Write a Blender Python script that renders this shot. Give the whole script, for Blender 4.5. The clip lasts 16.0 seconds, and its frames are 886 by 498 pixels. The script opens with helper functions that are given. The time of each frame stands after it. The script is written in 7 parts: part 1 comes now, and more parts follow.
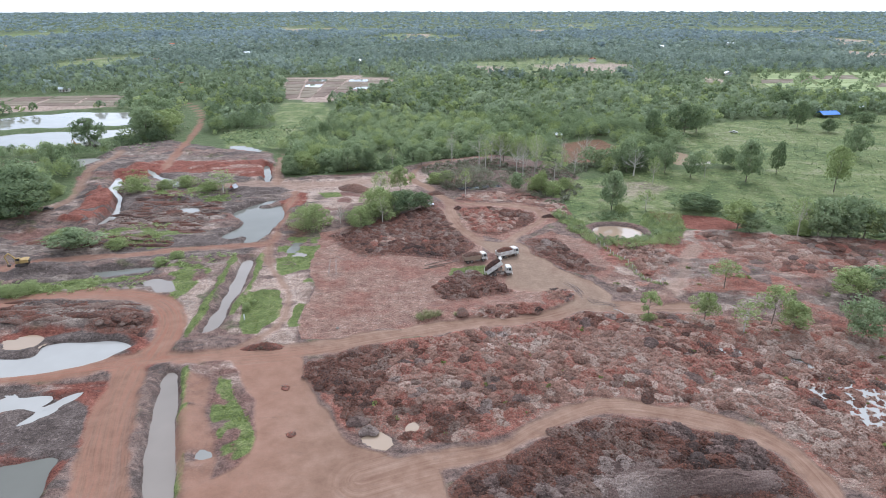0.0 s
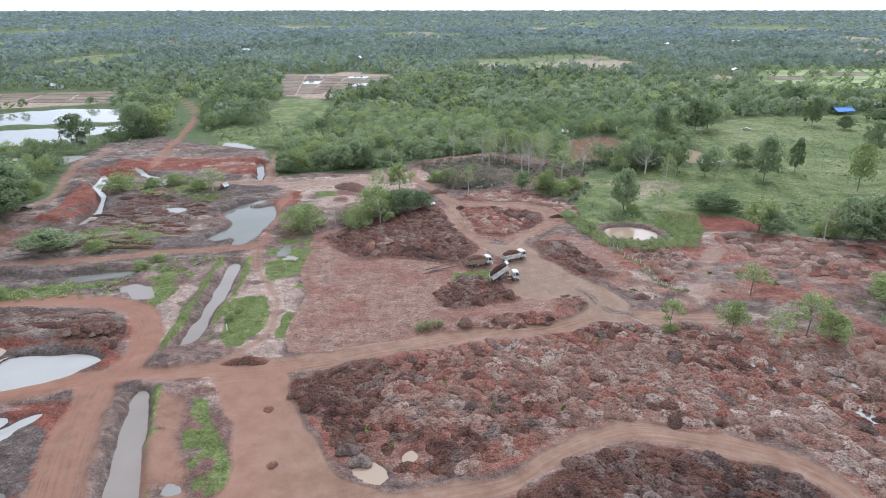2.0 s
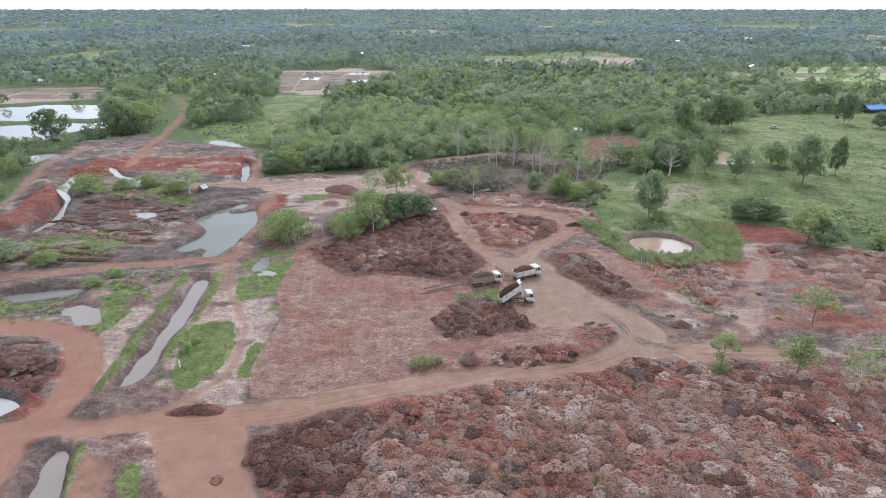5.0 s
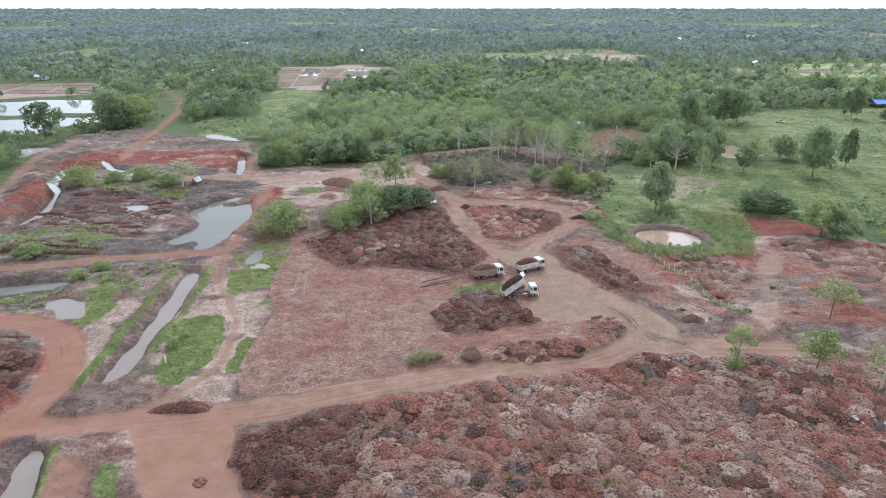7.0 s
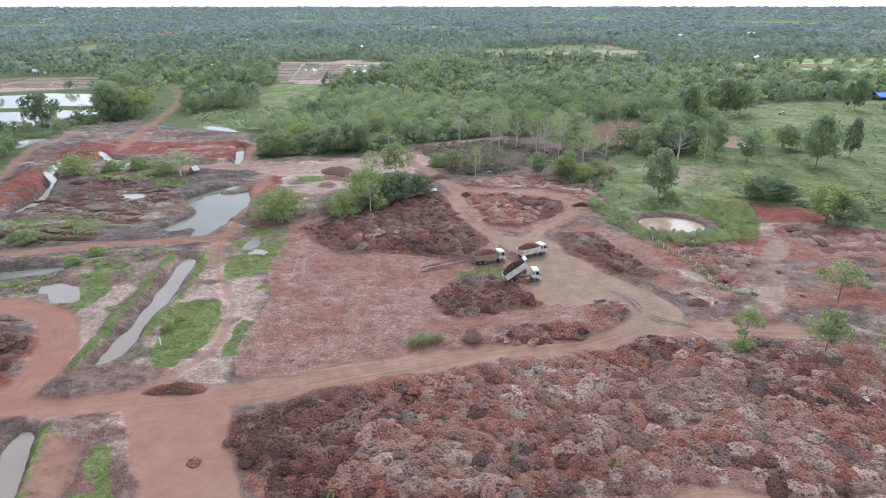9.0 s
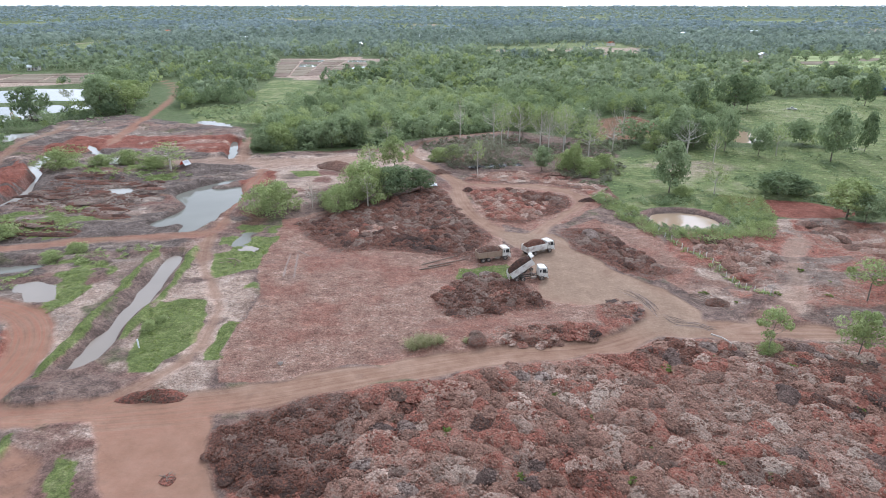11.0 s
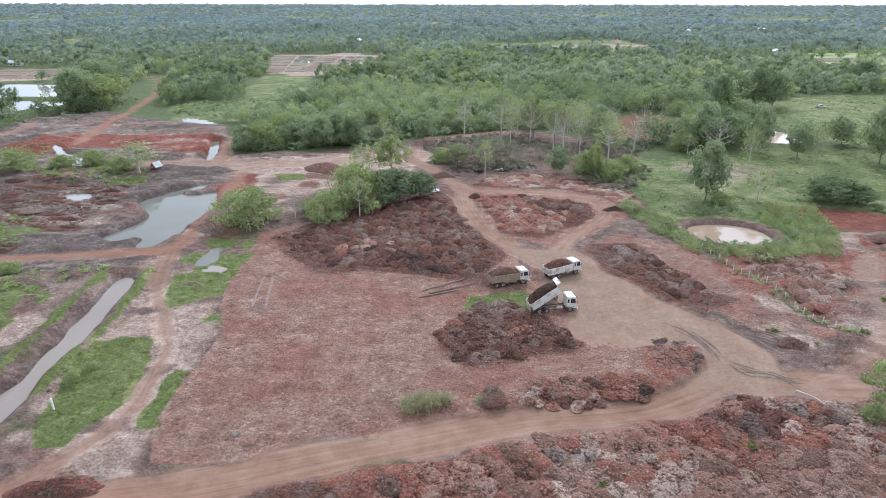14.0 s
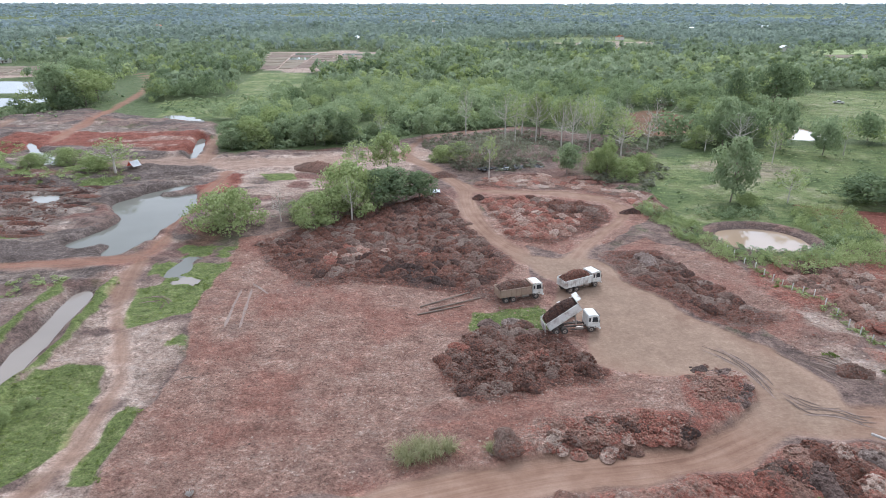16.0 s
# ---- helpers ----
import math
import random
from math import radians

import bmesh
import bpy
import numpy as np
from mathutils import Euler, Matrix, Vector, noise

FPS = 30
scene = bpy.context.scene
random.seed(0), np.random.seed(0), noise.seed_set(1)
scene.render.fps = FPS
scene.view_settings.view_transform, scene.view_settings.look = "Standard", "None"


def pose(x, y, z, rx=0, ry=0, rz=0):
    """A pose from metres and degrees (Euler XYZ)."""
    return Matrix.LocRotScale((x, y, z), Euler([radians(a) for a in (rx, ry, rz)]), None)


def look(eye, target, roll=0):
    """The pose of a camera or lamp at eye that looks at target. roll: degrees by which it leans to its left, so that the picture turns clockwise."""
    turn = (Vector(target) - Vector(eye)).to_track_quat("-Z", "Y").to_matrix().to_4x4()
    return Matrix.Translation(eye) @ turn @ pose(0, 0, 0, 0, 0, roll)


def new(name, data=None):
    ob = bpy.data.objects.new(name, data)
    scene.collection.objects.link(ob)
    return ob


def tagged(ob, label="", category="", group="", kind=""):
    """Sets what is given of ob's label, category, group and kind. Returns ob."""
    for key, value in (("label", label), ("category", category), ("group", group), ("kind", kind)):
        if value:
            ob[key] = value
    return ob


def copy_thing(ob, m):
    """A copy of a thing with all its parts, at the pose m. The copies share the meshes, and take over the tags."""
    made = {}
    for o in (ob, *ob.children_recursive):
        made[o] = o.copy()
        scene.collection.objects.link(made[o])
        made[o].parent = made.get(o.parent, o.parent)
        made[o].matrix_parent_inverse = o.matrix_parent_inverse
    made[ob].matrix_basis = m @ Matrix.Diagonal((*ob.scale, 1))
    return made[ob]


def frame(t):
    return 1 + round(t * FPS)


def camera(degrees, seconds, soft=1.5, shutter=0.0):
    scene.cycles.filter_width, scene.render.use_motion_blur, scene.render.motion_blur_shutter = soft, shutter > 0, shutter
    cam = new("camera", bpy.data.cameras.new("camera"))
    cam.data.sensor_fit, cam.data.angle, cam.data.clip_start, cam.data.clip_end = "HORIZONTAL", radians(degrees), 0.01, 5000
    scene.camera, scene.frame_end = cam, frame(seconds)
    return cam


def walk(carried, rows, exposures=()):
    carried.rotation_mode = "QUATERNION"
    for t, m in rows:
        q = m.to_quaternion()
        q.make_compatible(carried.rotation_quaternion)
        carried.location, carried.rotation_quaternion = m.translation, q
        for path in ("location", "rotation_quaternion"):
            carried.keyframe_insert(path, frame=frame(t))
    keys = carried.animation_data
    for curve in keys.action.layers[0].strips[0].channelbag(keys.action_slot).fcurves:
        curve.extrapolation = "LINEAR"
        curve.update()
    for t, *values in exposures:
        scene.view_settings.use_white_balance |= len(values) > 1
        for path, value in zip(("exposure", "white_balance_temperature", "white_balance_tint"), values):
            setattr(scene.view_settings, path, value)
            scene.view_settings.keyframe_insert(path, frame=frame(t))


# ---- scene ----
# ---- the camera and its way ----
cam = camera(73, 16.0, 0.9)
walk(cam, [
    (0, look((0.07, -16.08, 76.92), (0.15, 76.64, 39.46), -0.07)),
    (0.5, look((0.11, -13.37, 75.82), (0.10, 79.34, 38.33), -0.10)),
    (1, look((0.06, -10.21, 74.74), (0.02, 82.47, 37.21), -0.08)),
    (1.5, look((0.01, -6.66, 73.75), (-0.06, 86.02, 36.19), -0.07)),
    (2, look((-0.06, -2.70, 72.72), (-0.18, 89.98, 35.16), -0.06)),
    (2.5, look((-0.18, 1.69, 71.59), (-0.34, 94.38, 34.05), -0.04)),
    (3, look((-0.17, 6.34, 70.48), (-0.40, 99.02, 32.93), -0.01)),
    (3.5, look((0.08, 11.08, 69.48), (-0.31, 103.76, 31.91), 0.00)),
    (4, look((0.42, 15.89, 68.49), (-0.18, 108.57, 30.93), -0.00)),
    (6.5, look((0.90, 27.73, 63.54), (-0.08, 120.37, 25.89), -0.01)),
    (7, look((0.86, 27.98, 62.42), (-0.10, 120.63, 24.81), -0.01)),
    (7.5, look((0.94, 28.11, 61.46), (-0.08, 120.74, 23.79), -0.01)),
    (8, look((0.99, 28.19, 60.52), (-0.08, 120.79, 22.79), -0.04)),
    (8.5, look((0.89, 28.38, 59.47), (-0.14, 120.98, 21.72), -0.04)),
    (9, look((0.73, 28.83, 58.31), (-0.24, 121.42, 20.55), -0.04)),
    (11.5, look((0.30, 39.42, 53.63), (-0.69, 132.00, 15.84), 0.02)),
    (12, look((-0.03, 43.04, 52.82), (-0.92, 135.60, 14.99), 0.06)),
    (12.5, look((-0.20, 46.92, 51.95), (-1.12, 139.47, 14.09), 0.07)),
    (13, look((-0.32, 51.02, 51.15), (-1.31, 143.56, 13.26), 0.06)),
    (13.5, look((-0.52, 55.33, 50.33), (-1.52, 147.88, 12.46), 0.09)),
    (14, look((-0.71, 59.86, 49.45), (-1.69, 152.41, 11.59), 0.11)),
    (14.5, look((-0.82, 64.25, 48.57), (-1.82, 156.81, 10.71), 0.10)),
    (15, look((-0.90, 68.06, 47.64), (-1.93, 160.61, 9.80), 0.07)),
    (15.5, look((-1.00, 71.06, 46.64), (-2.00, 163.62, 8.79), 0.05)),
    (16, look((-1.11, 73.44, 45.65), (-2.06, 165.98, 7.77), 0.04)),
], [(0, 0.70, 5750, 11), (4, 0.69, 5800, 11), (8, 0.73, 5800, 11), (16, 0.76, 5800, 11)])

# ---- sky and sun: bright thin overcast, the sun veiled ahead to the right ----
SUN_UP, SUN_TURN = 42, 14
SUN_DIR = Vector((math.sin(radians(SUN_TURN)) * math.cos(radians(SUN_UP)), math.cos(radians(SUN_TURN)) * math.cos(radians(SUN_UP)), math.sin(radians(SUN_UP))))
world = bpy.data.worlds.new("world")
scene.world = world
world.use_nodes = True
wn, wl = world.node_tree.nodes, world.node_tree.links
wn.clear()
w_out = wn.new("ShaderNodeOutputWorld")
w_bg = wn.new("ShaderNodeBackground")
w_sky = wn.new("ShaderNodeTexSky")
w_sky.sky_type = "NISHITA"
w_sky.sun_disc = False
w_sky.sun_elevation, w_sky.sun_rotation = radians(SUN_UP), radians(SUN_TURN)
w_gain = wn.new("ShaderNodeMix")
w_gain.data_type, w_gain.blend_type = "RGBA", "MULTIPLY"
w_gain.inputs["Factor"].default_value = 1.0
w_gain.inputs["B"].default_value = (0.10, 0.10, 0.10, 1)
w_cloud = wn.new("ShaderNodeTexNoise")
w_cloud.inputs["Scale"].default_value = 3.0
w_cloud.inputs["Detail"].default_value = 5.0
w_ramp = wn.new("ShaderNodeValToRGB")
w_ramp.color_ramp.elements[0].position, w_ramp.color_ramp.elements[0].color = 0.36, (0.62, 0.71, 0.80, 1)
w_ramp.color_ramp.elements[1].position, w_ramp.color_ramp.elements[1].color = 0.64, (1.12, 1.16, 1.20, 1)
w_mix = wn.new("ShaderNodeMix")
w_mix.data_type = "RGBA"
w_mix.inputs["Factor"].default_value = 0.86
wl.new(w_sky.outputs["Color"], w_gain.inputs["A"])
wl.new(w_gain.outputs["Result"], w_mix.inputs["A"])
wl.new(w_cloud.outputs["Fac"], w_ramp.inputs["Fac"])
wl.new(w_ramp.outputs["Color"], w_mix.inputs["B"])
w_dir = wn.new("ShaderNodeTexCoord")
w_dot = wn.new("ShaderNodeVectorMath")
w_dot.operation = "DOT_PRODUCT"
w_dot.inputs[1].default_value = SUN_DIR
w_pow = wn.new("ShaderNodeMath")
w_pow.operation, w_pow.inputs[1].default_value = "POWER", 4.0
w_pos = wn.new("ShaderNodeMath")
w_pos.operation, w_pos.inputs[1].default_value = "MAXIMUM", 0.0
w_glow = wn.new("ShaderNodeMath")
w_glow.operation, w_glow.inputs[1].default_value, w_glow.inputs[2].default_value = "MULTIPLY_ADD", 1.4, 0.80
wl.new(w_dir.outputs["Generated"], w_dot.inputs[0])
wl.new(w_dot.outputs["Value"], w_pos.inputs[0])
wl.new(w_pos.outputs[0], w_pow.inputs[0])
wl.new(w_pow.outputs[0], w_glow.inputs[0])
wl.new(w_glow.outputs[0], w_bg.inputs["Strength"])
wl.new(w_mix.outputs["Result"], w_bg.inputs["Color"])
wl.new(w_bg.outputs["Background"], w_out.inputs["Surface"])
sun = new("sun", bpy.data.lights.new("sun", "SUN"))
sun.data.energy, sun.data.angle, sun.data.color = 1.1, radians(14), (1.0, 0.97, 0.92)
sun.matrix_world = look(SUN_DIR * 400, (0, 0, 0))


# ---- materials ----
class Nodes:
    """Short hand for a node material."""

    def __init__(self, name, rough=0.9, metal=0.0, spec=0.3):
        self.mat = bpy.data.materials.new(name)
        self.mat.use_nodes = True
        self.tree = self.mat.node_tree
        self.bsdf = self.tree.nodes["Principled BSDF"]
        self.bsdf.inputs["Roughness"].default_value = rough
        self.bsdf.inputs["Metallic"].default_value = metal
        self.bsdf.inputs["Specular IOR Level"].default_value = spec

    def put(self, value, socket):
        if isinstance(value, bpy.types.NodeSocket):
            self.tree.links.new(value, socket)
        else:
            socket.default_value = value

    def node(self, kind, **values):
        n = self.tree.nodes.new(kind)
        for key, value in values.items():
            self.put(value, n.inputs[key])
        return n

    def place(self):
        return self.node("ShaderNodeNewGeometry").outputs["Position"]

    def noise(self, scale, detail=4.0, rough=0.55, vec=None, warp=0.0):
        n = self.node("ShaderNodeTexNoise", Scale=scale, Detail=detail, Roughness=rough, Distortion=warp)
        self.tree.links.new(vec or self.place(), n.inputs["Vector"])
        return n.outputs["Fac"]

    def cells(self, scale, vec=None, feature="F1", out="Distance"):
        n = self.node("ShaderNodeTexVoronoi", Scale=scale)
        n.feature = feature
        self.tree.links.new(vec or self.place(), n.inputs["Vector"])
        return n.outputs[out]

    def math(self, op, a, b=0.5, c=0.5, clamp=False):
        n = self.tree.nodes.new("ShaderNodeMath")
        n.operation, n.use_clamp = op, clamp
        for k, v in enumerate((a, b, c)):
            self.put(v, n.inputs[k])
        return n.outputs[0]

    def ramp(self, fac, *stops):
        n = self.tree.nodes.new("ShaderNodeValToRGB")
        e = n.color_ramp.elements
        while len(e) < len(stops):
            e.new(0.5)
        for el, (p, c) in zip(e, stops):
            el.position = p
            el.color = (*c, 1) if isinstance(c, tuple) else (c, c, c, 1)
        self.tree.links.new(fac, n.inputs["Fac"])
        return n.outputs["Color"]

    def mix(self, fac, a, b, blend="MIX"):
        n = self.tree.nodes.new("ShaderNodeMix")
        n.data_type, n.blend_type = "RGBA", blend
        for key, v in (("Factor", fac), ("A", a), ("B", b)):
            sock = [s for s in n.inputs if s.name == key and (key == "Factor" and s.type == "VALUE" or key != "Factor" and s.type == "RGBA")][0]
            self.put((*v, 1) if isinstance(v, tuple) and len(v) == 3 else v, sock)
        return [s for s in n.outputs if s.type == "RGBA"][0]

    def attr(self, name, out="Color"):
        n = self.tree.nodes.new("ShaderNodeAttribute")
        n.attribute_name = name
        return n.outputs[out]

    def split(self, colour):
        n = self.node("ShaderNodeSeparateColor")
        self.tree.links.new(colour, n.inputs[0])
        return n.outputs

    def bump(self, height, strength=0.5, distance=0.1):
        n = self.node("ShaderNodeBump", Strength=strength, Distance=distance)
        self.tree.links.new(height, n.inputs["Height"])
        self.tree.links.new(n.outputs["Normal"], self.bsdf.inputs["Normal"])

    def done(self, colour):
        self.put((*colour, 1) if isinstance(colour, tuple) else colour, self.bsdf.inputs["Base Color"])
        return self.mat


def edge(n, mask, breakup, width=0.16):
    """A mask whose border is broken up by noise."""
    v = n.math("ADD", mask, n.math("MULTIPLY", n.math("SUBTRACT", breakup, 0.5), 0.9))
    s = n.tree.nodes.new("ShaderNodeMapRange")
    s.interpolation_type = "SMOOTHSTEP"
    n.put(v, s.inputs["Value"])
    s.inputs["From Min"].default_value, s.inputs["From Max"].default_value = 0.5 - width, 0.5 + width
    return s.outputs[0]


def ground_material():
    n = Nodes("ground_soil", 0.95, spec=0.15)
    long = n.node("ShaderNodeVectorMath")
    long.operation = "MULTIPLY"
    n.tree.links.new(n.place(), long.inputs[0])
    long.inputs[1].default_value = (0.72, 1.05, 1.0)
    big, mid, fine = n.noise(0.03, 4), n.noise(0.22, 5, 0.65), n.noise(1.1, 6, 0.75)
    crumb = n.noise(2.4, 6, 0.85, long.outputs[0])
    clod = n.cells(1.1)
    a, b, c, e = (n.split(n.attr(k)) for k in ("cover_a", "cover_b", "cover_c", "cover_d"))
    both = n.math("ADD", n.math("MULTIPLY", mid, 0.5), n.math("MULTIPLY", fine, 0.5))
    rough3 = n.math("ADD", n.math("MULTIPLY", both, 0.55), n.math("MULTIPLY", crumb, 0.45))
    lane = n.attr("lane", "Vector")
    axes = n.node("ShaderNodeSeparateXYZ")
    n.tree.links.new(lane, axes.inputs[0])
    flat = n.node("ShaderNodeCombineXYZ", X=axes.outputs[0], Y=n.math("MULTIPLY", axes.outputs[1], 0.035))
    near = axes.outputs[2]
    streak = n.math("ADD", 0.5, n.math("MULTIPLY", near, n.math("SUBTRACT", n.noise(1.6, 4, 0.6, flat.outputs[0], 0.4), 0.5)))
    # woodland floor and rough pasture
    col = n.ramp(rough3, (0.34, (0.045, 0.065, 0.024)), (0.5, (0.095, 0.12, 0.05)), (0.64, (0.18, 0.165, 0.095)))
    tuft = n.math("ADD", n.math("MULTIPLY", n.noise(0.13, 8, 0.78), 0.6), n.math("MULTIPLY", n.noise(0.035, 5, 0.6, warp=1.0), 0.4))
    meadow = n.ramp(n.math("ADD", n.math("MULTIPLY", tuft, 0.75), n.math("MULTIPLY", rough3, 0.25)), (0.40, (0.054, 0.075, 0.027)), (0.465, (0.108, 0.138, 0.05)), (0.525, (0.172, 0.19, 0.076)), (0.60, (0.265, 0.245, 0.15)))
    col = n.mix(edge(n, b[2], both, 0.3), col, meadow)
    # dug-over ground of the workings
    works = n.ramp(n.math("ADD", n.math("MULTIPLY", rough3, 0.55), n.math("MULTIPLY", n.noise(0.5, 5, 0.7, long.outputs[0], 0.6), 0.45)), (0.36, (0.058, 0.042, 0.036)), (0.45, (0.135, 0.092, 0.077)), (0.53, (0.205, 0.137, 0.111)), (0.64, (0.29, 0.213, 0.172)))
    works = n.mix(n.ramp(n.noise(0.06, 5, 0.65), (0.55, 0.0), (0.64, 0.7)), works, n.ramp(rough3, (0.38, (0.05, 0.062, 0.025)), (0.6, (0.125, 0.14, 0.06))))
    works = n.mix(n.ramp(n.noise(0.035, 3), (0.52, 0.0), (0.62, 0.6)), works, n.ramp(rough3, (0.38, (0.10, 0.04, 0.03)), (0.6, (0.26, 0.12, 0.09))))
    col = n.mix(edge(n, c[1], both, 0.25), col, works)
    # graded field of laterite soil
    field = n.ramp(n.math("ADD", n.math("MULTIPLY", n.noise(0.35, 6, 0.75, long.outputs[0]), 0.42), n.math("MULTIPLY", crumb, 0.58)), (0.35, (0.10, 0.058, 0.045)), (0.43, (0.195, 0.108, 0.08)), (0.51, (0.27, 0.16, 0.12)), (0.58, (0.345, 0.235, 0.185)), (0.66, (0.47, 0.37, 0.305)))
    field = n.mix(n.ramp(n.noise(0.06, 5, 0.6), (0.46, 0.0), (0.6, 0.75)), field, n.mix(0.7, field, (0.22, 0.085, 0.06)))
    field = n.mix(n.ramp(n.noise(0.055, 4, 0.6, warp=1.0), (0.55, 0.0), (0.66, 0.7)), field, n.mix(0.4, field, (0.16, 0.13, 0.112)))
    col = n.mix(edge(n, c[0], both), col, field)
    # red subsoil, pale sandy soil, dark tone of peat, shores and step risers
    red = n.ramp(rough3, (0.36, (0.085, 0.029, 0.022)), (0.5, (0.20, 0.07, 0.048)), (0.64, (0.31, 0.145, 0.107)))
    col = n.mix(edge(n, a[1], both, 0.25), col, red)
    pale = n.ramp(rough3, (0.36, (0.16, 0.10, 0.077)), (0.49, (0.325, 0.228, 0.178)), (0.61, (0.50, 0.40, 0.335)))
    col = n.mix(edge(n, b[1], both, 0.25), col, pale)
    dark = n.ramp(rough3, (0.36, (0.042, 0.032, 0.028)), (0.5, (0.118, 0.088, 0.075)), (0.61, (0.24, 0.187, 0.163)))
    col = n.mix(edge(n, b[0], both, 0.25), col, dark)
    mixed, lump_h = heap_colour(n, n.noise(0.4, 2), MIXED)
    darker = heap_colour(n, n.noise(0.4, 2), DARKS)[0]
    col = n.mix(edge(n, e[0], both, 0.25), col, mixed)
    col = n.mix(edge(n, e[1], both, 0.25), col, darker)
    mud = n.ramp(n.math("ADD", n.math("MULTIPLY", n.noise(0.3, 5, 0.65, long.outputs[0]), 0.5), n.math("MULTIPLY", rough3, 0.5)), (0.38, (0.08, 0.057, 0.047)), (0.5, (0.185, 0.136, 0.11)), (0.6, (0.34, 0.27, 0.222)))
    wet = edge(n, e[2], both, 0.25)
    n.put(n.math("SUBTRACT", 0.95, n.math("MULTIPLY", wet, 0.15)), n.bsdf.inputs["Roughness"])
    col = n.mix(wet, col, mud)
    grass = n.ramp(rough3, (0.36, (0.072, 0.092, 0.03)), (0.5, (0.135, 0.16, 0.052)), (0.62, (0.225, 0.225, 0.10)))
    col = n.mix(edge(n, a[2], both, 0.2), col, grass)
    # driven tracks with ruts along them
    road = n.ramp(n.math("ADD", n.math("MULTIPLY", streak, 0.36), n.math("ADD", n.math("MULTIPLY", mid, 0.36), n.math("MULTIPLY", big, 0.28))), (0.36, (0.15, 0.082, 0.055)), (0.48, (0.222, 0.13, 0.089)), (0.6, (0.288, 0.186, 0.136)))
    road = n.mix(edge(n, c[2], both, 0.3), road, n.mix(n.ramp(streak, (0.42, 0.2), (0.58, 0.9)), road, (0.245, 0.11, 0.072)))
    smudge = n.ramp(n.noise(0.16, 6, 0.72, warp=1.6), (0.56, 0.0), (0.70, 0.55))
    road = n.mix(smudge, road, n.ramp(fine, (0.35, (0.13, 0.078, 0.056)), (0.65, (0.24, 0.15, 0.11))))
    yard = n.ramp(rough3, (0.36, (0.15, 0.096, 0.066)), (0.5, (0.225, 0.150, 0.106)), (0.62, (0.30, 0.21, 0.152)))
    road = n.mix(edge(n, n.attr("yard", "Fac"), both, 0.3), road, yard)
    worn = n.ramp(n.noise(0.3, 6, 0.75, flat.outputs[0]), (0.54, 0.0), (0.66, 0.6))
    road = n.mix(n.math("MULTIPLY", worn, near), road, n.ramp(fine, (0.35, (0.13, 0.085, 0.065)), (0.65, (0.28, 0.185, 0.14))))
    on_road = edge(n, a[0], rough3, 0.32)
    col = n.mix(on_road, col, road)
    rough = n.math("SUBTRACT", 1.0, n.math("MULTIPLY", on_road, 0.88))
    speck = n.ramp(n.noise(3.3, 6, 0.85), (0.38, 0.10), (0.47, 0.46), (0.56, 0.58), (0.65, 0.95))
    col = n.mix(n.math("MULTIPLY", rough, 0.6), col, speck, "OVERLAY")
    scuff = n.ramp(n.noise(0.62, 7, 0.8, long.outputs[0], 0.5), (0.36, 0.16), (0.46, 0.44), (0.54, 0.56), (0.63, 0.88))
    col = n.mix(n.math("MULTIPLY", rough, 0.5), col, scuff, "OVERLAY")
    h = n.math("ADD", n.math("MULTIPLY", fine, 0.6), n.math("ADD", n.math("MULTIPLY", clod, 0.25), n.math("MULTIPLY", crumb, 0.6)))
    h = n.math("ADD", n.math("MULTIPLY", h, rough), n.math("MULTIPLY", n.math("MULTIPLY", streak, on_road), 0.16))
    h = n.math("ADD", h, n.math("MULTIPLY", n.math("MULTIPLY", lump_h, e[0]), 0.8))
    n.bump(h, 1.0, 0.55)
    return n.done(col)


MIXED = ((0.0, (0.077, 0.05, 0.041)), (0.16, (0.154, 0.086, 0.066)), (0.34, (0.275, 0.10, 0.070)), (0.46, (0.285, 0.142, 0.105)), (0.58, (0.275, 0.17, 0.13)), (0.74, (0.378, 0.264, 0.209)), (0.95, (0.525, 0.396, 0.325)))
GREYS = ((0.05, (0.063, 0.045, 0.039)), (0.3, (0.115, 0.077, 0.065)), (0.5, (0.172, 0.113, 0.094)), (0.66, (0.201, 0.145, 0.122)), (0.9, (0.322, 0.248, 0.211)))
PALES = ((0.05, (0.095, 0.066, 0.053)), (0.28, (0.195, 0.11, 0.082)), (0.45, (0.275, 0.148, 0.109)), (0.6, (0.275, 0.182, 0.142)), (0.9, (0.40, 0.305, 0.245)))
DARKS = ((0.05, (0.055, 0.036, 0.03)), (0.28, (0.095, 0.054, 0.042)), (0.42, (0.165, 0.068, 0.046)), (0.52, (0.155, 0.088, 0.067)), (0.66, (0.165, 0.108, 0.085)), (0.9, (0.235, 0.17, 0.138)))


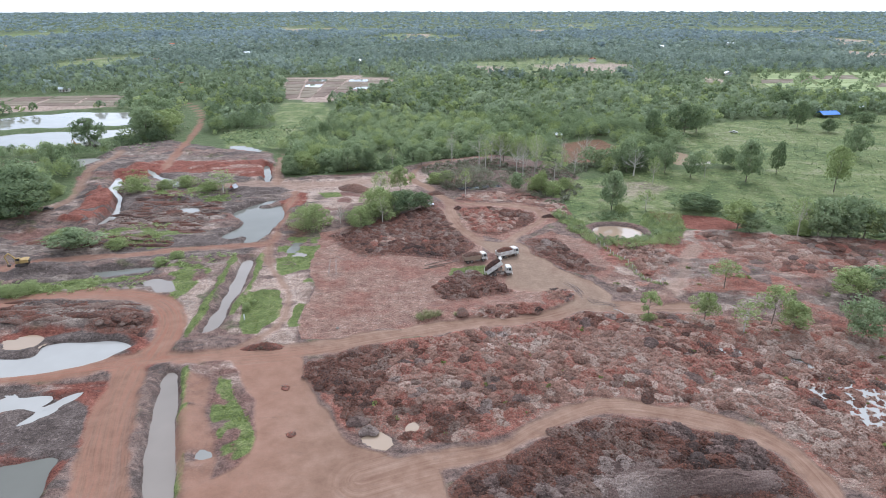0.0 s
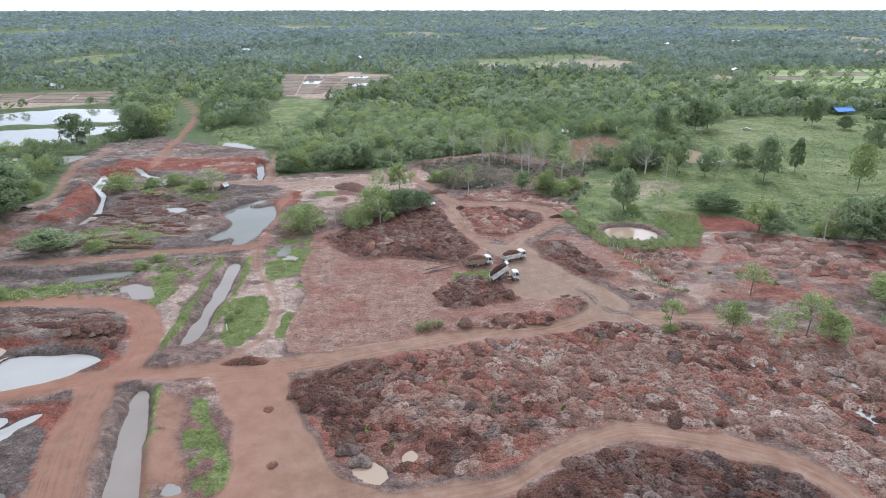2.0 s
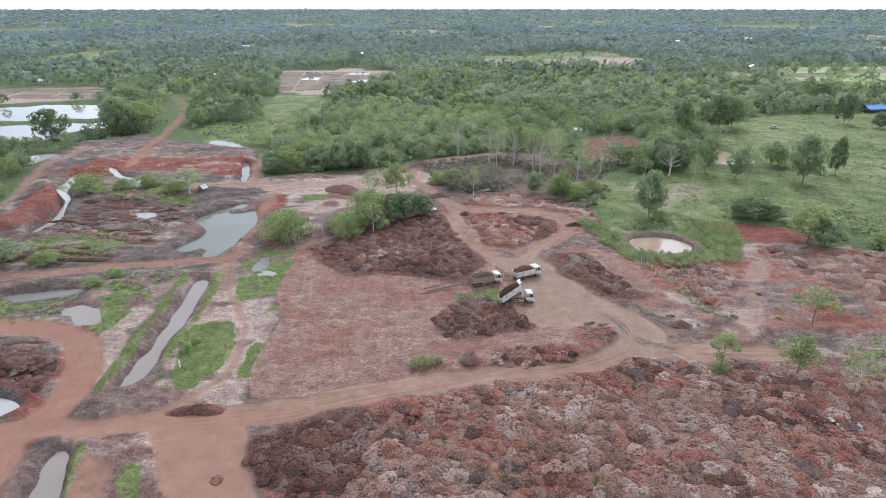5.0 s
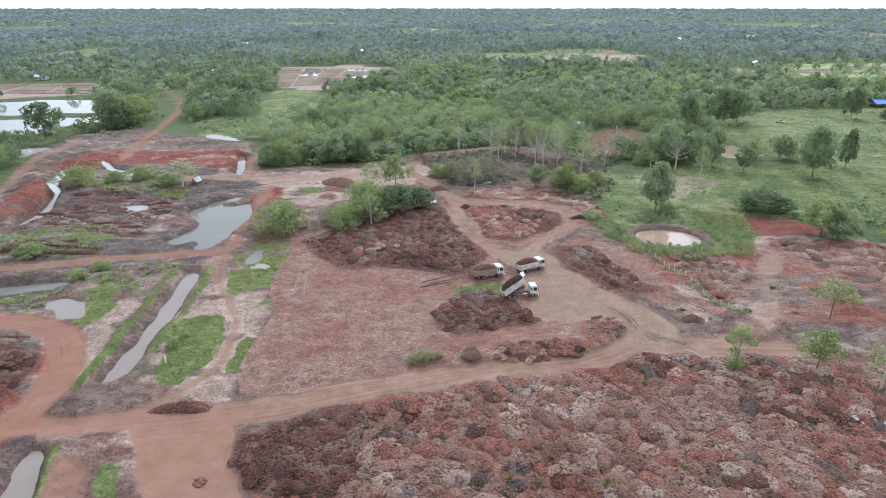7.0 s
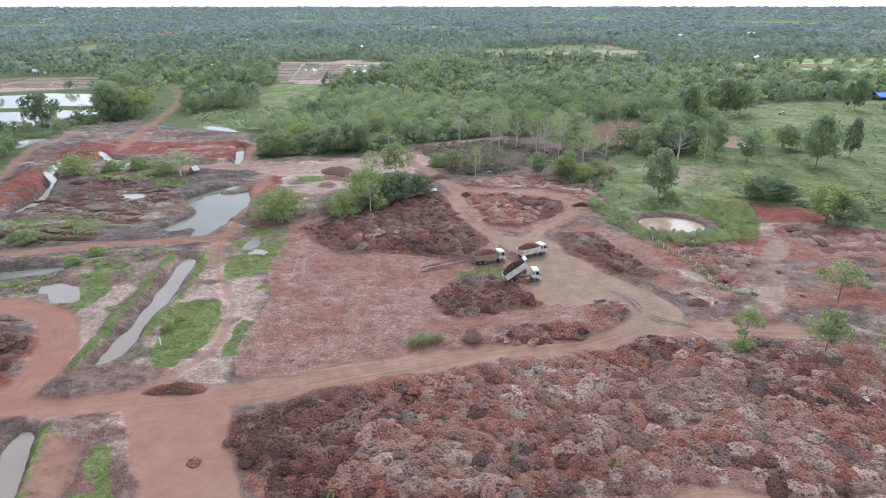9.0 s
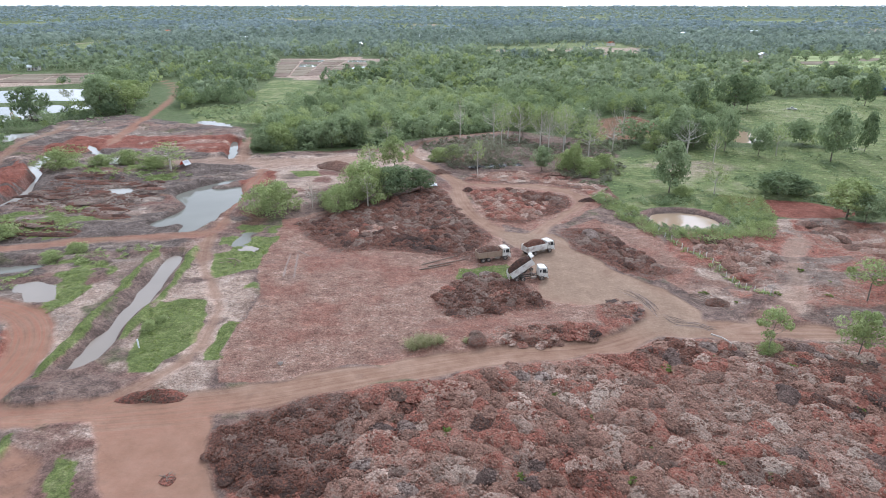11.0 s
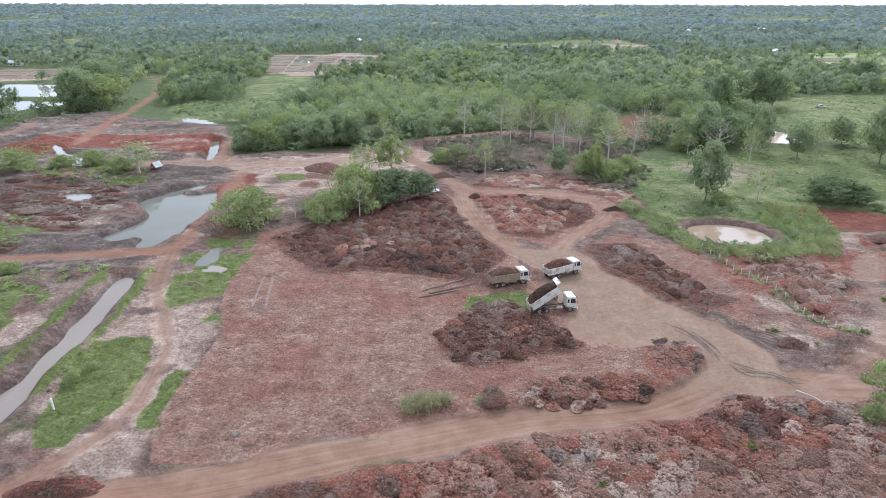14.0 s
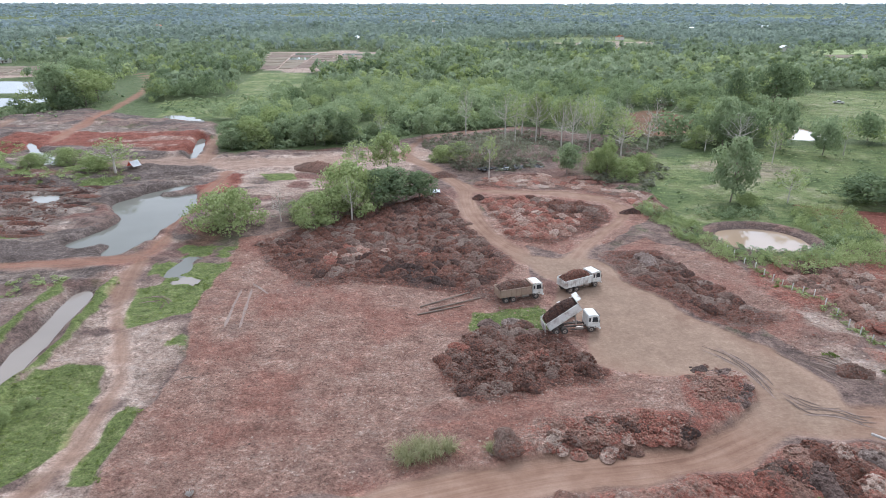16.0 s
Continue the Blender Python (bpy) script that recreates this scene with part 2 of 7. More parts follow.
def heap_colour(n, own, stops):
    """Soil lumps: each heap has its tone, each lump and crumb strays from it."""
    patch = n.noise(0.05, 3)
    crumb, lump = n.noise(3.4, 6, 0.85), n.cells(3.2, out="Color")
    lump_v = n.split(lump)[0]
    tone = n.math("ADD", n.math("MULTIPLY", own, 0.55), n.math("SUBTRACT", n.math("MULTIPLY", patch, 1.0), 0.31))
    tone = n.math("ADD", tone, n.math("MULTIPLY", n.math("SUBTRACT", crumb, 0.5), 0.5))
    tone = n.math("ADD", tone, n.math("MULTIPLY", n.math("SUBTRACT", lump_v, 0.5), 0.22))
    col = n.ramp(tone, *stops)
    # noise overlay paints the shaded gaps between clods into the colour
    pits = n.ramp(n.noise(2.7, 6, 0.85), (0.36, 0.2), (0.45, 0.45), (0.55, 0.6), (0.65, 0.95))
    return n.mix(0.66, col, pits, "OVERLAY"), n.math("SUBTRACT", n.math("MULTIPLY", crumb, 1.0), n.math("MULTIPLY", n.cells(3.2), 0.6))


def heap_material(name, stops, islands):
    """Tipped lumps of soil, each heap of its own tone."""
    n = Nodes(name, 0.95, spec=0.12)
    if islands is None:
        own = n.math("ADD", 0.35, n.math("MULTIPLY", n.node("ShaderNodeNewGeometry").outputs["Random Per Island"], 0.4))
    elif islands:
        own = n.node("ShaderNodeNewGeometry").outputs["Random Per Island"]
    else:
        own = n.node("ShaderNodeObjectInfo").outputs["Random"]
    col, h = heap_colour(n, own, stops)
    n.bump(h, 1.0, 0.36)
    return n.done(col)


def water_material(name, colour, spec=0.5):
    n = Nodes(name, 0.04, spec=spec)
    n.bsdf.inputs["IOR"].default_value = 1.333
    n.bump(n.noise(1.4, 3), 0.035, 0.05)
    return n.done(n.mix(n.noise(0.08, 3), colour, tuple(v * 1.35 for v in colour)))


def leaf_material(name, dark, mid, light):
    n = Nodes(name, 0.9, spec=0.03)
    own = n.node("ShaderNodeNewGeometry").outputs["Random Per Island"]
    tint = n.attr("tint", "Fac")
    v = n.math("ADD", n.math("MULTIPLY", own, 0.4), n.math("MULTIPLY", tint, 0.6))
    col = n.ramp(v, (0.1, dark), (0.5, mid), (0.9, light))
    thin = n.node("ShaderNodeBsdfTranslucent", Color=n.mix(0.25, col, (0.24, 0.28, 0.08)))
    blend = n.node("ShaderNodeMixShader", Fac=0.45)
    n.tree.links.new(n.bsdf.outputs[0], blend.inputs[1])
    n.tree.links.new(thin.outputs[0], blend.inputs[2])
    n.tree.links.new(blend.outputs[0], n.tree.nodes["Material Output"].inputs["Surface"])
    return n.done(col)


def plain(name, colour, rough=0.6, metal=0.0, wear=0.25, scale=2.0, dirt=(0.22, 0.14, 0.10)):
    n = Nodes(name, rough, metal, 0.4)
    m = n.noise(scale, 5, 0.65)
    col = n.mix(n.ramp(m, (0.45, 0.0), (0.75, wear)), colour, dirt)
    n.bump(n.noise(scale * 6, 3), 0.1, 0.02)
    return n.done(col)


M_GROUND = ground_material()
M_HEAP = heap_material("tipped_soil", MIXED, False)
M_HEAP_DARK = heap_material("tipped_peaty_soil", DARKS, False)
M_HEAP_PALE = heap_material("tipped_pale_soil", PALES, False)
M_HEAPS_PALE = heap_material("tipped_pale_soil_far", PALES, True)
M_HEAP_GREY = heap_material("tipped_grey_soil", GREYS, False)
M_HEAPS_GREY = heap_material("tipped_grey_soil_far", GREYS, True)
M_HEAPS = heap_material("tipped_soil_far", MIXED, True)
M_HEAPS_DARK = heap_material("tipped_peaty_soil_far", DARKS, True)
M_CRUMBS, M_CRUMBS_DARK, M_CRUMBS_GREY, M_CRUMBS_PALE = (heap_material("soil_crumbs_" + k, v, None) for k, v in (("mixed", MIXED), ("peaty", DARKS), ("grey", GREYS), ("pale", PALES)))
M_WATER = water_material("muddy_water", (0.125, 0.118, 0.10), 0.14)
M_WATER_MILK = water_material("milky_water", (0.205, 0.19, 0.167), 0.3)
M_WATER_PALE = water_material("pale_clay_water", (0.285, 0.265, 0.24), 0.35)
M_WATER_SILT = water_material("silty_water", (0.20, 0.165, 0.138), 0.25)
M_WATER_TAN = water_material("tan_water", (0.27, 0.19, 0.13))
M_LEAF = leaf_material("broad_leaves", (0.148, 0.19, 0.105), (0.275, 0.332, 0.188), (0.415, 0.465, 0.275))
# mid-distance leaves, paled: a little haze is mixed into the colour
M_LEAF_MID_HAZE = leaf_material("mid_leaves_haze", (0.175, 0.215, 0.14), (0.285, 0.335, 0.215), (0.40, 0.445, 0.295))
M_LEAF_LIGHT = leaf_material("young_leaves", (0.205, 0.245, 0.105), (0.335, 0.385, 0.17), (0.45, 0.49, 0.25))
M_LEAF_DARK = leaf_material("dense_leaves", (0.10, 0.137, 0.08), (0.18, 0.228, 0.125), (0.26, 0.305, 0.17))
M_LEAF_DRY = leaf_material("dry_leaves", (0.15, 0.145, 0.105), (0.23, 0.22, 0.165), (0.33, 0.32, 0.25))
# far and horizon leaves: distance haze painted in as paler, bluer colour
M_LEAF_FAR_HAZE = leaf_material("far_leaves_haze", (0.18, 0.22, 0.20), (0.29, 0.34, 0.30), (0.41, 0.46, 0.40))
M_LEAF_HORIZON_HAZE = leaf_material("distant_leaves_haze", (0.225, 0.275, 0.305), (0.305, 0.365, 0.395), (0.40, 0.455, 0.475))
M_GRASS = leaf_material("grass_blades", (0.105, 0.135, 0.04), (0.165, 0.20, 0.058), (0.25, 0.275, 0.10))
M_BARK = plain("grey_bark", (0.20, 0.165, 0.13), 0.9, wear=0.7, dirt=(0.09, 0.07, 0.055))
M_BARK_PALE = plain("pale_bark", (0.50, 0.45, 0.39), 0.9, wear=0.5, dirt=(0.30, 0.25, 0.21))


# ---- mesh helpers ----
def mesh_np(name, verts, faces, smooth=False, tint=None):
    """A mesh from arrays: verts (n, 3), faces (m, 3 or 4)."""
    verts, faces = np.asarray(verts, np.float32), np.asarray(faces, np.int32)
    me = bpy.data.meshes.new(name)
    k = faces.shape[1]
    me.vertices.add(len(verts))
    me.vertices.foreach_set("co", verts.ravel())
    me.loops.add(faces.size)
    me.loops.foreach_set("vertex_index", faces.ravel())
    me.polygons.add(len(faces))
    me.polygons.foreach_set("loop_start", np.arange(0, faces.size, k, dtype=np.int32))
    me.polygons.foreach_set("use_smooth", np.full(len(faces), smooth))
    me.update(calc_edges=True)
    if tint is not None:
        me.attributes.new("tint", "FLOAT", "POINT").data.foreach_set("value", np.asarray(tint, np.float32))
    return me


def ob_of(name, me, material, parent=None, label=""):
    ob = new(name, me)
    if material and not me.materials:
        me.materials.append(material)
    if parent:
        ob.parent = parent
    if label:
        ob["label"] = label
    return ob


def part(name, bm, material, parent, label="", smooth=False):
    me = bpy.data.meshes.new(name)
    for f in bm.faces:
        f.smooth = smooth
    bm.to_mesh(me)
    bm.free()
    return ob_of(name, me, material, parent, label)


LAT = np.random.RandomState(7).rand(8, 256, 256)


def vn(x, y, size, seed=0):
    """Smooth value noise, 0 to 1, with lumps of that size."""
    u, v = np.asarray(x) / size + 37.3 * seed, np.asarray(y) / size + 91.7 * seed
    i, j = np.floor(u).astype(int), np.floor(v).astype(int)
    fu, fv = u - i, v - j
    fu, fv = fu * fu * (3 - 2 * fu), fv * fv * (3 - 2 * fv)
    g = LAT[seed % 8]
    p = lambda a, b: g[(i + a) % 256, (j + b) % 256]
    return (p(0, 0) * (1 - fu) + p(1, 0) * fu) * (1 - fv) + (p(0, 1) * (1 - fu) + p(1, 1) * fu) * fv


def fbm(x, y, size, seed=0, n=4):
    return sum(vn(x, y, size / 2 ** k, seed + k) / 2 ** k for k in range(n)) / sum(1 / 2 ** k for k in range(n))


def inside(x, y, poly):
    """Signed distance to a closed outline: positive inside."""
    d, odd = np.full(np.shape(x), 1e9), np.zeros(np.shape(x), bool)
    for (ax, ay), (bx, by) in zip(poly, poly[1:] + poly[:1]):
        ex, ey = bx - ax, by - ay
        k = np.clip(((x - ax) * ex + (y - ay) * ey) / (ex * ex + ey * ey + 1e-9), 0, 1)
        d = np.minimum(d, np.hypot(x - ax - k * ex, y - ay - k * ey))
        odd ^= ((ay > y) != (by > y)) & (x < ex * (y - ay) / (ey if abs(ey) > 1e-9 else 1e-9) + ax)
    return np.where(odd, d, -d)


def rounded(poly, n=4):
    """A closed outline with its corners rounded off."""
    p = np.array(poly, float)
    out = []
    for a, b, c, d in zip(np.roll(p, 1, 0), p, np.roll(p, -1, 0), np.roll(p, -2, 0)):
        for t in np.arange(n) / n:
            out.append(tuple(0.5 * (2 * b + (c - a) * t + (2 * a - 5 * b + 4 * c - d) * t * t + (3 * b - a - 3 * c + d) * t ** 3)))
    return out


def smooth_line(points, n=6):
    """More points on a line, rounded off."""
    p = np.array([points[0], *points, points[-1]], float)
    out = []
    for a, b, c, d in zip(p, p[1:], p[2:], p[3:]):
        for t in np.arange(n) / n:
            out.append(0.5 * (2 * b + (c - a) * t + (2 * a - 5 * b + 4 * c - d) * t * t + (3 * b - a - 3 * c + d) * t ** 3))
    return np.array(out + [p[-1]])


def along(x, y, points):
    """Distance from a line, the side that it lies on, and the way along."""
    best, side, run, far = np.full(np.shape(x), 1e9), np.zeros(np.shape(x)), np.zeros(np.shape(x)), 0.0
    q = smooth_line(points, 4)
    for (ax, ay), (bx, by) in zip(q, q[1:]):
        ex, ey = bx - ax, by - ay
        size = math.hypot(ex, ey) + 1e-9
        k = np.clip(((x - ax) * ex + (y - ay) * ey) / size ** 2, 0, 1)
        d = np.hypot(x - ax - k * ex, y - ay - k * ey)
        near = d < best
        best = np.where(near, d, best)
        side = np.where(near, np.sign((x - ax) * ey - (y - ay) * ex) * d, side)
        run = np.where(near, far + k * size, run)
        far += size
    return best, side, run


def step(v, lo, hi):
    k = np.clip((v - lo) / (hi - lo), 0, 1)
    return k * k * (3 - 2 * k)


# ---- plan: tracks (half width, red?, how worn), water, soils ----
ROADS = {
    "west_leg": (3.5, 1, 1, [(-120, 94), (-99, 98), (-87, 101), (-75, 104), (-70, 104.6)]),
    "main": (2.9, 0, 1, [(-72, 104.4), (-64, 105), (-49, 107), (-34, 109.6), (-21.5, 113.2), (-8.5, 117.2), (9, 122.3), (24, 124.8), (33, 128.8), (40, 132), (51, 131), (69, 130.5)]),
    "curve": (3.6, 1, 0.86, [(-68.6, 104.3), (-69.8, 117.4), (-72.9, 126.4), (-78.8, 133.7), (-88.3, 138.7), (-103.7, 140.2), (-116.2, 136.6), (-122.3, 131.5)]),
    "south": (4.6, 0, 1, [(-71.4, 101.9), (-67.9, 87.1), (-63.1, 73.5), (-58.6, 62.1), (-50, 30)]),
    "lower": (2.5, 0, 0.95, [(-14.2, 66.1), (-2.4, 70.6), (10.3, 73.7), (19.8, 80.5), (29.9, 85.9), (37.2, 87), (48.1, 84.6), (57.7, 80.4), (63.7, 74.7), (65.8, 67.3), (66, 50)]),
    "loop_w": (2.5, 0, 0.9, [(17.3, 176), (9.3, 188.6), (4.9, 203), (3.3, 216.9), (2.9, 227.6), (-4.5, 244.6), (-14.9, 263.8)]),
    "loop_e": (2.2, 0, 0.85, [(22, 178), (26, 186), (33.5, 196.4), (39.8, 206.8), (37.5, 216.7), (27.7, 222.8), (16, 224.4), (4.1, 226)]),
    "upper": (5.5, 0, 0.5, [(-13.2, 268), (-28, 262), (-48.6, 256), (-63.2, 251), (-75.9, 254.2), (-90.4, 254.3), (-100.3, 252.5)]),
    "forest": (2.2, 0, 0.75, [(-15.7, 263.8), (-11.1, 287.9), (5.3, 302.6), (27.5, 313.1)]),
    "stub": (2.6, 0, 0.72, [(-76.7, 254.2), (-82.7, 278), (-88.6, 308.5)]),
    "far_red": (2.5, 1, 0.8, [(-142.7, 284), (-151.5, 325.6), (-164, 381.1), (-177.9, 430.7), (-197.8, 475.5), (-223, 516)]),
    "west": (3.0, 0, 0.68, [(-190, 196), (-171.4, 203.1), (-161.5, 211.9), (-159.8, 228.5), (-170, 257.6), (-179.1, 284.2), (-180, 309.1), (-183.8, 322.9)]),
    "mid": (2.2, 1, 0.66, [(-139.4, 156.4), (-125.1, 165.4), (-101.3, 170.2), (-86.1, 175.2), (-62, 179.4), (-61.7, 198.1), (-64.3, 222.5), (-65.5, 243.1)]),
    "berm": (1.7, 0, 0.6, [(-146, 322), (-130, 326), (-112, 325), (-95, 321), (-88, 315)]),
    "pasture": (1.3, 0, 0.42, [(118, 352), (132, 345), (145, 335), (153, 316), (160, 298), (178, 286)]),
    "fork": (2.6, 0, 0.47, [(51, 130.9), (63.7, 137), (74.2, 151.3), (80, 165), (88, 176)]),
    "canal": (1.6, 0, 0.66, [(-60, 177.7), (-55.4, 160.5), (-48.2, 147.7), (-43.5, 136.4), (-42.2, 123.2), (-46.2, 113.9), (-50.2, 108.7)]),
}
MID_AREA = [(-51.7, 107.2), (-32.6, 109.6), (-32.1, 100.6), (-26.2, 87), (-17.8, 77.3), (-8.7, 72.6), (-2.4, 71.5), (2, 60), (-10, 40), (-50, 40), (-45.2, 62), (-36.5, 71.1), (-36, 78.2), (-40.8, 91), (-46.2, 98.4)]
YARD = [(11.5, 182.9), (28.4, 181.2), (36.7, 160.1), (45.5, 147.3), (48.6, 139.6), (47.6, 129.9), (35.2, 129.9), (38.3, 141.5), (29, 141), (17.8, 144.5), (20.6, 153.6), (15.8, 160.2), (18.4, 169.7)]
WATERS = {  # outline, level, depth, bank height, kind of water
    "pond_w": ([(-82.6, 221.8), (-78.8, 228.3), (-72.9, 233.5), (-72.1, 228.4), (-76.9, 223.6), (-72, 222.6), (-67.7, 224.6), (-62.9, 211.0), (-64.0, 190.7), (-66.8, 181.8), (-70.9, 183.2), (-71.7, 187.8), (-76, 185.5), (-81.2, 187.9), (-78.5, 195), (-77.5, 203.3), (-84.9, 214.6)], -0.9, 1.8, 0.2, 0),
    "canal_n": ([(-66.4, 165.7), (-62, 165.7), (-59.8, 149.8), (-58.7, 130.3), (-58.6, 120.8), (-62.4, 118.5), (-63.3, 134.7), (-64.9, 151.8)], -0.9, 1.5, 0.5, 3),
    "canal_s": ([(-63.3, 98.7), (-59.8, 99.8), (-56.4, 91), (-50.4, 75), (-45.4, 62), (-42, 52), (-48, 52), (-51.4, 62.1), (-57.8, 78.2)], -0.7, 1.5, 0.5, 3),
    "pit_a": ([(-109.1, 106.3), (-99, 107.3), (-98.5, 113), (-91, 114.6), (-81.4, 115.2), (-76.7, 111.4), (-83.2, 105.5), (-93.4, 100.6), (-104.4, 99.7)], -1.0, 2.0, 0.3, 4),
    "pit_b": ([(-100, 87), (-94, 89.8), (-86.5, 92.2), (-83.6, 91.4), (-84.8, 89), (-90.6, 87.6), (-98, 83.5)], -1.0, 2.0, 0.1, 4),
    "pit_d": ([(-81.2, 92.2), (-78.2, 93.8), (-78.9, 90.8), (-81, 88.4), (-82.4, 85), (-84.2, 82), (-85.8, 82.4), (-84.2, 85.4), (-82.9, 88)], -1.06, 2.0, 0.0, 4),
    "pit_c": ([(-81.7, 69.1), (-77, 71.3), (-71.7, 72.3), (-70.8, 67.7), (-68.3, 61.1), (-75.2, 59.9)], -0.9, 1.8, 0.2, 0),
    "stream": ([(-155.5, 252.8), (-159.9, 270.8), (-153.2, 262.5), (-147.4, 247.1), (-140.5, 238.3), (-129.7, 211.8), (-129.5, 198.4), (-133.1, 200.3), (-135, 215.4), (-143, 234.9), (-153.2, 245.4)], -0.7, 1.5, 0.2, 4),
    "far_a": ([(-320, 396), (-325, 444.1), (-287.9, 465.1), (-247.5, 464.7), (-221.7, 414.9), (-261.6, 404.2)], -0.5, 1.5, 0.4, 2),
    "far_b": ([(-290, 372), (-248.2, 387.6), (-213, 397.5), (-202.5, 379.5), (-222.2, 354.4), (-216.7, 341.3), (-255, 335)], -0.5, 1.5, 0.4, 2),
    "pool": ([(-127.7, 338.6), (-120.7, 341.6), (-105.3, 329.2), (-106.8, 322.6), (-119.6, 327.6)], -0.4, 1.0, 0.0, 0),
    "stub": ([(-85.7, 262.3), (-94.1, 293.1), (-89.6, 291.1), (-81.5, 260.8)], -0.8, 1.5, 0.2, 0),
    "west_a": ([(-235.3, 296.6), (-222.8, 305.4), (-209.6, 284.4), (-223.2, 278.8)], -0.6, 1.5, 0.2, 1),
    "west_b": ([(-201.9, 306.6), (-190.1, 310.5), (-185, 298.7), (-188.4, 289.8), (-191.8, 289.8)], -0.6, 1.5, 0.1, 4),
    "rill_a": ([(-152, 284), (-149, 284), (-138, 271), (-131, 266), (-133, 264.5), (-141, 269)], -0.4, 1.0, 0.0, 2),
    "rill_b": ([(-129, 262), (-124, 259), (-122, 254), (-126, 253)], -0.4, 1.0, 0.0, 2),
    "pond_e": ([(56.6, 196.5), (62, 199.4), (71.5, 198), (74.2, 189.6), (68.5, 185.6), (59, 186.4), (56.4, 190)], -0.8, 1.6, 0.3, 1),
    "pond_ne": ([(120, 318), (123, 328), (131, 331), (143.5, 306), (141.5, 295), (126, 292), (122, 302)], -0.6, 1.5, 0.3, 1),
    "ditch": ([(-109, 155.6), (-91.7, 160), (-91.9, 156.5), (-103.7, 153.4)], -1.3, 1.2, 0.0, 0),
    "puddle_d": ([(-89.4, 149.1), (-86.3, 151.1), (-79.5, 143.1), (-79.9, 140.1), (-85, 143.1)], -0.2, 0.8, 0.05, 3),
    "flood_a": ([(79.5, 106), (83, 106), (85.5, 101.5), (84.6, 97.6), (82, 99.5)], 0.1, 0.75, 0.0, 4),
    "flood_b": ([(80.5, 91.5), (84, 90.5), (91, 93.5), (98, 94), (103, 87), (98, 78), (90, 73), (86.5, 78), (84.5, 84)], 0.1, 0.75, 0.0, 4),
    "flood_c": ([(66.5, 114.5), (68.2, 114), (70.4, 108.5), (69.2, 107.6)], 0.1, 0.75, 0.0, 4),
    "puddle_g": ([(-52.4, 178), (-50, 179), (-49, 174), (-51.5, 171), (-53, 173)], -0.1, 0.6, 0.0, 0),
    "puddle_a": ([(-7.6, 81.4), (-5.5, 82.9), (-3.7, 81.1), (-5, 78.9), (-7.6, 78.8)], -0.15, 0.7, 0.1, 1),
    "puddle_b": ([(-15.6, 77.3), (-12.3, 79.4), (-9.5, 75.7), (-10.3, 73.3), (-14.2, 74.6)], -0.15, 0.6, 0.05, 1),
    "puddle_h": ([(-108.7, 220.1), (-101.8, 221.1), (-98.3, 216.4), (-101.2, 213.6), (-106.7, 216.5)], -0.25, 0.8, 0.0, 2),
    "puddle_i": ([(-134.2, 264.9), (-126.9, 259.9), (-126.5, 252.9), (-130.7, 255.2)], -0.2, 0.8, 0.0, 2),
    "puddle_j": ([(-108.8, 113.5), (-105, 117), (-100, 115.5), (-101, 110.5), (-107, 109.8)], -0.6, 0.8, 0.0, 1),
    "puddle_m": ([(-49.6, 170.6), (-47.6, 170.8), (-46.8, 169.2), (-48, 168.4)], -0.12, 0.6, 0.0, 3),
    "puddle_c": ([(-46.4, 73), (-45.2, 74.3), (-43, 73.4), (-42.8, 71.9), (-45.5, 71.5)], -0.1, 0.5, 0.05, 2),
}
WATERS = {k: (rounded(w[0]), *w[1:]) for k, w in WATERS.items()}
FIELD = [(-45.9, 190.6), (-20, 207), (-4, 224), (13, 190), (14, 172), (22, 150), (24, 143), (37.6, 146.4), (39, 138), (34, 133), (25.4, 128.5), (10, 123.6), (-34, 113.8), (-36.4, 118.6), (-38, 125), (-38.5, 132.2), (-39.5, 140), (-41, 153.5)]
FIELD_EAST = [(40.9, 190.5), (52.5, 181.5), (58.8, 161.5), (59.4, 150.7), (52.5, 142.6), (47.4, 148.6), (43.8, 161.3), (40.2, 172), (33, 185.7)]
FIELD_LOOP = [(4, 232), (40, 226), (46, 206), (34, 190), (22, 184), (8, 192)]
PINK_FLAT = [(-58.5, 97.5), (-53, 97), (-47.5, 86), (-41, 73), (-40, 60), (-36, 50), (-43, 50), (-48.3, 66), (-54.3, 83.4)]
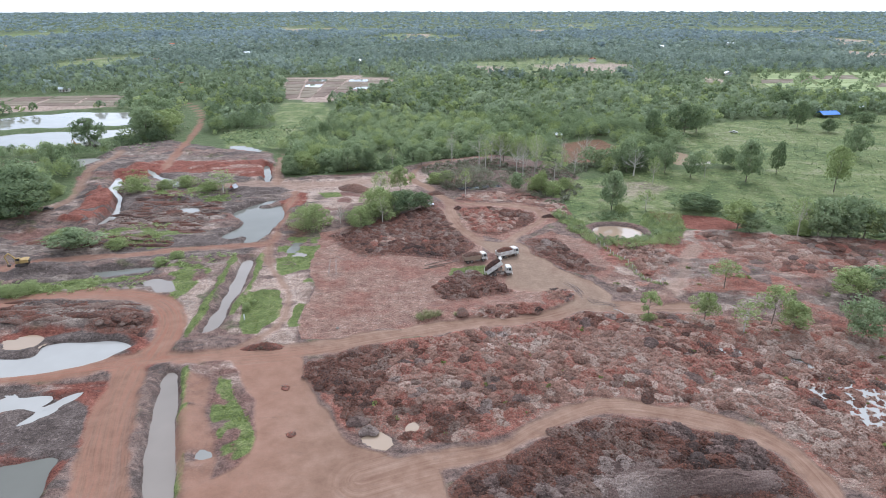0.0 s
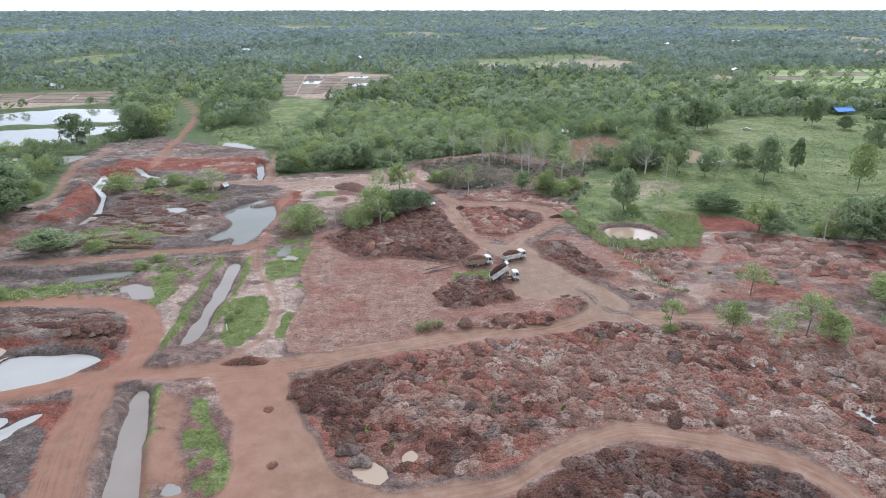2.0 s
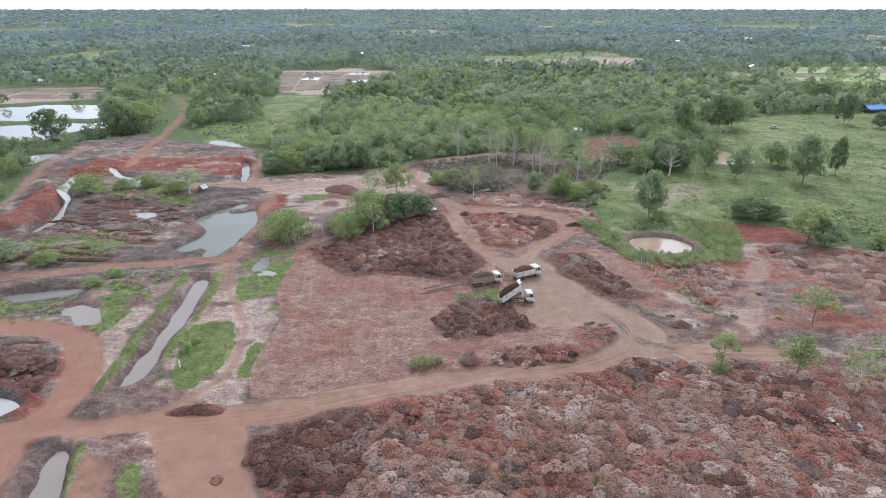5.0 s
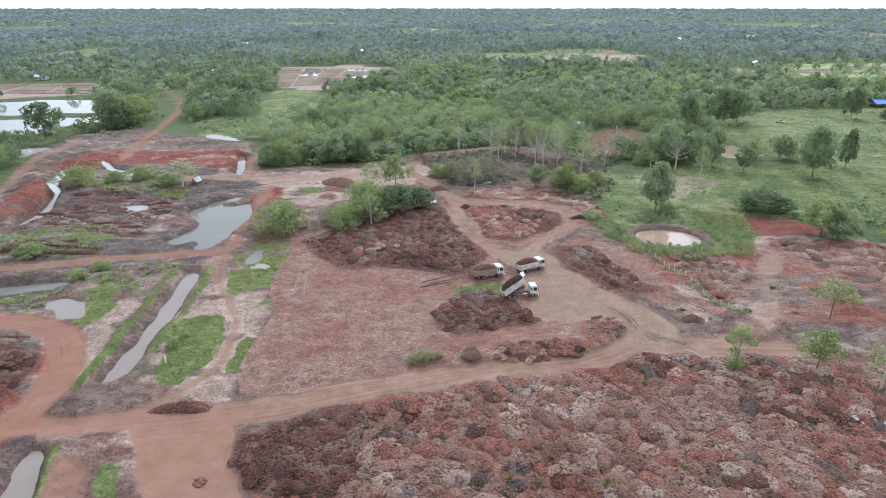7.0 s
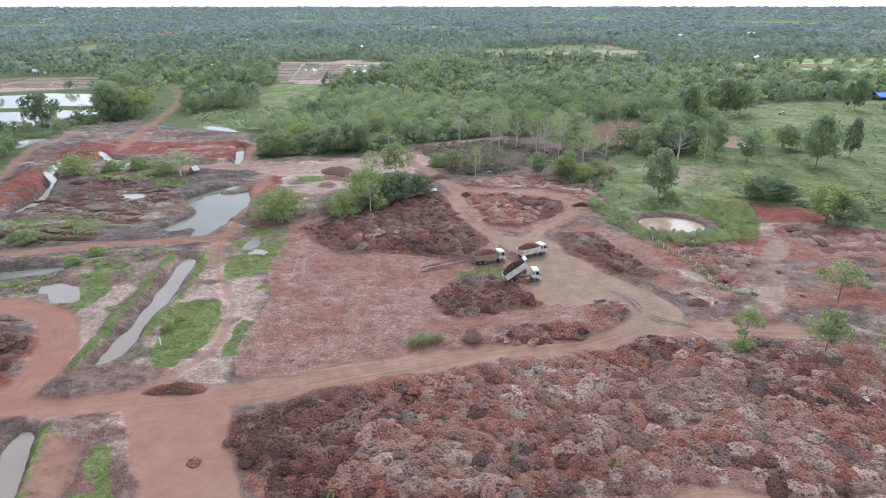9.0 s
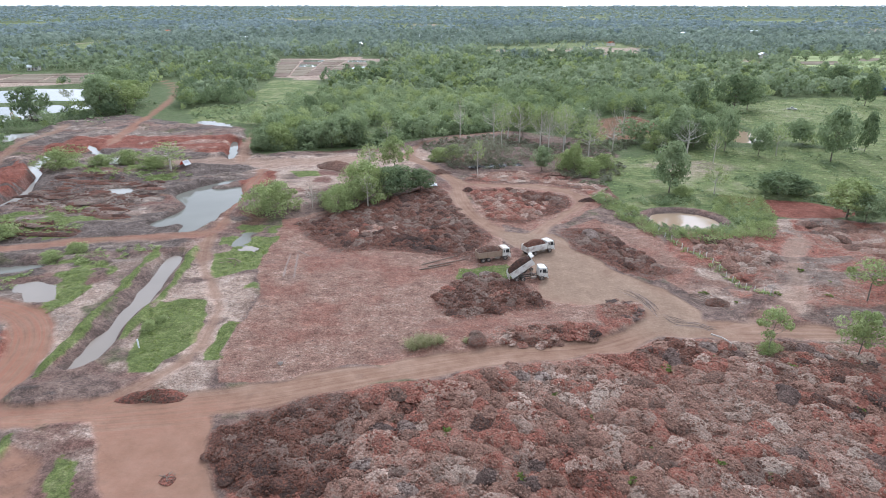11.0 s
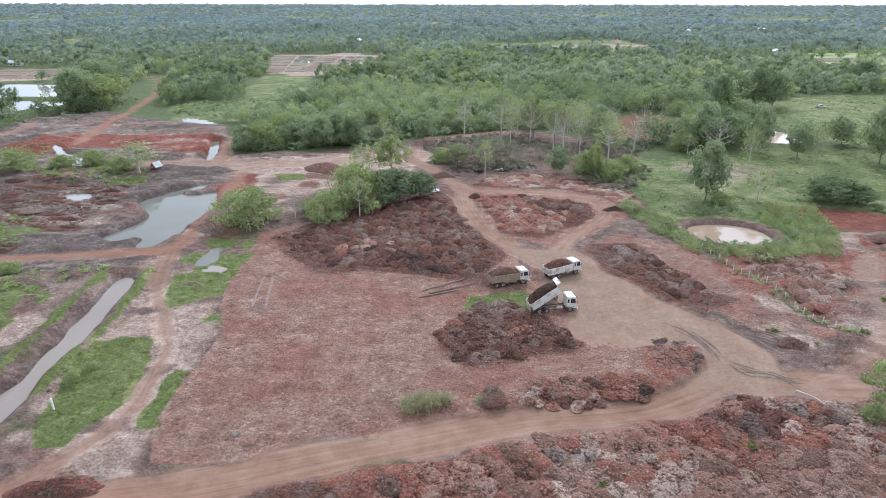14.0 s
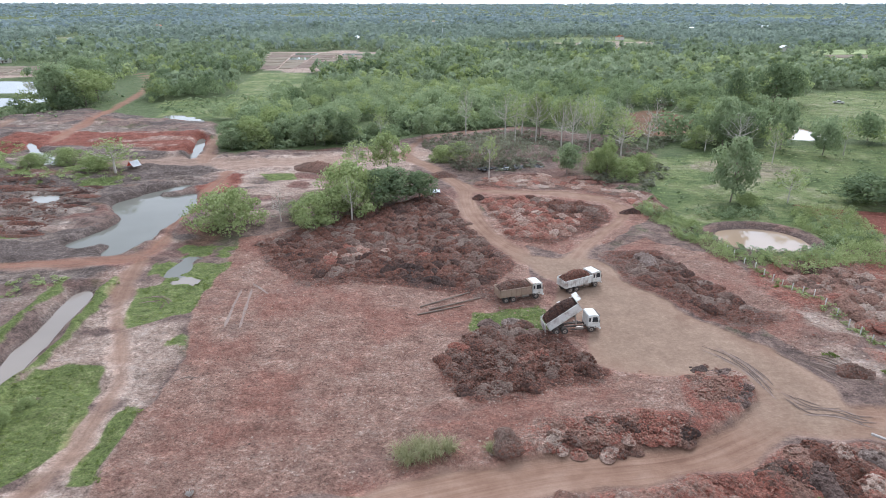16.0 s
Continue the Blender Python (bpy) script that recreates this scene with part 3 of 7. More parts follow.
HEAPS = {  # outline, spacing, dark?
    "n": ([(-40.5, 187.1), (-18.5, 207.8), (-4.9, 221.4), (1, 207.7), (9, 179), (5.4, 165.9), (-15.7, 169.8), (-27.2, 170.9)], 2.15, 1),
    "loop": ([(8, 218), (20.4, 219.8), (34.6, 212.4), (33.7, 201), (20, 190), (10.8, 192.4)], 2.3, 1),
    "e": ([(31, 182.8), (40.7, 182.8), (49, 157), (44, 153.9), (33, 170.6)], 2.15, 1),
    "mid": ([(-1.3, 148.7), (-2.4, 144), (-0.8, 139), (1.6, 134.5), (6.7, 135.5), (11.8, 139.5), (18.2, 141), (20.7, 144), (16.5, 145.2), (13.3, 150.5), (10.1, 154), (3.9, 153.5)], 2.15, 1),
    "ridge": ([(7.5, 125.6), (11, 130), (17, 132), (25, 132), (28, 129.6), (25, 127), (18, 125.4), (11, 124.8)], 1.6, 0),
    "bank": ([(29.5, 133), (30.5, 140), (32.6, 144.4), (36.4, 143.6), (38.2, 139), (35.4, 133)], 1.5, 0),
    "pit": ([(-89, 119.5), (-87.5, 127.5), (-77, 124.5), (-75.4, 115.5), (-80, 117.5)], 1.7, 1),
    "north": ([(6, 231), (10, 239), (24, 243), (38, 237), (49, 223), (51, 210), (46.5, 208), (42, 222), (30, 229), (16, 229.5)], 2.6, 3),
    "fence": ([(61.4, 178.4), (70.2, 180.3), (77.4, 167.6), (72.6, 161.6), (71.3, 154.3), (65.5, 151.7), (63.1, 154.2), (61.5, 158.7), (59.6, 166.1)], 2.3, 0),
    "corner": ([(-32, 102.5), (-19, 110), (-14, 108), (-20, 100), (-25, 92), (-28, 94)], 2.1, 1),
    "churn": ([(94, 188), (150, 178), (132, 148), (112, 150), (98, 162)], 3.0, 0),
    "main": ([(-22, 104), (-12, 111), (9.7, 118.6), (22, 120.4), (31, 122.8), (38, 126.4), (48, 127.4), (63.2, 126.4), (112.7, 116.8), (124, 102), (120, 74), (84, 56), (70, 66), (66.8, 80), (59.5, 85), (38.1, 91), (29, 90), (17, 84), (6, 77.5), (-4.5, 75), (-10.2, 79.7), (-19.6, 82.4), (-25, 90)], 2.75, 0),
    "south": ([(0, 62), (12.2, 70.5), (22, 78), (31, 82.5), (47, 81), (57.5, 77), (61.2, 68), (61.5, 56), (10, 56)], 2.75, 2),
}
GRASSES = [
    [(-55, 240.5), (-46, 241.5), (-43.5, 236.5), (-52, 234.5)],
    [(-51, 115.5), (-47.5, 115.8), (-46, 120), (-44.4, 126.5), (-45.7, 133.2), (-48.4, 141), (-53.6, 143.5), (-56, 141.5), (-56.6, 137.3), (-56, 129.6), (-55, 122)],
    [(-55.9, 188.9), (-44.4, 186), (-41.8, 158.2), (-49.2, 151.8), (-55.6, 170)],
    [(-52, 98.4), (-48.4, 97.3), (-41.5, 87.1), (-36, 78.2), (-36.2, 73.4), (-39.4, 70.4), (-46, 83.4)],
    [(2, 160), (8, 161.5), (14.5, 160), (15.5, 155), (11.5, 152.8), (1.5, 153.8)],
    [(-39.8, 119.6), (-41.3, 124.8), (-41.2, 129.8), (-40.2, 134), (-38.4, 131.6), (-38, 125), (-37, 120.2)],
]
MEADOWS = [
    [(58.7, 261.3), (88.5, 271.5), (114.6, 282.5), (134.8, 282.4), (300, 250), (300, 179), (155.8, 179.5), (103.2, 210.7), (84, 214), (66, 216), (54, 207), (47, 218), (45, 236)],
    [(144.4, 378.8), (211.8, 420.5), (500, 480), (480, 250), (204.9, 250.8), (142.6, 294.2)],
    [(378.9, 758), (800, 790), (800, 540), (399.7, 534), (297.4, 573.5)],
    [(-147, 381), (-104, 407), (-91, 380), (-94, 334), (-128, 334)],
    [(-138, 522), (-104, 512), (-77, 440), (-83, 402), (-112, 398), (-130, 440)],
]
PADDIES = [[(-140, 531), (-150, 575), (-186, 708), (-111, 742), (-58, 708), (-50, 665), (-74, 558), (-104, 515)], [(-420, 505), (-313.4, 567.8), (-269.5, 491), (-360, 450)]]
REDS = [
    [(-70, 229), (-61, 241), (-54, 239), (-59, 222), (-62.5, 212), (-63.5, 222)],
    [(-166, 280.7), (-156, 297.9), (-141, 303), (-96.5, 303), (-84, 282), (-87, 258), (-98.7, 267), (-127.1, 278), (-144.1, 272), (-151, 256)],
    [(126.4, 183.8), (136.6, 177.4), (148.3, 168.5), (139.1, 155.2), (127.8, 163.0), (117.2, 163.1)],
    [(84.1, 214.3), (106.3, 207.2), (117.1, 197.3), (97.5, 191.2), (82.9, 197.4)],
    [(69.3, 344.1), (99, 360.8), (105.6, 332.9), (90.6, 300.8), (65, 294.7)],
]
GREEN_BAND = [(-132.8, 146.8), (-113.1, 147.9), (-90.3, 154), (-84.4, 149.4), (-88.7, 143.2), (-111.5, 139.5), (-125.9, 136.7)]
DITCH = [(-136.1, 155.5), (-96.7, 164.4), (-90.5, 160.7), (-104.2, 157.1), (-122, 151.2), (-130.2, 148)]
MUD = [(-115.8, 212.7), (-105.5, 226.6), (-90.3, 221), (-92, 205.2), (-106.2, 202.6)]
WEST_GREENS = [
    [(-145.2, 260.0), (-124.3, 243.8), (-113.1, 225.7), (-125.5, 231.6), (-141.9, 246.2)],
    [(-117.7, 239.6), (-95.4, 241.6), (-91.0, 228.4), (-112.4, 226.6)], [(-119.0, 252.6), (-105.2, 254.8), (-102.0, 242.9), (-114.3, 240.8)],
    [(-125.4, 193.4), (-96.7, 198.7), (-92.3, 190.8), (-109.2, 178.8), (-121.3, 181.5)], [(-110.2, 181.8), (-97.2, 183.1), (-95.5, 176.2), (-106.2, 172.4)],
    [(-90.8, 162.6), (-82.7, 167.1), (-72.2, 157.2), (-73.0, 141.5), (-75.8, 135.2), (-87.1, 150.0)], [(-150, 182), (-140, 196), (-132, 190), (-140, 178)],
]
DARK_RIDGE = [(-127.8, 172.5), (-112.5, 186.6), (-85.8, 202.3), (-75.4, 198.2), (-73.9, 183.7), (-97.1, 177.5), (-120.3, 167.6)]
CANAL_ZONE = [(-76, 112), (-38, 112), (-40, 150), (-50, 182), (-62, 175), (-78, 150)]
SANDS = [[(-46, 112), (-35, 112), (-37, 122), (-40.5, 140), (-42, 154), (-47, 154), (-43, 138), (-43, 124)], [(-56, 117), (-42, 114), (-40, 128), (-44, 150), (-52, 168), (-58, 150), (-57, 128)], [(-73, 117), (-66, 117), (-67, 150), (-75, 152)], [(-62, 250), (-10, 262), (-13, 243), (-30, 231), (-46, 212), (-54, 210), (-57, 228)], [(71.6, 163.3), (89.7, 191.6), (98.2, 189.9), (88.7, 174.6), (79.1, 155.4), (77.5, 143.6), (64.6, 136.2), (63.5, 148.2)], [(90.2, 180.7), (120.5, 190.5), (119.6, 177.5), (104.8, 165.9), (92.4, 155.4), (84.3, 160.5)], [(-74.4, 149.0), (-69.5, 154.0), (-65.9, 151.0), (-67.2, 136.1), (-68.5, 129.5), (-72.7, 136.2)]]
RED_BANK = [(-159.2, 250.5), (-149.8, 250.5), (-140.6, 231.7), (-134.2, 213.4), (-133.5, 198.0), (-145.5, 199.6), (-147.1, 214.9), (-154.0, 233.7)]
BERMS = [[(-58.4, 100), (-54.4, 89), (-49.4, 75), (-45, 63)], [(-69.3, 170.1), (-66.9, 147.8), (-65.6, 129.6), (-64.4, 114.6)], [(-60.5, 170), (-57.6, 151.8), (-57.0, 138), (-56.9, 126.4)]]
STRIP = [(-44.2, 143), (-42.6, 148.6), (-41, 151), (-40, 145), (-42.4, 141.4)]
PLATEAU = [(-2, 134.8), (6.8, 135.6), (13.7, 135), (21.5, 138), (29.6, 142), (33.8, 147.6), (38, 145.6), (38.8, 139), (35.9, 133.2), (28.6, 129.2), (24, 127), (14, 125), (4, 123.6), (-5.5, 123.4), (-8, 129.6)]
BANK = [(49, 203), (66, 214), (84, 212), (92, 206), (88, 190), (80, 177), (66, 174), (57, 180), (54, 190)]
PIT = [(-125, 118), (-100, 119), (-78, 120), (-72, 112), (-76, 105), (-92, 99), (-125, 96)]
PIT_SOUTH = [(-115, 94), (-76, 97), (-73, 90), (-70, 78), (-68, 60), (-115, 55)]
PEAT = [(-125, 120), (-125, 134), (-104, 136), (-86, 133), (-77, 126), (-78, 120), (-88, 118), (-100, 121)]
CHURN = [(55.1, 176), (79.9, 180), (98.7, 192), (155.8, 179.5), (185, 158), (170, 112), (125, 96), (108, 118), (69.6, 130.8), (52, 140), (50, 150)]
WORKS = [(-170.9, 202.5), (-162.3, 235), (-188.7, 293.8), (-192.4, 330.3), (-169.4, 354.1), (-134.4, 334.5), (-96, 315.3), (-75.4, 266), (-25, 280), (-12, 298), (26, 316), (60, 300), (66, 268), (50, 232), (46, 215), (60, 180), (98, 193), (156, 181), (215, 150), (200, 60), (180, 40), (-140, 40), (-160, 130)]
SITE = [(-195.5, 192.5), (-170.9, 202.5), (-162.3, 235), (-188.7, 293.8), (-192.4, 330.3), (-169.4, 354.1), (-225.7, 522.8), (-207.2, 515.8), (-148.2, 371.6), (-131.1, 334.5), (-89.6, 315.3), (-78.3, 269.3), (-26.7, 282.2), (-14.4, 297.7), (5.2, 295.1), (19.4, 283.1), (39.3, 238.2), (46.3, 214.5), (55.1, 197.5), (96.8, 217.9), (121.8, 207.1), (155.8, 179.5), (300, 60), (300, -400), (-300, -400), (-300, 150)]


# ---- ground: one sheet to the horizon ----
def lines(lo, hi, fine, low_end, high_end, grow=1.055):
    out = list(np.arange(lo, hi, fine))
    for end, sign in ((low_end, -1), (high_end, 1)):
        v, s = (lo, fine) if sign < 0 else (out[-1], fine)
        extra = []
        while (end - v) * sign > 0:
            s *= grow
            v += sign * s
            extra.append(v)
        out = extra[::-1] + out if sign < 0 else out + extra
    return np.array(out)


GX, GY = lines(-150, 120, 0.85, -4800, 4800), lines(56, 275, 0.85, -900, 4850)
X, Y = np.meshgrid(GX, GY)
wx, wy = X + 7 * (fbm(X, Y, 15, 1) - 0.5), Y + 7 * (fbm(X, Y, 15, 3) - 0.5)
FAR_RISE = 36.0


def far_field(x, y):
    """Open farmland between the far woods: 0 to 1, wider towards the east."""
    r = np.hypot(x, y)
    side = step(x / (np.abs(y) + 1), -0.1, 0.5)
    lie = 0.62 - 0.085 * side - 0.05 * step(r, 1500, 3500)
    return step(r, 620, 760) * (1 - step(r, 2300, 3200)) * step(fbm(x * 0.8, y * 0.45, 170, 5), lie, lie + 0.03)


def soft(poly, w=1.0):
    return step(inside(wx, wy, poly), -w, w)


road, red_road, lane_s, lane_r, lane_d = (np.zeros(X.shape) for _ in range(5))
lane_d += 1e9
for half, is_red, worn, line in ROADS.values():
    d, s, r = along(X, Y, line)
    m = step(half - d + 4.2 * (fbm(X, Y, 7, 2) - 0.5), -1.6, 1.6)
    road = np.maximum(road, m * worn)
    if is_red:
        red_road = np.maximum(red_road, step(half + 2 - d, 0, 3))
    near = d < lane_d
    lane_s, lane_r, lane_d = np.where(near, s, lane_s), np.where(near, r, lane_r), np.minimum(d, lane_d)
red_road = np.maximum(red_road, 0.57 * step(-X, 5, 40) * step(116 - Y, 0, 8))
for poly in (MID_AREA, YARD):
    road = np.maximum(road, soft(poly))
road = np.maximum(road, 0.72 * soft(PINK_FLAT) * step(fbm(X, Y, 4, 5), 0.2, 0.4))
works = soft(WORKS, 3)
field = np.max([soft(p) for p in (FIELD, FIELD_EAST, FIELD_LOOP)], axis=0)
churn = soft(CHURN, 3)
heaped = np.zeros(X.shape)
heap_dark = np.zeros(X.shape)
for poly, _, is_dark in HEAPS.values():
    m = step(inside(wx, wy, poly) + 1.6, -1.5, 1.5)
    heaped = np.maximum(heaped, m)
    heap_dark = np.maximum(heap_dark, m * min(is_dark, 1))
heaped = np.maximum(heaped, churn * step(fbm(X, Y, 12, 6), 0.42, 0.52) * 0.8)
grass = np.max([0.8 * soft(p) * step(fbm(X, Y, 5, 3), 0.34, 0.52) for p in WEST_GREENS + [GREEN_BAND, STRIP]] + [soft(p, 0.6) * step(fbm(X, Y, 5, 3), *((0.34, 0.5) if p in (GRASSES[2], GRASSES[3]) else (0.1, 0.26))) for p in GRASSES], axis=0)
grass = np.maximum(grass, 0.72 * soft([(22.9, 150), (28.9, 149.6), (35, 147.8), (32, 141.2), (27.8, 141.8), (21.5, 144.6)], 2) * step(fbm(X, Y, 3, 7), 0.3, 0.55))
berm = np.zeros(X.shape)
for line in BERMS:
    berm = np.maximum(berm, step(0.9 - along(X, Y, line)[0] + 2.6 * (fbm(X, Y, 5, 6) - 0.5), -0.6, 0.6))
grass = np.maximum(grass, berm)
mud = soft(MUD, 4)
mud = np.maximum(mud, churn * step(X, 58, 74) * step(fbm(X * 0.45, Y, 9, 3), 0.5, 0.62) * 0.62)
mud = np.maximum(mud, works * (1 - field) * step(-X, 55, 80) * step(fbm(X * 0.3, Y, 8, 2), 0.5, 0.62) * (1 - soft(RED_BANK, 2)) * (1 - np.maximum(soft(PIT, 2), soft(PIT_SOUTH, 2))) * 0.66)
meadow = np.max([soft(p, 4) for p in MEADOWS + [BANK]], axis=0)
red = np.max([soft(p, 2) * (0.55 if p is REDS[-1] else 1) for p in REDS], axis=0)
paddy = np.max([soft(p, 2) for p in PADDIES], axis=0)
Z = 0.5 * (fbm(X, Y, 40, 4) - 0.5) + works * 1.9 * (fbm(X * 0.45, Y, 5, 5) - 0.5) * (1 - 0.8 * field)
Z += churn * 1.5 * (fbm(X * 0.6, Y, 5, 2) - 0.45) + heaped * 0.3
Z += 0.35 * field * (fbm(X, Y, 2.6, 6, 3) - 0.5)
# cut steps of the dug ground, and the low bank of spread soil beside the yard
cut = np.maximum(works * (1 - field) * step(-X, 48, 62) * (1 - soft(CANAL_ZONE, 3)), 0.6 * churn) * (1 - grass) * (1 - 0.7 * np.maximum(soft(PIT, 3), soft(PIT_SOUTH, 3)))
lie = fbm(X * 0.38, Y, 17, 7)
Z += cut * 0.5 * (step(lie, 0.43, 0.445) + step(lie, 0.52, 0.535) + step(lie, 0.6, 0.615))
Z += cut * 0.8 * (fbm(X * 0.6, Y, 2.6, 3, 3) - 0.5)
# mask along the step risers, which get the darker ground tone
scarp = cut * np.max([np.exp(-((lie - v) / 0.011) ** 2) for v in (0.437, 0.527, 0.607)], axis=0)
Z += 0.75 * soft(PLATEAU, 1.2)
Z = Z * (1 - road) + road * (0.05 + 0.25 * (fbm(X, Y, 30, 3) - 0.5) + 0.10 * (fbm(X, Y, 3, 4) - 0.5))
Z += 0.7 * berm - 0.7 * np.maximum(soft(PIT, 1.5), soft(PIT_SOUTH, 1.5)) + 0.5 * soft(PEAT, 3) * fbm(X, Y, 5, 4) + 0.8 * soft(DARK_RIDGE, 3) * (fbm(X * 0.4, Y, 5, 8) - 0.3) + 1.7 * soft(RED_BANK, 3) * (0.5 + fbm(X, Y, 8, 3)) - 1.6 * soft(DITCH, 2)
shore = np.zeros(X.shape)
for key, (poly, level, depth, bank, _) in WATERS.items():
    d = (-0.35 if key == "canal_n" else 0.0) + inside(X + 1.2 * (fbm(X, Y, 5, 5) - 0.5), Y + 1.2 * (fbm(X, Y, 5, 6) - 0.5), poly)
    k = step(d, -1.0 if depth > 1 else -0.5, 1.6 if depth > 1 else 1.0)
    Z = Z * (1 - k) + (level - max(0.3, depth - 0.6)) * k + bank * step(d, -4, -2) * (1 - step(d, -2, -0.5))
    shore = np.maximum(shore, step(d, -1.8 if depth > 1 else -0.9, -0.2))
R = np.hypot(X, Y)
Z += FAR_RISE * step(R, 1500, 5200) * 1.15 + 2.5 * step(R, 500, 1500) * (fbm(X, Y, 400, 2) - 0.5)
pale = np.maximum(churn * step(fbm(X * 0.5, Y, 12, 2), 0.48, 0.64) * 0.75, 0)
pale = np.maximum(pale, works * (1 - field) * (1 - heaped) * step(fbm(X * 0.35, Y, 8, 6), 0.56, 0.68) * 0.5 * (1 - 0.7 * step(X, -40, -30)))
pale = np.maximum(pale, np.max([soft(p, 3) * (0.6 if p[0][0] == -74.4 else 1) for p in SANDS], axis=0) * step(fbm(X * 0.6, Y, 6, 4), 0.26, 0.5))
pale = np.maximum(pale, paddy * 0.7)
pale = np.maximum(pale, step(9 - along(X, Y, ROADS['upper'][3])[0], -4, 4) * 0.95)
red = np.maximum(red, 1.3 * soft(RED_BANK, 3))
pale = pale * (1 - soft(RED_BANK, 2))
red = np.maximum(red, churn * step(fbm(X, Y, 16, 4), 0.58, 0.7) * 0.3)
dark = churn * step(fbm(X * 0.4, Y, 7, 9), 0.57, 0.68) * 0.55
red = np.maximum(red, step(inside(X, Y, [(-130, 96), (-60, 100), (-64, 125), (-85, 140), (-130, 140)]), -2, 3) * step(fbm(X, Y, 14, 3), 0.4, 0.6))
pale = np.maximum(pale, 0.45 * soft([(60, 134), (98, 138), (104, 128), (66, 124.5)], 3))
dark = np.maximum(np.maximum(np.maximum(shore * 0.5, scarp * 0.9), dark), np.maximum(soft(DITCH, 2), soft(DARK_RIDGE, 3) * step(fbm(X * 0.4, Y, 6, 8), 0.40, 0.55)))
pits = np.maximum(soft(PIT, 1.5), soft(PIT_SOUTH, 1.5))
dark = np.maximum(dark, np.maximum(soft(PEAT, 3) * step(fbm(X, Y, 8, 5), 0.38, 0.55), pits * step(fbm(X * 0.4, Y, 6, 2), 0.5, 0.62) * 0.5))
red = np.maximum(red, pits * 0.9)
dark = np.maximum(dark, works * (1 - field) * (1 - heaped) * step(fbm(X * 0.35, Y, 9, 7) + 0.08 * step(-X, 70, 80), 0.5, 0.64) * (0.25 + 0.75 * step(-X, 44, 60)) * (1 - soft(RED_BANK, 2)) * (1 - 0.75 * soft(CANAL_ZONE, 3)))
dark = np.maximum(dark, soft([(-149.4, 255.3), (-122, 233.5), (-115.6, 211.3), (-128.8, 211.4), (-140.1, 237.7)], 3) * 0.8)
meadow = np.maximum(meadow * (1 - paddy), far_field(X, Y))
pale = np.maximum(pale, 0.62 * far_field(X, Y) * step(fbm(X, Y * 0.4, 90, 2), 0.4, 0.6))

red_zone = np.max([soft(p, 3) for p in REDS[:2]], axis=0)
dark, mud = dark * (1 - 0.8 * red_zone), mud * (1 - red_zone)
near_pond = inside(X + 1.5 * (fbm(X, Y, 5, 5) - 0.5), Y, WATERS["pond_e"][0])
ring = step(near_pond, -2.9, -1.4)
works, meadow = np.maximum(works, ring), meadow * (1 - ring)
pale = np.maximum(pale, 0.5 * soft([(60, 240), (72, 262), (104, 262), (108, 246), (84, 232), (66, 226)], 6) * step(fbm(X * 0.6, Y, 14, 4), 0.4, 0.6))
ny, nx = X.shape
idx = np.arange(nx * ny).reshape(ny, nx)
quads = np.stack([idx[:-1, :-1], idx[:-1, 1:], idx[1:, 1:], idx[1:, :-1]], -1).reshape(-1, 4)
me = mesh_np("ground", np.stack([X, Y, Z], -1).reshape(-1, 3), quads, True)
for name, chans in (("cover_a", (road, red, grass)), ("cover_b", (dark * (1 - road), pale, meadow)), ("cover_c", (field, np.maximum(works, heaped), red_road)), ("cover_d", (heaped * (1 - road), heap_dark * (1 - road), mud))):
    at = me.attributes.new(name, "FLOAT_COLOR", "POINT")
    at.data.foreach_set("color", np.stack([*chans, np.ones(X.shape)], -1).astype(np.float32).ravel())
me.attributes.new("yard", "FLOAT", "POINT").data.foreach_set("value", soft(YARD, 12).astype(np.float32).ravel())
at = me.attributes.new("lane", "FLOAT_VECTOR", "POINT")
at.data.foreach_set("vector", np.stack([lane_s, lane_r, step(7 - lane_d, 0, 3)], -1).astype(np.float32).ravel())
ground = ob_of("ground", me, M_GROUND)
tagged(ground, "reddish brown dug soil with dirt tracks, pasture and woodland floor", "ground", kind="structure")


def height(x, y):
    """The ground's height at places."""
    x, y = np.asarray(x, float), np.asarray(y, float)
    i = np.clip(np.searchsorted(GX, x) - 1, 0, nx - 2)
    j = np.clip(np.searchsorted(GY, y) - 1, 0, ny - 2)
    u, v = (x - GX[i]) / (GX[i + 1] - GX[i]), (y - GY[j]) / (GY[j + 1] - GY[j])
    return (Z[j, i] * (1 - u) + Z[j, i + 1] * u) * (1 - v) + (Z[j + 1, i] * (1 - u) + Z[j + 1, i + 1] * u) * v


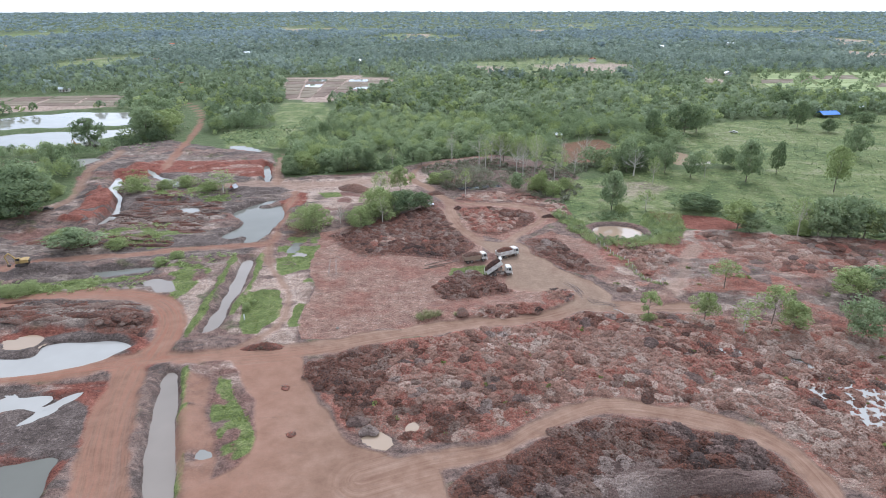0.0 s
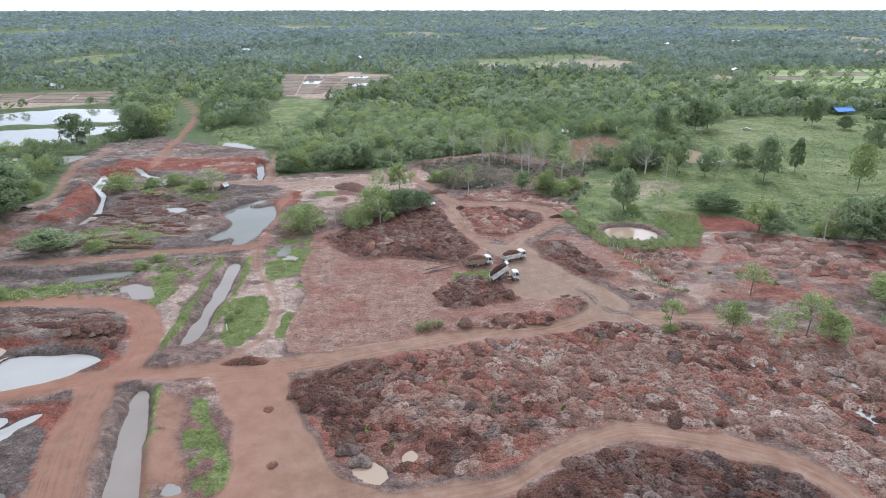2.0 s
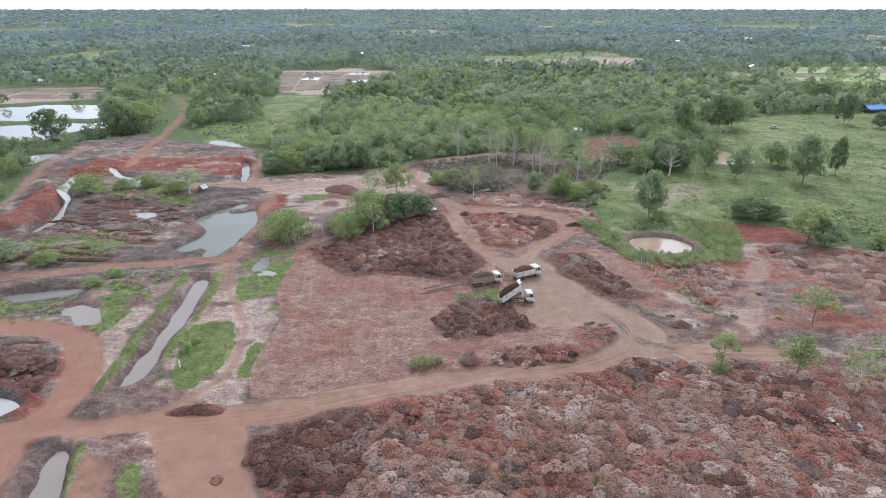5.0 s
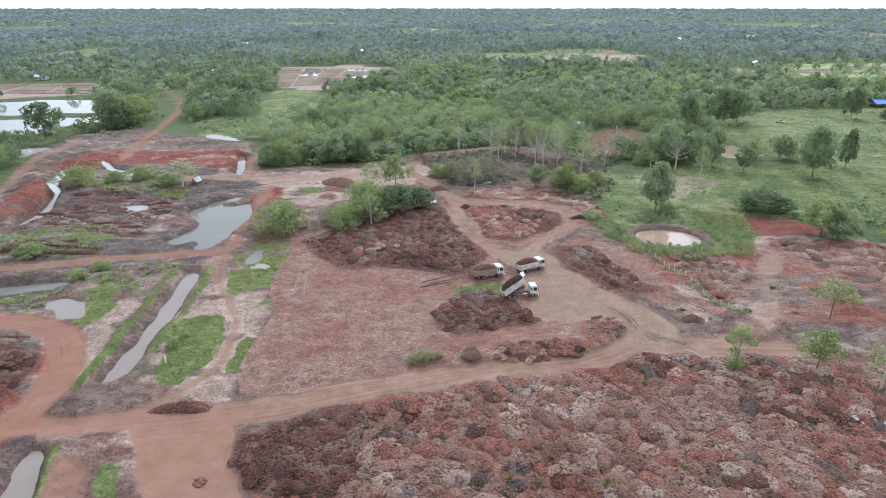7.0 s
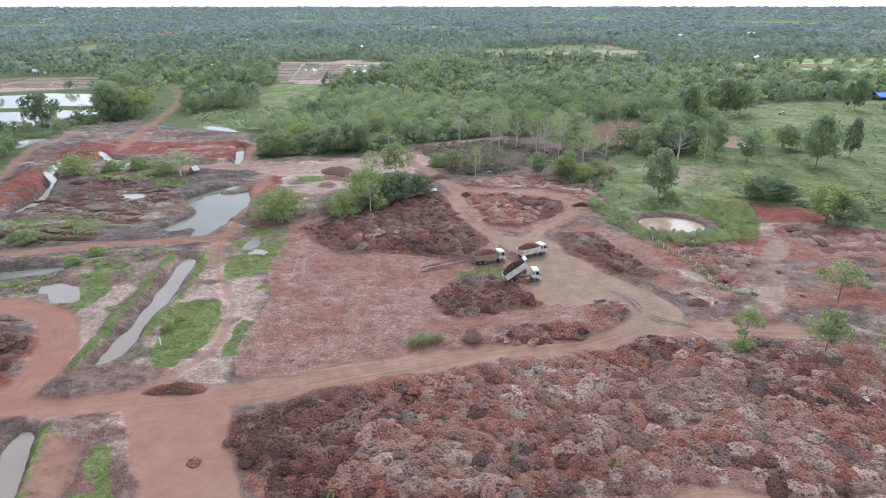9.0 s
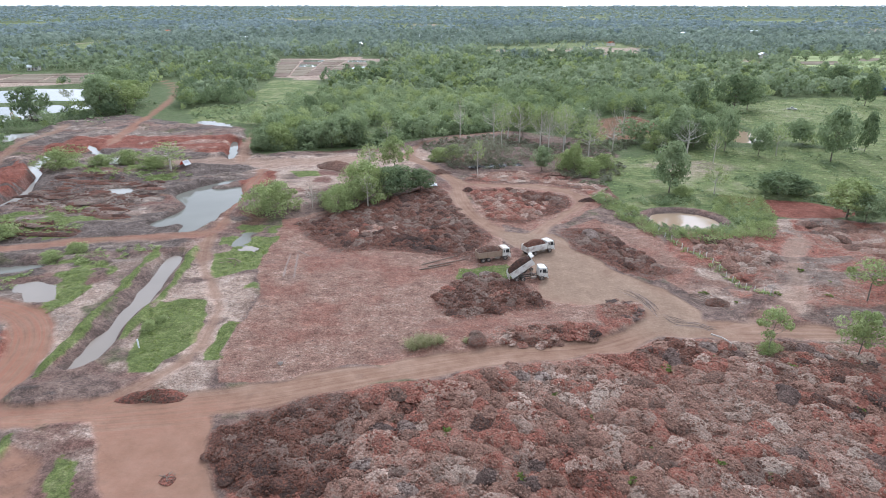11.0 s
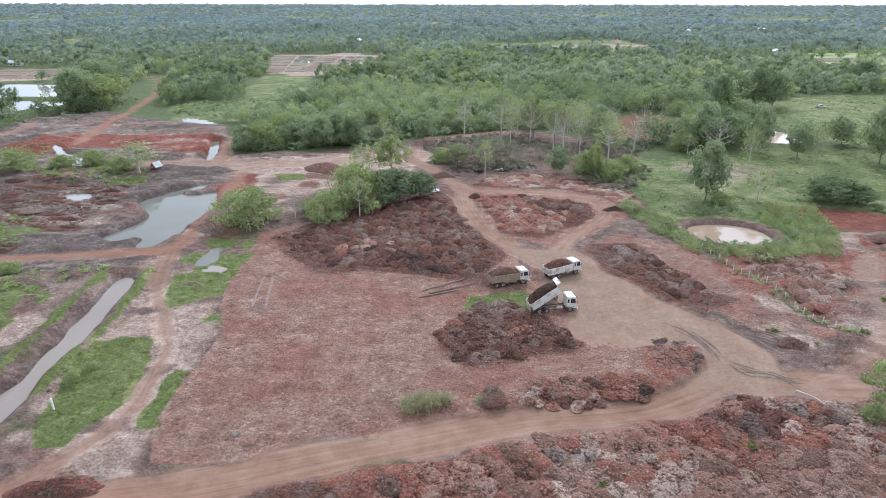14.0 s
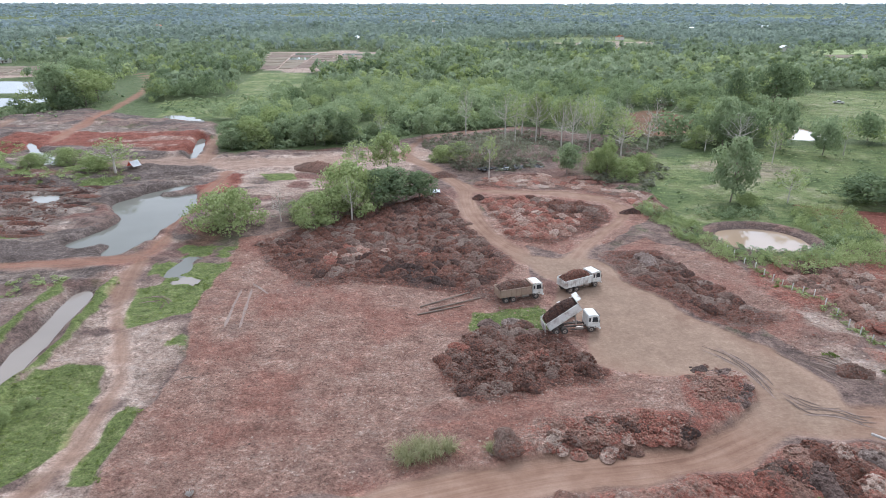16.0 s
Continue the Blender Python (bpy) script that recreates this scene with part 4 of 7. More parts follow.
for key, (poly, level, depth, _, tone) in WATERS.items():
    (x0, y0), (x1, y1) = np.min(poly, axis=0) - 3, np.max(poly, axis=0) + 3
    cell = max(0.45, (x1 - x0) / 40)
    wx_, wy_ = np.meshgrid(np.arange(x0, x1 + cell, cell), np.arange(y0, y1 + cell, cell))
    wet = inside(wx_, wy_, poly) > (0.0 if key in ("pool", "rill_a", "rill_b") else -2.0 if depth > 1 else -1.1)
    keep = wet[:-1, :-1] | wet[1:, :-1] | wet[:-1, 1:] | wet[1:, 1:]
    wi = np.arange(wx_.size).reshape(wx_.shape)
    cells = np.stack([wi[:-1, :-1], wi[:-1, 1:], wi[1:, 1:], wi[1:, :-1]], -1)[keep]
    used, faces = np.unique(cells, return_inverse=True)
    verts = np.stack([wx_.ravel(), wy_.ravel(), np.full(wx_.size, level)], -1)[used]
    w = ob_of("puddle" if depth < 1 else "canal" if key.startswith("canal") else "pond", mesh_np("water", verts, faces.reshape(-1, 4)), (M_WATER, M_WATER_TAN, M_WATER_MILK, M_WATER_SILT, M_WATER_PALE)[tone])
    tagged(w, "still muddy water lying in a dug hollow", "water", kind="structure")

# ---- heaps of tipped soil ----
def heap_mesh(seed, rings=6, seg=14):
    rs = np.random.RandomState(seed)
    verts, faces = [(0, 0, 0.92)], []
    ang = np.arange(seg) / seg * 2 * math.pi
    lobes = 1 + 0.24 * np.sin(ang * 2 + rs.rand() * 6) + 0.15 * np.sin(ang * 3 + rs.rand() * 6)
    for k in range(1, rings + 1):
        r = k / rings
        for a, lob in zip(ang, lobes):
            x, y = r * lob * math.cos(a), r * lob * math.sin(a)
            z = (1 - min(1.0, r) ** 1.7) ** 0.95 - (0.12 if k == rings else 0)
            n = noise.fractal(Vector((x * 2.6 + seed * 9, y * 2.6, 0)), 0.8, 2.1, 4)
            s = rs.uniform(-1, 1) * 0.06
            if rings > 10:
                s += 0.13 * noise.fractal(Vector((x * 11 + seed, y * 11, 3.0)), 0.6, 2.2, 3)
            verts.append((x + 0.06 * n, y + s * 0.4, z + (n * 0.15 + s * 1.3) * (1.15 - r * 0.6)))
    for s in range(seg):
        faces.append((0, 1 + s, 1 + (s + 1) % seg))
    for k in range(rings - 1):
        for s in range(seg):
            a, b = 1 + k * seg + s, 1 + k * seg + (s + 1) % seg
            faces += [(a, a + seg, b + seg), (a, b + seg, b)]
    return np.array(verts), np.array(faces)


HEAP_SHAPES = [heap_mesh(k + 1, 7, 18) for k in range(12)]
FINE_SHAPES = [heap_mesh(k + 1, 13, 30) for k in range(12)]
HEAP_MESHES = {}
for dark_one, mat in ((0, M_HEAP), (1, M_HEAP_DARK), (2, M_HEAP_GREY), (3, M_HEAP_PALE)):
    for k in range(12):
        v, f = FINE_SHAPES[k]
        m = mesh_np("soil_heap", v, f, True)
        m.materials.append(mat)
        HEAP_MESHES[dark_one, k] = m
rng = np.random.RandomState(11)


def scatter(poly, gap, jitter=0.38, edge_gap=0.4):
    p = np.array(poly)
    (x0, y0), (x1, y1) = p.min(0), p.max(0)
    gx, gy = np.meshgrid(np.arange(x0, x1, gap), np.arange(y0, y1, gap * 0.87))
    gx = gx + (np.arange(gx.shape[0])[:, None] % 2) * gap / 2
    gx = gx + rng.uniform(-jitter, jitter, gx.shape) * gap
    gy = gy + rng.uniform(-jitter, jitter, gy.shape) * gap
    keep = inside(gx, gy, poly) > edge_gap
    for name_, w in WATERS.items():
        if not name_.startswith("flood"):
            keep &= inside(gx, gy, w[0]) < -1.0
    return np.stack([gx[keep], gy[keep]], -1)


heap_list = []
for key, (poly, gap, is_dark) in HEAPS.items():
    for x, y in scatter(poly, gap, 0.24):
        v = float(fbm(np.array([x]), np.array([y]), 17, 8)[0]) + rng.uniform(-0.08, 0.08)
        kind = is_dark
        if key in ("main", "churn", "fence"):
            u = v + rng.uniform(-0.17, 0.17) - (0.14 if x > 42 else 0)
            kind = 3 if u < 0.42 else 1 if u > 0.62 else 2 if u > 0.59 else 0
            if key == "main" and x < -15 + 5 * v + (y - 95) * 0.2:
                kind = 1
            if key == "churn" and kind == 0 and v < 0.55:
                kind = 3
        elif key in ("n", "loop", "mid"):
            kind = 1 if v + rng.uniform(-0.1, 0.1) > (0.52 if key == "loop" else 0.22) else 0
        elif key == "bank":
            kind = (3, 3, 0, 2)[rng.randint(4)]
        elif key == "north":
            kind = (0, 3, 3)[rng.randint(3)]
        elif key == "ridge":
            kind = (0, 3, 1, 0)[rng.randint(4)]
        elif key == "south":
            kind = 1 if v > 0.6 else 2
        flat = float(fbm(np.array([x]), np.array([y]), 11, 9)[0]) < 0.4
        near_ = key in ("main", "south")
        heap_list.append((x, y, (q := gap * (rng.uniform(0.56, 0.82) if near_ else rng.uniform(0.55, 0.9))), q * (rng.uniform(0.32, 0.6) if key in ("mid", "n", "e", "loop", "fence") else rng.uniform(0.12, 0.24) if key in ("bank", "north") else rng.uniform(0.25, 0.42) if flat else rng.uniform(0.28, 0.5) if near_ else rng.uniform(0.24, 0.42)), kind))
# long ridges of dug spoil on the west workings
RIDGE_LAND = [[(-150, 182), (-108, 190), (-92, 178), (-128, 172)], [(-130, 240), (-92, 226), (-90, 190), (-128, 200)], [(-122, 120), (-82, 122), (-84, 134), (-122, 138)]]
ridge_list = [(x, y, rng.uniform(1.1, 2.0), rng.uniform(0.35, 0.8)) for p in RIDGE_LAND for x, y in scatter(p, 5.2)]
heap_list.sort(key=lambda h: h[1] + abs(h[0] - 10) * 0.4)
rest = {0: ([], []), 1: ([], []), 2: ([], []), 3: ([], [])}
for n_, (x, y, r, h, is_dark) in enumerate(heap_list):
    z, spin, k = float(height(x, y)) - 0.12, rng.uniform(0, 6.28), rng.randint(12)
    if n_ < 300:
        ob = new("soil_heap", HEAP_MESHES[is_dark, k])
        ob.matrix_basis = Matrix.LocRotScale((x, y, z), Euler((0, 0, spin)), (r * 1.1, r * rng.uniform(0.8, 1.0), h))
        tagged(ob, ("tipped heap of crumbly reddish brown soil", "tipped heap of dark peaty soil lumps", "tipped heap of grey-brown clayey soil lumps", "tipped heap of pale pinkish soil lumps")[is_dark], "soil heap", "heaps of tipped soil")
    else:
        v, f = HEAP_SHAPES[k]
        c, s = math.cos(spin), math.sin(spin)
        vs, fs = rest[is_dark]
        fs.append(f + len(vs) * len(v))
        vs.append(np.stack([x + (v[:, 0] * c - v[:, 1] * s) * r, y + (v[:, 0] * s + v[:, 1] * c) * r, z + v[:, 2] * h], -1))
for x, y, r, h in ridge_list:
    v, f = HEAP_SHAPES[rng.randint(12)]
    vs, fs = rest[1]
    lean = rng.uniform(-0.35, 0.35)
    fs.append(f + len(vs) * len(v))
    vs.append(np.stack([x + v[:, 0] * r * 2.6, y + v[:, 1] * r * 0.8 + v[:, 0] * r * lean, float(height(x, y)) - 0.15 + v[:, 2] * h], -1))
for is_dark, (vs, fs) in rest.items():
    if vs:
        ob = ob_of("soil_heaps", mesh_np("soil_heaps", np.concatenate(vs), np.concatenate(fs), True), (M_HEAPS, M_HEAPS_DARK, M_HEAPS_GREY, M_HEAPS_PALE)[is_dark])
        tagged(ob, ("many tipped heaps of brown and red soil lumps", "many tipped heaps of dark peaty soil", "many tipped heaps of grey-brown soil", "many tipped heaps of pale pinkish soil")[is_dark], "soil heaps", kind="stuff")


# ---- trees ----
def crown_cards(rs, clumps, leaves, size, spread=1.0):
    """Leaf cards on the outside of clumps: list of (x, y, z, radius)."""
    vs = []
    for cx, cy, cz, r in clumps:
        d = rs.normal(size=(leaves, 3))
        d[:, 2] = d[:, 2] * 0.9 + 0.25
        d /= np.linalg.norm(d, axis=1)[:, None]
        pos = np.array([cx, cy, cz]) + d * r * np.array([1, 1, 0.75]) * rs.uniform(0.82, 1.1, (leaves, 1))
        nrm = d + rs.normal(size=(leaves, 3)) * 0.28
        nrm /= np.linalg.norm(nrm, axis=1)[:, None]
        t = np.cross(nrm, rs.normal(size=(leaves, 3)))
        t /= np.linalg.norm(t, axis=1)[:, None] + 1e-9
        b = np.cross(nrm, t)
        s = size * rs.uniform(0.6, 1.3, (leaves, 1))
        vs.append(np.stack([pos - t * s * 0.55, pos + t * s * 0.5 - b * s * 0.2, pos + b * s * 0.75], 1).reshape(-1, 3))
    v = np.concatenate(vs)
    return v, np.arange(len(v)).reshape(-1, 3)


def limb(p, q, r0, r1, seg=6):
    """A tapered tube from p to q."""
    p, q = np.array(p, float), np.array(q, float)
    d = (q - p) / (np.linalg.norm(q - p) + 1e-9)
    a = np.cross(d, (0.3, 0.9, 0.1))
    a /= np.linalg.norm(a)
    b = np.cross(d, a)
    th = np.arange(seg) / seg * 2 * math.pi
    ring = np.cos(th)[:, None] * a + np.sin(th)[:, None] * b
    v = np.concatenate([p + ring * r0, q + ring * r1])
    f = [(s, (s + 1) % seg, seg + (s + 1) % seg, seg + s) for s in range(seg)]
    return v, np.array(f)


def join(pieces):
    vs, fs, n = [], [], 0
    for v, f in pieces:
        vs.append(v)
        fs.append(f + n)
        n += len(v)
    return np.concatenate(vs), np.concatenate(fs)


def tree_shape(seed, tall, wide, low=0.3, clumps=26, leaves=34, leaf=0.42, bare=0.0, lean=0.0, thick=0.018):
    """Trunk and limbs, and a crown of leaf clumps at the limbs' ends."""
    rs = np.random.RandomState(seed)
    pieces, spots = [], []
    top = np.array([lean * tall, rs.uniform(-0.04, 0.04) * tall, tall * 0.72])
    knots = [np.array([0, 0, -0.3]), np.array([top[0] * 0.25, 0.02 * tall, tall * low]), top * np.array([0.6, 0.6, 0.7]), top]
    r = tall * thick
    for k in range(3):
        pieces.append(limb(knots[k], knots[k + 1], r * (1 - 0.27 * k), r * (0.73 - 0.27 * k) if k < 2 else r * 0.15))
    for k in range(clumps):
        t = (k + 0.5) / clumps
        a = k * 2.4 + rs.uniform(-0.5, 0.5)
        zz = tall * (low * 1.15 + (0.94 - low * 1.15) * t)
        env = wide * 0.52 * (1 + 0.28 * math.sin(a * 2 + seed)) * math.sin(math.pi * min(0.97, 0.22 + 0.72 * t)) ** 0.8
        rr = env * rs.uniform(0.35, 0.95)
        end = np.array([math.cos(a) * rr + top[0] * t, math.sin(a) * rr, zz])
        base = knots[1] + (top - knots[1]) * min(0.9, max(0.0, t * 0.9 - 0.08))
        mid = (base + end) / 2 + np.array([0, 0, -0.04 * tall * rs.rand()])
        if k % 2 == 0 or bare:
            rl = r * (0.42 - 0.25 * t)
            pieces += [limb(base, mid, rl, rl * 0.7, 4), limb(mid, end, rl * 0.7, rl * 0.2, 4)]
            if bare:
                for _ in range(5):
                    tip = end + rs.normal(size=3) * wide * 0.11 + np.array([0, 0, 0.07 * tall])
                    pieces.append(limb(mid + (end - mid) * rs.rand(), tip, rl * 0.4, rl * 0.12, 3))
        spots.append((*end, wide * rs.uniform(0.08, 0.21)))
    trunk = join(pieces)
    crown = crown_cards(rs, spots, leaves, leaf) if leaves else None
    return trunk, crown, leaves


def tree_thing(name, shape, bark, leaf, label, tint=0.5):
    root = new(name)
    (tv, tf), crown, leaves = shape
    ob_of("trunk", mesh_np("trunk", tv, tf, True), bark, root)
    if crown:
        cv, cf = crown
        k = np.repeat(np.random.RandomState(len(cv)).rand(len(cv) // 3 // leaves + 1) * 0.6 - 0.3, leaves * 3)[: len(cv)]
        ob_of("crown", mesh_np("crown", cv, cf, False, np.clip(tint + k, 0, 1)), leaf, root)
    tagged(root, label, "tree")
    return root


def woods(name, trees, mats_label, cards, leaf_k, material):
    """Many trees in one object. trees: rows of x, y, z, height, width, tint."""
    rs = np.random.RandomState(5)
    temps = []
    for k in range(14):
        sp = []
        for c in range(max(1, cards // 9)):
            a, t = rs.rand() * 6.28, (c + 0.5) / max(1, cards // 9)
            rr = 0.42 * math.sin(math.pi * (0.2 + 0.75 * t)) * rs.uniform(0.5, 1.1)
            sp.append((math.cos(a) * rr, math.sin(a) * rr, 0.30 + 0.58 * t, rs.uniform(0.12, 0.25)))
        temps.append(crown_cards(rs, sp, 9, leaf_k)[0])
    n = min(len(t) for t in temps)
    T = np.stack([t[:n] for t in temps])
    tr = np.asarray(trees)
    which, spin = rs.randint(14, size=len(tr)), rs.rand(len(tr)) * 6.28
    v = T[which]
    c, s = np.cos(spin)[:, None], np.sin(spin)[:, None]
    x = tr[:, 0, None] + (v[..., 0] * c - v[..., 1] * s) * tr[:, 4, None]
    y = tr[:, 1, None] + (v[..., 0] * s + v[..., 1] * c) * tr[:, 4, None]
    z = tr[:, 2, None] + v[..., 2] * tr[:, 3, None]
    verts = np.stack([x, y, z], -1).reshape(-1, 3)
    ob = ob_of(name, mesh_np(name, verts, np.arange(len(verts)).reshape(-1, 3), False, np.repeat(tr[:, 5], n)), material)
    return tagged(ob, mats_label, "woodland", kind="stuff")


FARMS = [[(-425, 490), (-270, 488), (-295, 572), (-425, 560)]]
CLEAR = [(SITE, 0.5), *[(f, 4) for f in FARMS], *[(m, 2) for m in MEADOWS], *[(p, 2) for p in PADDIES], *[(w[0], 3) for w in WATERS.values()], *[(r, 2) for r in REDS[2:]], ([(-330, 322), (-195, 316), (-188, 400), (-212, 470), (-300, 482), (-340, 440)], 0), ([(-14, 244), (60, 236), (78, 275), (72, 300), (26, 314), (-14, 300)], 0), ([(39, 238), (46, 213), (58, 196), (101, 212), (76, 224), (66, 264), (56, 262)], 1)]


def open_land(x, y):
    out = np.zeros(np.shape(x), bool)
    for poly, gap in CLEAR:
        out |= inside(x, y, poly) > -gap
    for half, _, _, line in ROADS.values():
        out |= along(x, y, line)[0] < half + 2.5
    return out


def tree_rows(lo, hi, gap, tall, wide, seed, cull):
    rs = np.random.RandomState(seed)
    span = hi * 0.95
    gx, gy = np.meshgrid(np.arange(-span, span, gap), np.arange(150, hi, gap))
    gx = (gx + rs.uniform(-0.45, 0.45, gx.shape) * gap).ravel()
    gy = (gy + rs.uniform(-0.45, 0.45, gy.shape) * gap).ravel()
    r = np.hypot(gx, gy)
    keep = (r > lo) & (r <= hi) & (np.abs(gx) < gy * 0.80 + 60)
    keep &= rs.rand(len(gx)) > cull
    gx, gy, r = gx[keep], gy[keep], r[keep]
    if lo > 600:
        thin = far_field(gx, gy) > rs.rand(len(gx)) * 1.05
        keep = ~thin & ~open_land(gx, gy)
    else:
        keep = ~open_land(gx, gy) & (fbm(gx, gy, 45, 6) > 0.30)
    gx, gy = gx[keep], gy[keep]
    h = tall * rs.uniform(0.5, 1.35, len(gx)) ** 1.1 * (0.6 + 0.8 * fbm(gx, gy, 60, 3))
    w = wide * rs.uniform(0.7, 1.3, len(gx)) * h / tall
    tint = np.clip((fbm(gx, gy, 120, 1) - 0.5) * 1.1 + 0.18 + rs.rand(len(gx)) * 0.65, 0, 1)
    return np.stack([gx, gy, height(gx, gy) - 0.3, h, w, tint], -1)


near_rows = tree_rows(180, 430, 4.8, 7.5, 7.0, 1, 0.08)
mid_rows = tree_rows(430, 650, 6.2, 8.0, 8.0, 4, 0.08)
far_rows = tree_rows(650, 1150, 8.8, 9.5, 10.0, 2, 0.10)
further_rows = tree_rows(1150, 2100, 15, 10, 15.0, 6, 0.10)
last_rows = tree_rows(2100, 4750, 33, 11, 27, 3, 0.10)
order = np.argsort(near_rows[:, 1] + np.abs(near_rows[:, 0]) * 0.45)
first_rows, near_rows = near_rows[order[:120]], near_rows[order[120:]]
pick = np.random.RandomState(3).rand(len(near_rows))
woods("woodland", near_rows[pick < 0.62], "dense green scrub woodland of mixed broadleaf trees", 324, 0.092, M_LEAF)
woods("woodland", near_rows[(pick >= 0.62) & (pick < 0.85)], "yellow-green young trees scattered through the woodland", 324, 0.088, M_LEAF_LIGHT)
woods("woodland", near_rows[pick >= 0.85], "dark dense trees standing in the woodland", 324, 0.092, M_LEAF_DARK)
pick = np.random.RandomState(4).rand(len(mid_rows))
woods("far_woodland", mid_rows[pick < 0.6], "belt of mixed green woodland", 81, 0.19, M_LEAF_MID_HAZE)
woods("far_woodland", mid_rows[(pick >= 0.6) & (pick < 0.8)], "yellow-green trees in the woodland belt", 81, 0.18, M_LEAF_LIGHT)
woods("far_woodland", mid_rows[pick >= 0.8], "dark trees in the woodland belt", 81, 0.19, M_LEAF_DARK)
# with distance more trees take the haze-tinted leaf colours
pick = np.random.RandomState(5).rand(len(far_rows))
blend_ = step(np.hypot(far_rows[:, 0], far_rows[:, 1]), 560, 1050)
woods("far_woodland", far_rows[pick > blend_], "green trees at the near side of the far woods", 27, 0.27, M_LEAF_MID_HAZE)
woods("far_woodland", far_rows[pick <= blend_], "wide belt of far woodland, leaves paled for haze", 27, 0.27, M_LEAF_FAR_HAZE)
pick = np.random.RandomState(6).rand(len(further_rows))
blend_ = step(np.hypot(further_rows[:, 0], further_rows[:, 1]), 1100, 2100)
woods("far_woodland", further_rows[pick > blend_], "far woodland beyond the farmland, leaves greyed for haze", 18, 0.34, M_LEAF_FAR_HAZE)
woods("far_woodland", further_rows[pick <= blend_], "far woodland beyond the farmland, leaves tinted bluish for haze", 18, 0.34, M_LEAF_HORIZON_HAZE)
woods("horizon_woodland", last_rows, "distant woodland reaching the horizon, haze tinted into the leaves", 9, 0.36, M_LEAF_HORIZON_HAZE)
dots = scatter([(300, 540), (520, 540), (640, 780), (390, 760)], 24)
woods("far_woodland", np.array([(x, y, float(height(x, y)) - 0.2, rng.uniform(7, 13), rng.uniform(8, 13), rng.rand()) for x, y in dots if rng.rand() > 0.4]), "single trees standing among the far rice plots", 90, 0.18, M_LEAF)
KINDS = {  # archetype shapes, bark, leaf, label
    "broad": ([tree_shape(k, 8, 7.5, 0.22, 42, 80, 0.4) for k in range(4)], M_BARK, M_LEAF, "leafy green broadleaf tree in the scrub", 7.5),
    "light": ([tree_shape(10 + k, 8, 6.5, 0.3, 34, 76, 0.36) for k in range(3)], M_BARK, M_LEAF_LIGHT, "young tree with yellow-green leaves", 6.5),
    "dark": ([tree_shape(20 + k, 8, 7.5, 0.2, 42, 80, 0.4) for k in range(3)], M_BARK, M_LEAF_DARK, "dense dark green tree", 7.5),
    "bush": ([tree_shape(30 + k, 8, 12, 0.05, 54, 90, 0.45, thick=0.01) for k in range(3)], M_BARK, M_LEAF_LIGHT, "green bush spreading low over the soil", 12),
    "sparse": ([tree_shape(40 + k, 8, 5.5, 0.4, 18, 26, 0.36, bare=0.5, thick=0.02) for k in range(3)], M_BARK_PALE, M_LEAF_LIGHT, "thin pale-barked tree with sparse light leaves", 5.5),
    "bare": ([tree_shape(50 + k, 8, 6, 0.35, 16, 3, 0.3, bare=1, thick=0.022) for k in range(3)], M_BARK_PALE, M_LEAF_DRY, "bare grey tree with branching pale limbs", 6),
    "open": ([tree_shape(70 + k, 8, 6.5, 0.45, 15, 80, 0.34, bare=0.3, thick=0.014) for k in range(2)], M_BARK, M_LEAF_LIGHT, "young tree with an open crown of yellow-green leaves", 6.5),
    "dry": ([tree_shape(60 + k, 8, 9, 0.08, 26, 30, 0.4, bare=0.5, thick=0.008) for k in range(2)], M_BARK, M_LEAF_DRY, "dry grey-brown thicket of thin stems", 9),
}
MASTERS = {}


def plant(kind, x, y, h, w, k, group=""):
    """One tree of a kind, at its place and size."""
    shapes, bark, leaf, label, wide = KINDS[kind]
    k %= len(shapes)
    at = Matrix.LocRotScale((x, y, float(height(x, y)) - 0.15), Euler((0, 0, rng.uniform(0, 6.28))), None)
    if (kind, k) not in MASTERS:
        MASTERS[kind, k] = ob = tree_thing("bush" if kind in ("bush", "dry") else "tree", shapes[k], bark, leaf, label, 0.5)
        ob.matrix_basis = at
    else:
        ob = copy_thing(MASTERS[kind, k], at)
    ob.scale = (w / wide, w / wide, h / 8)
    if group:
        ob["group"] = group
    return ob


for n_, (x, y, z, h, w, tint) in enumerate(first_rows):
    plant(("broad", "light", "broad", "dark", "bush", "sparse", "broad")[n_ % 7], x, y, h * (0.6 if n_ % 7 == 4 else 1), w * (1.3 if n_ % 7 == 4 else 1), n_ // 7, "trees of the scrub woodland")

EAST_SITE = [  # trees on the tipped ground and by its edge
    ("open", 54.1, 123.5, 9, 7), ("bush", 54.5, 123.8, 2.2, 3.6), ("light", 68.8, 122.8, 8.8, 6.5), ("open", 82.1, 141.4, 8.5, 9), ("sparse", 76, 116, 9, 8),
    ("open", 85, 120, 11.5, 9.5), ("light", 89, 117, 8, 9), ("broad", 104.7, 114, 11, 11), ("light", 116, 137.6, 8.5, 13), ("broad", 124, 140, 8, 12),
    ("broad", 69, 216.8, 16, 11.5), ("bush", 72, 214, 3, 7), ("sparse", 82.8, 216, 9, 7), ("light", 109.8, 193.4, 11, 13), ("broad", 113, 190, 8, 10),
    ("dark", 102.7, 216.5, 7, 15), ("dark", 109, 215, 5, 9), ("broad", 133, 182, 15, 14), ("sparse", 127, 184, 15, 10), ("broad", 145, 184, 15, 17), ("dark", 139.4, 184, 9, 12), ("light", 150, 183, 11, 11), ("broad", 156, 180, 13, 14), ("bare", 149.3, 190.4, 15, 12), ("bare", 141, 189, 14, 9), ("bush", 131, 189, 5, 11), ("dark", 163, 178, 10, 14),
]
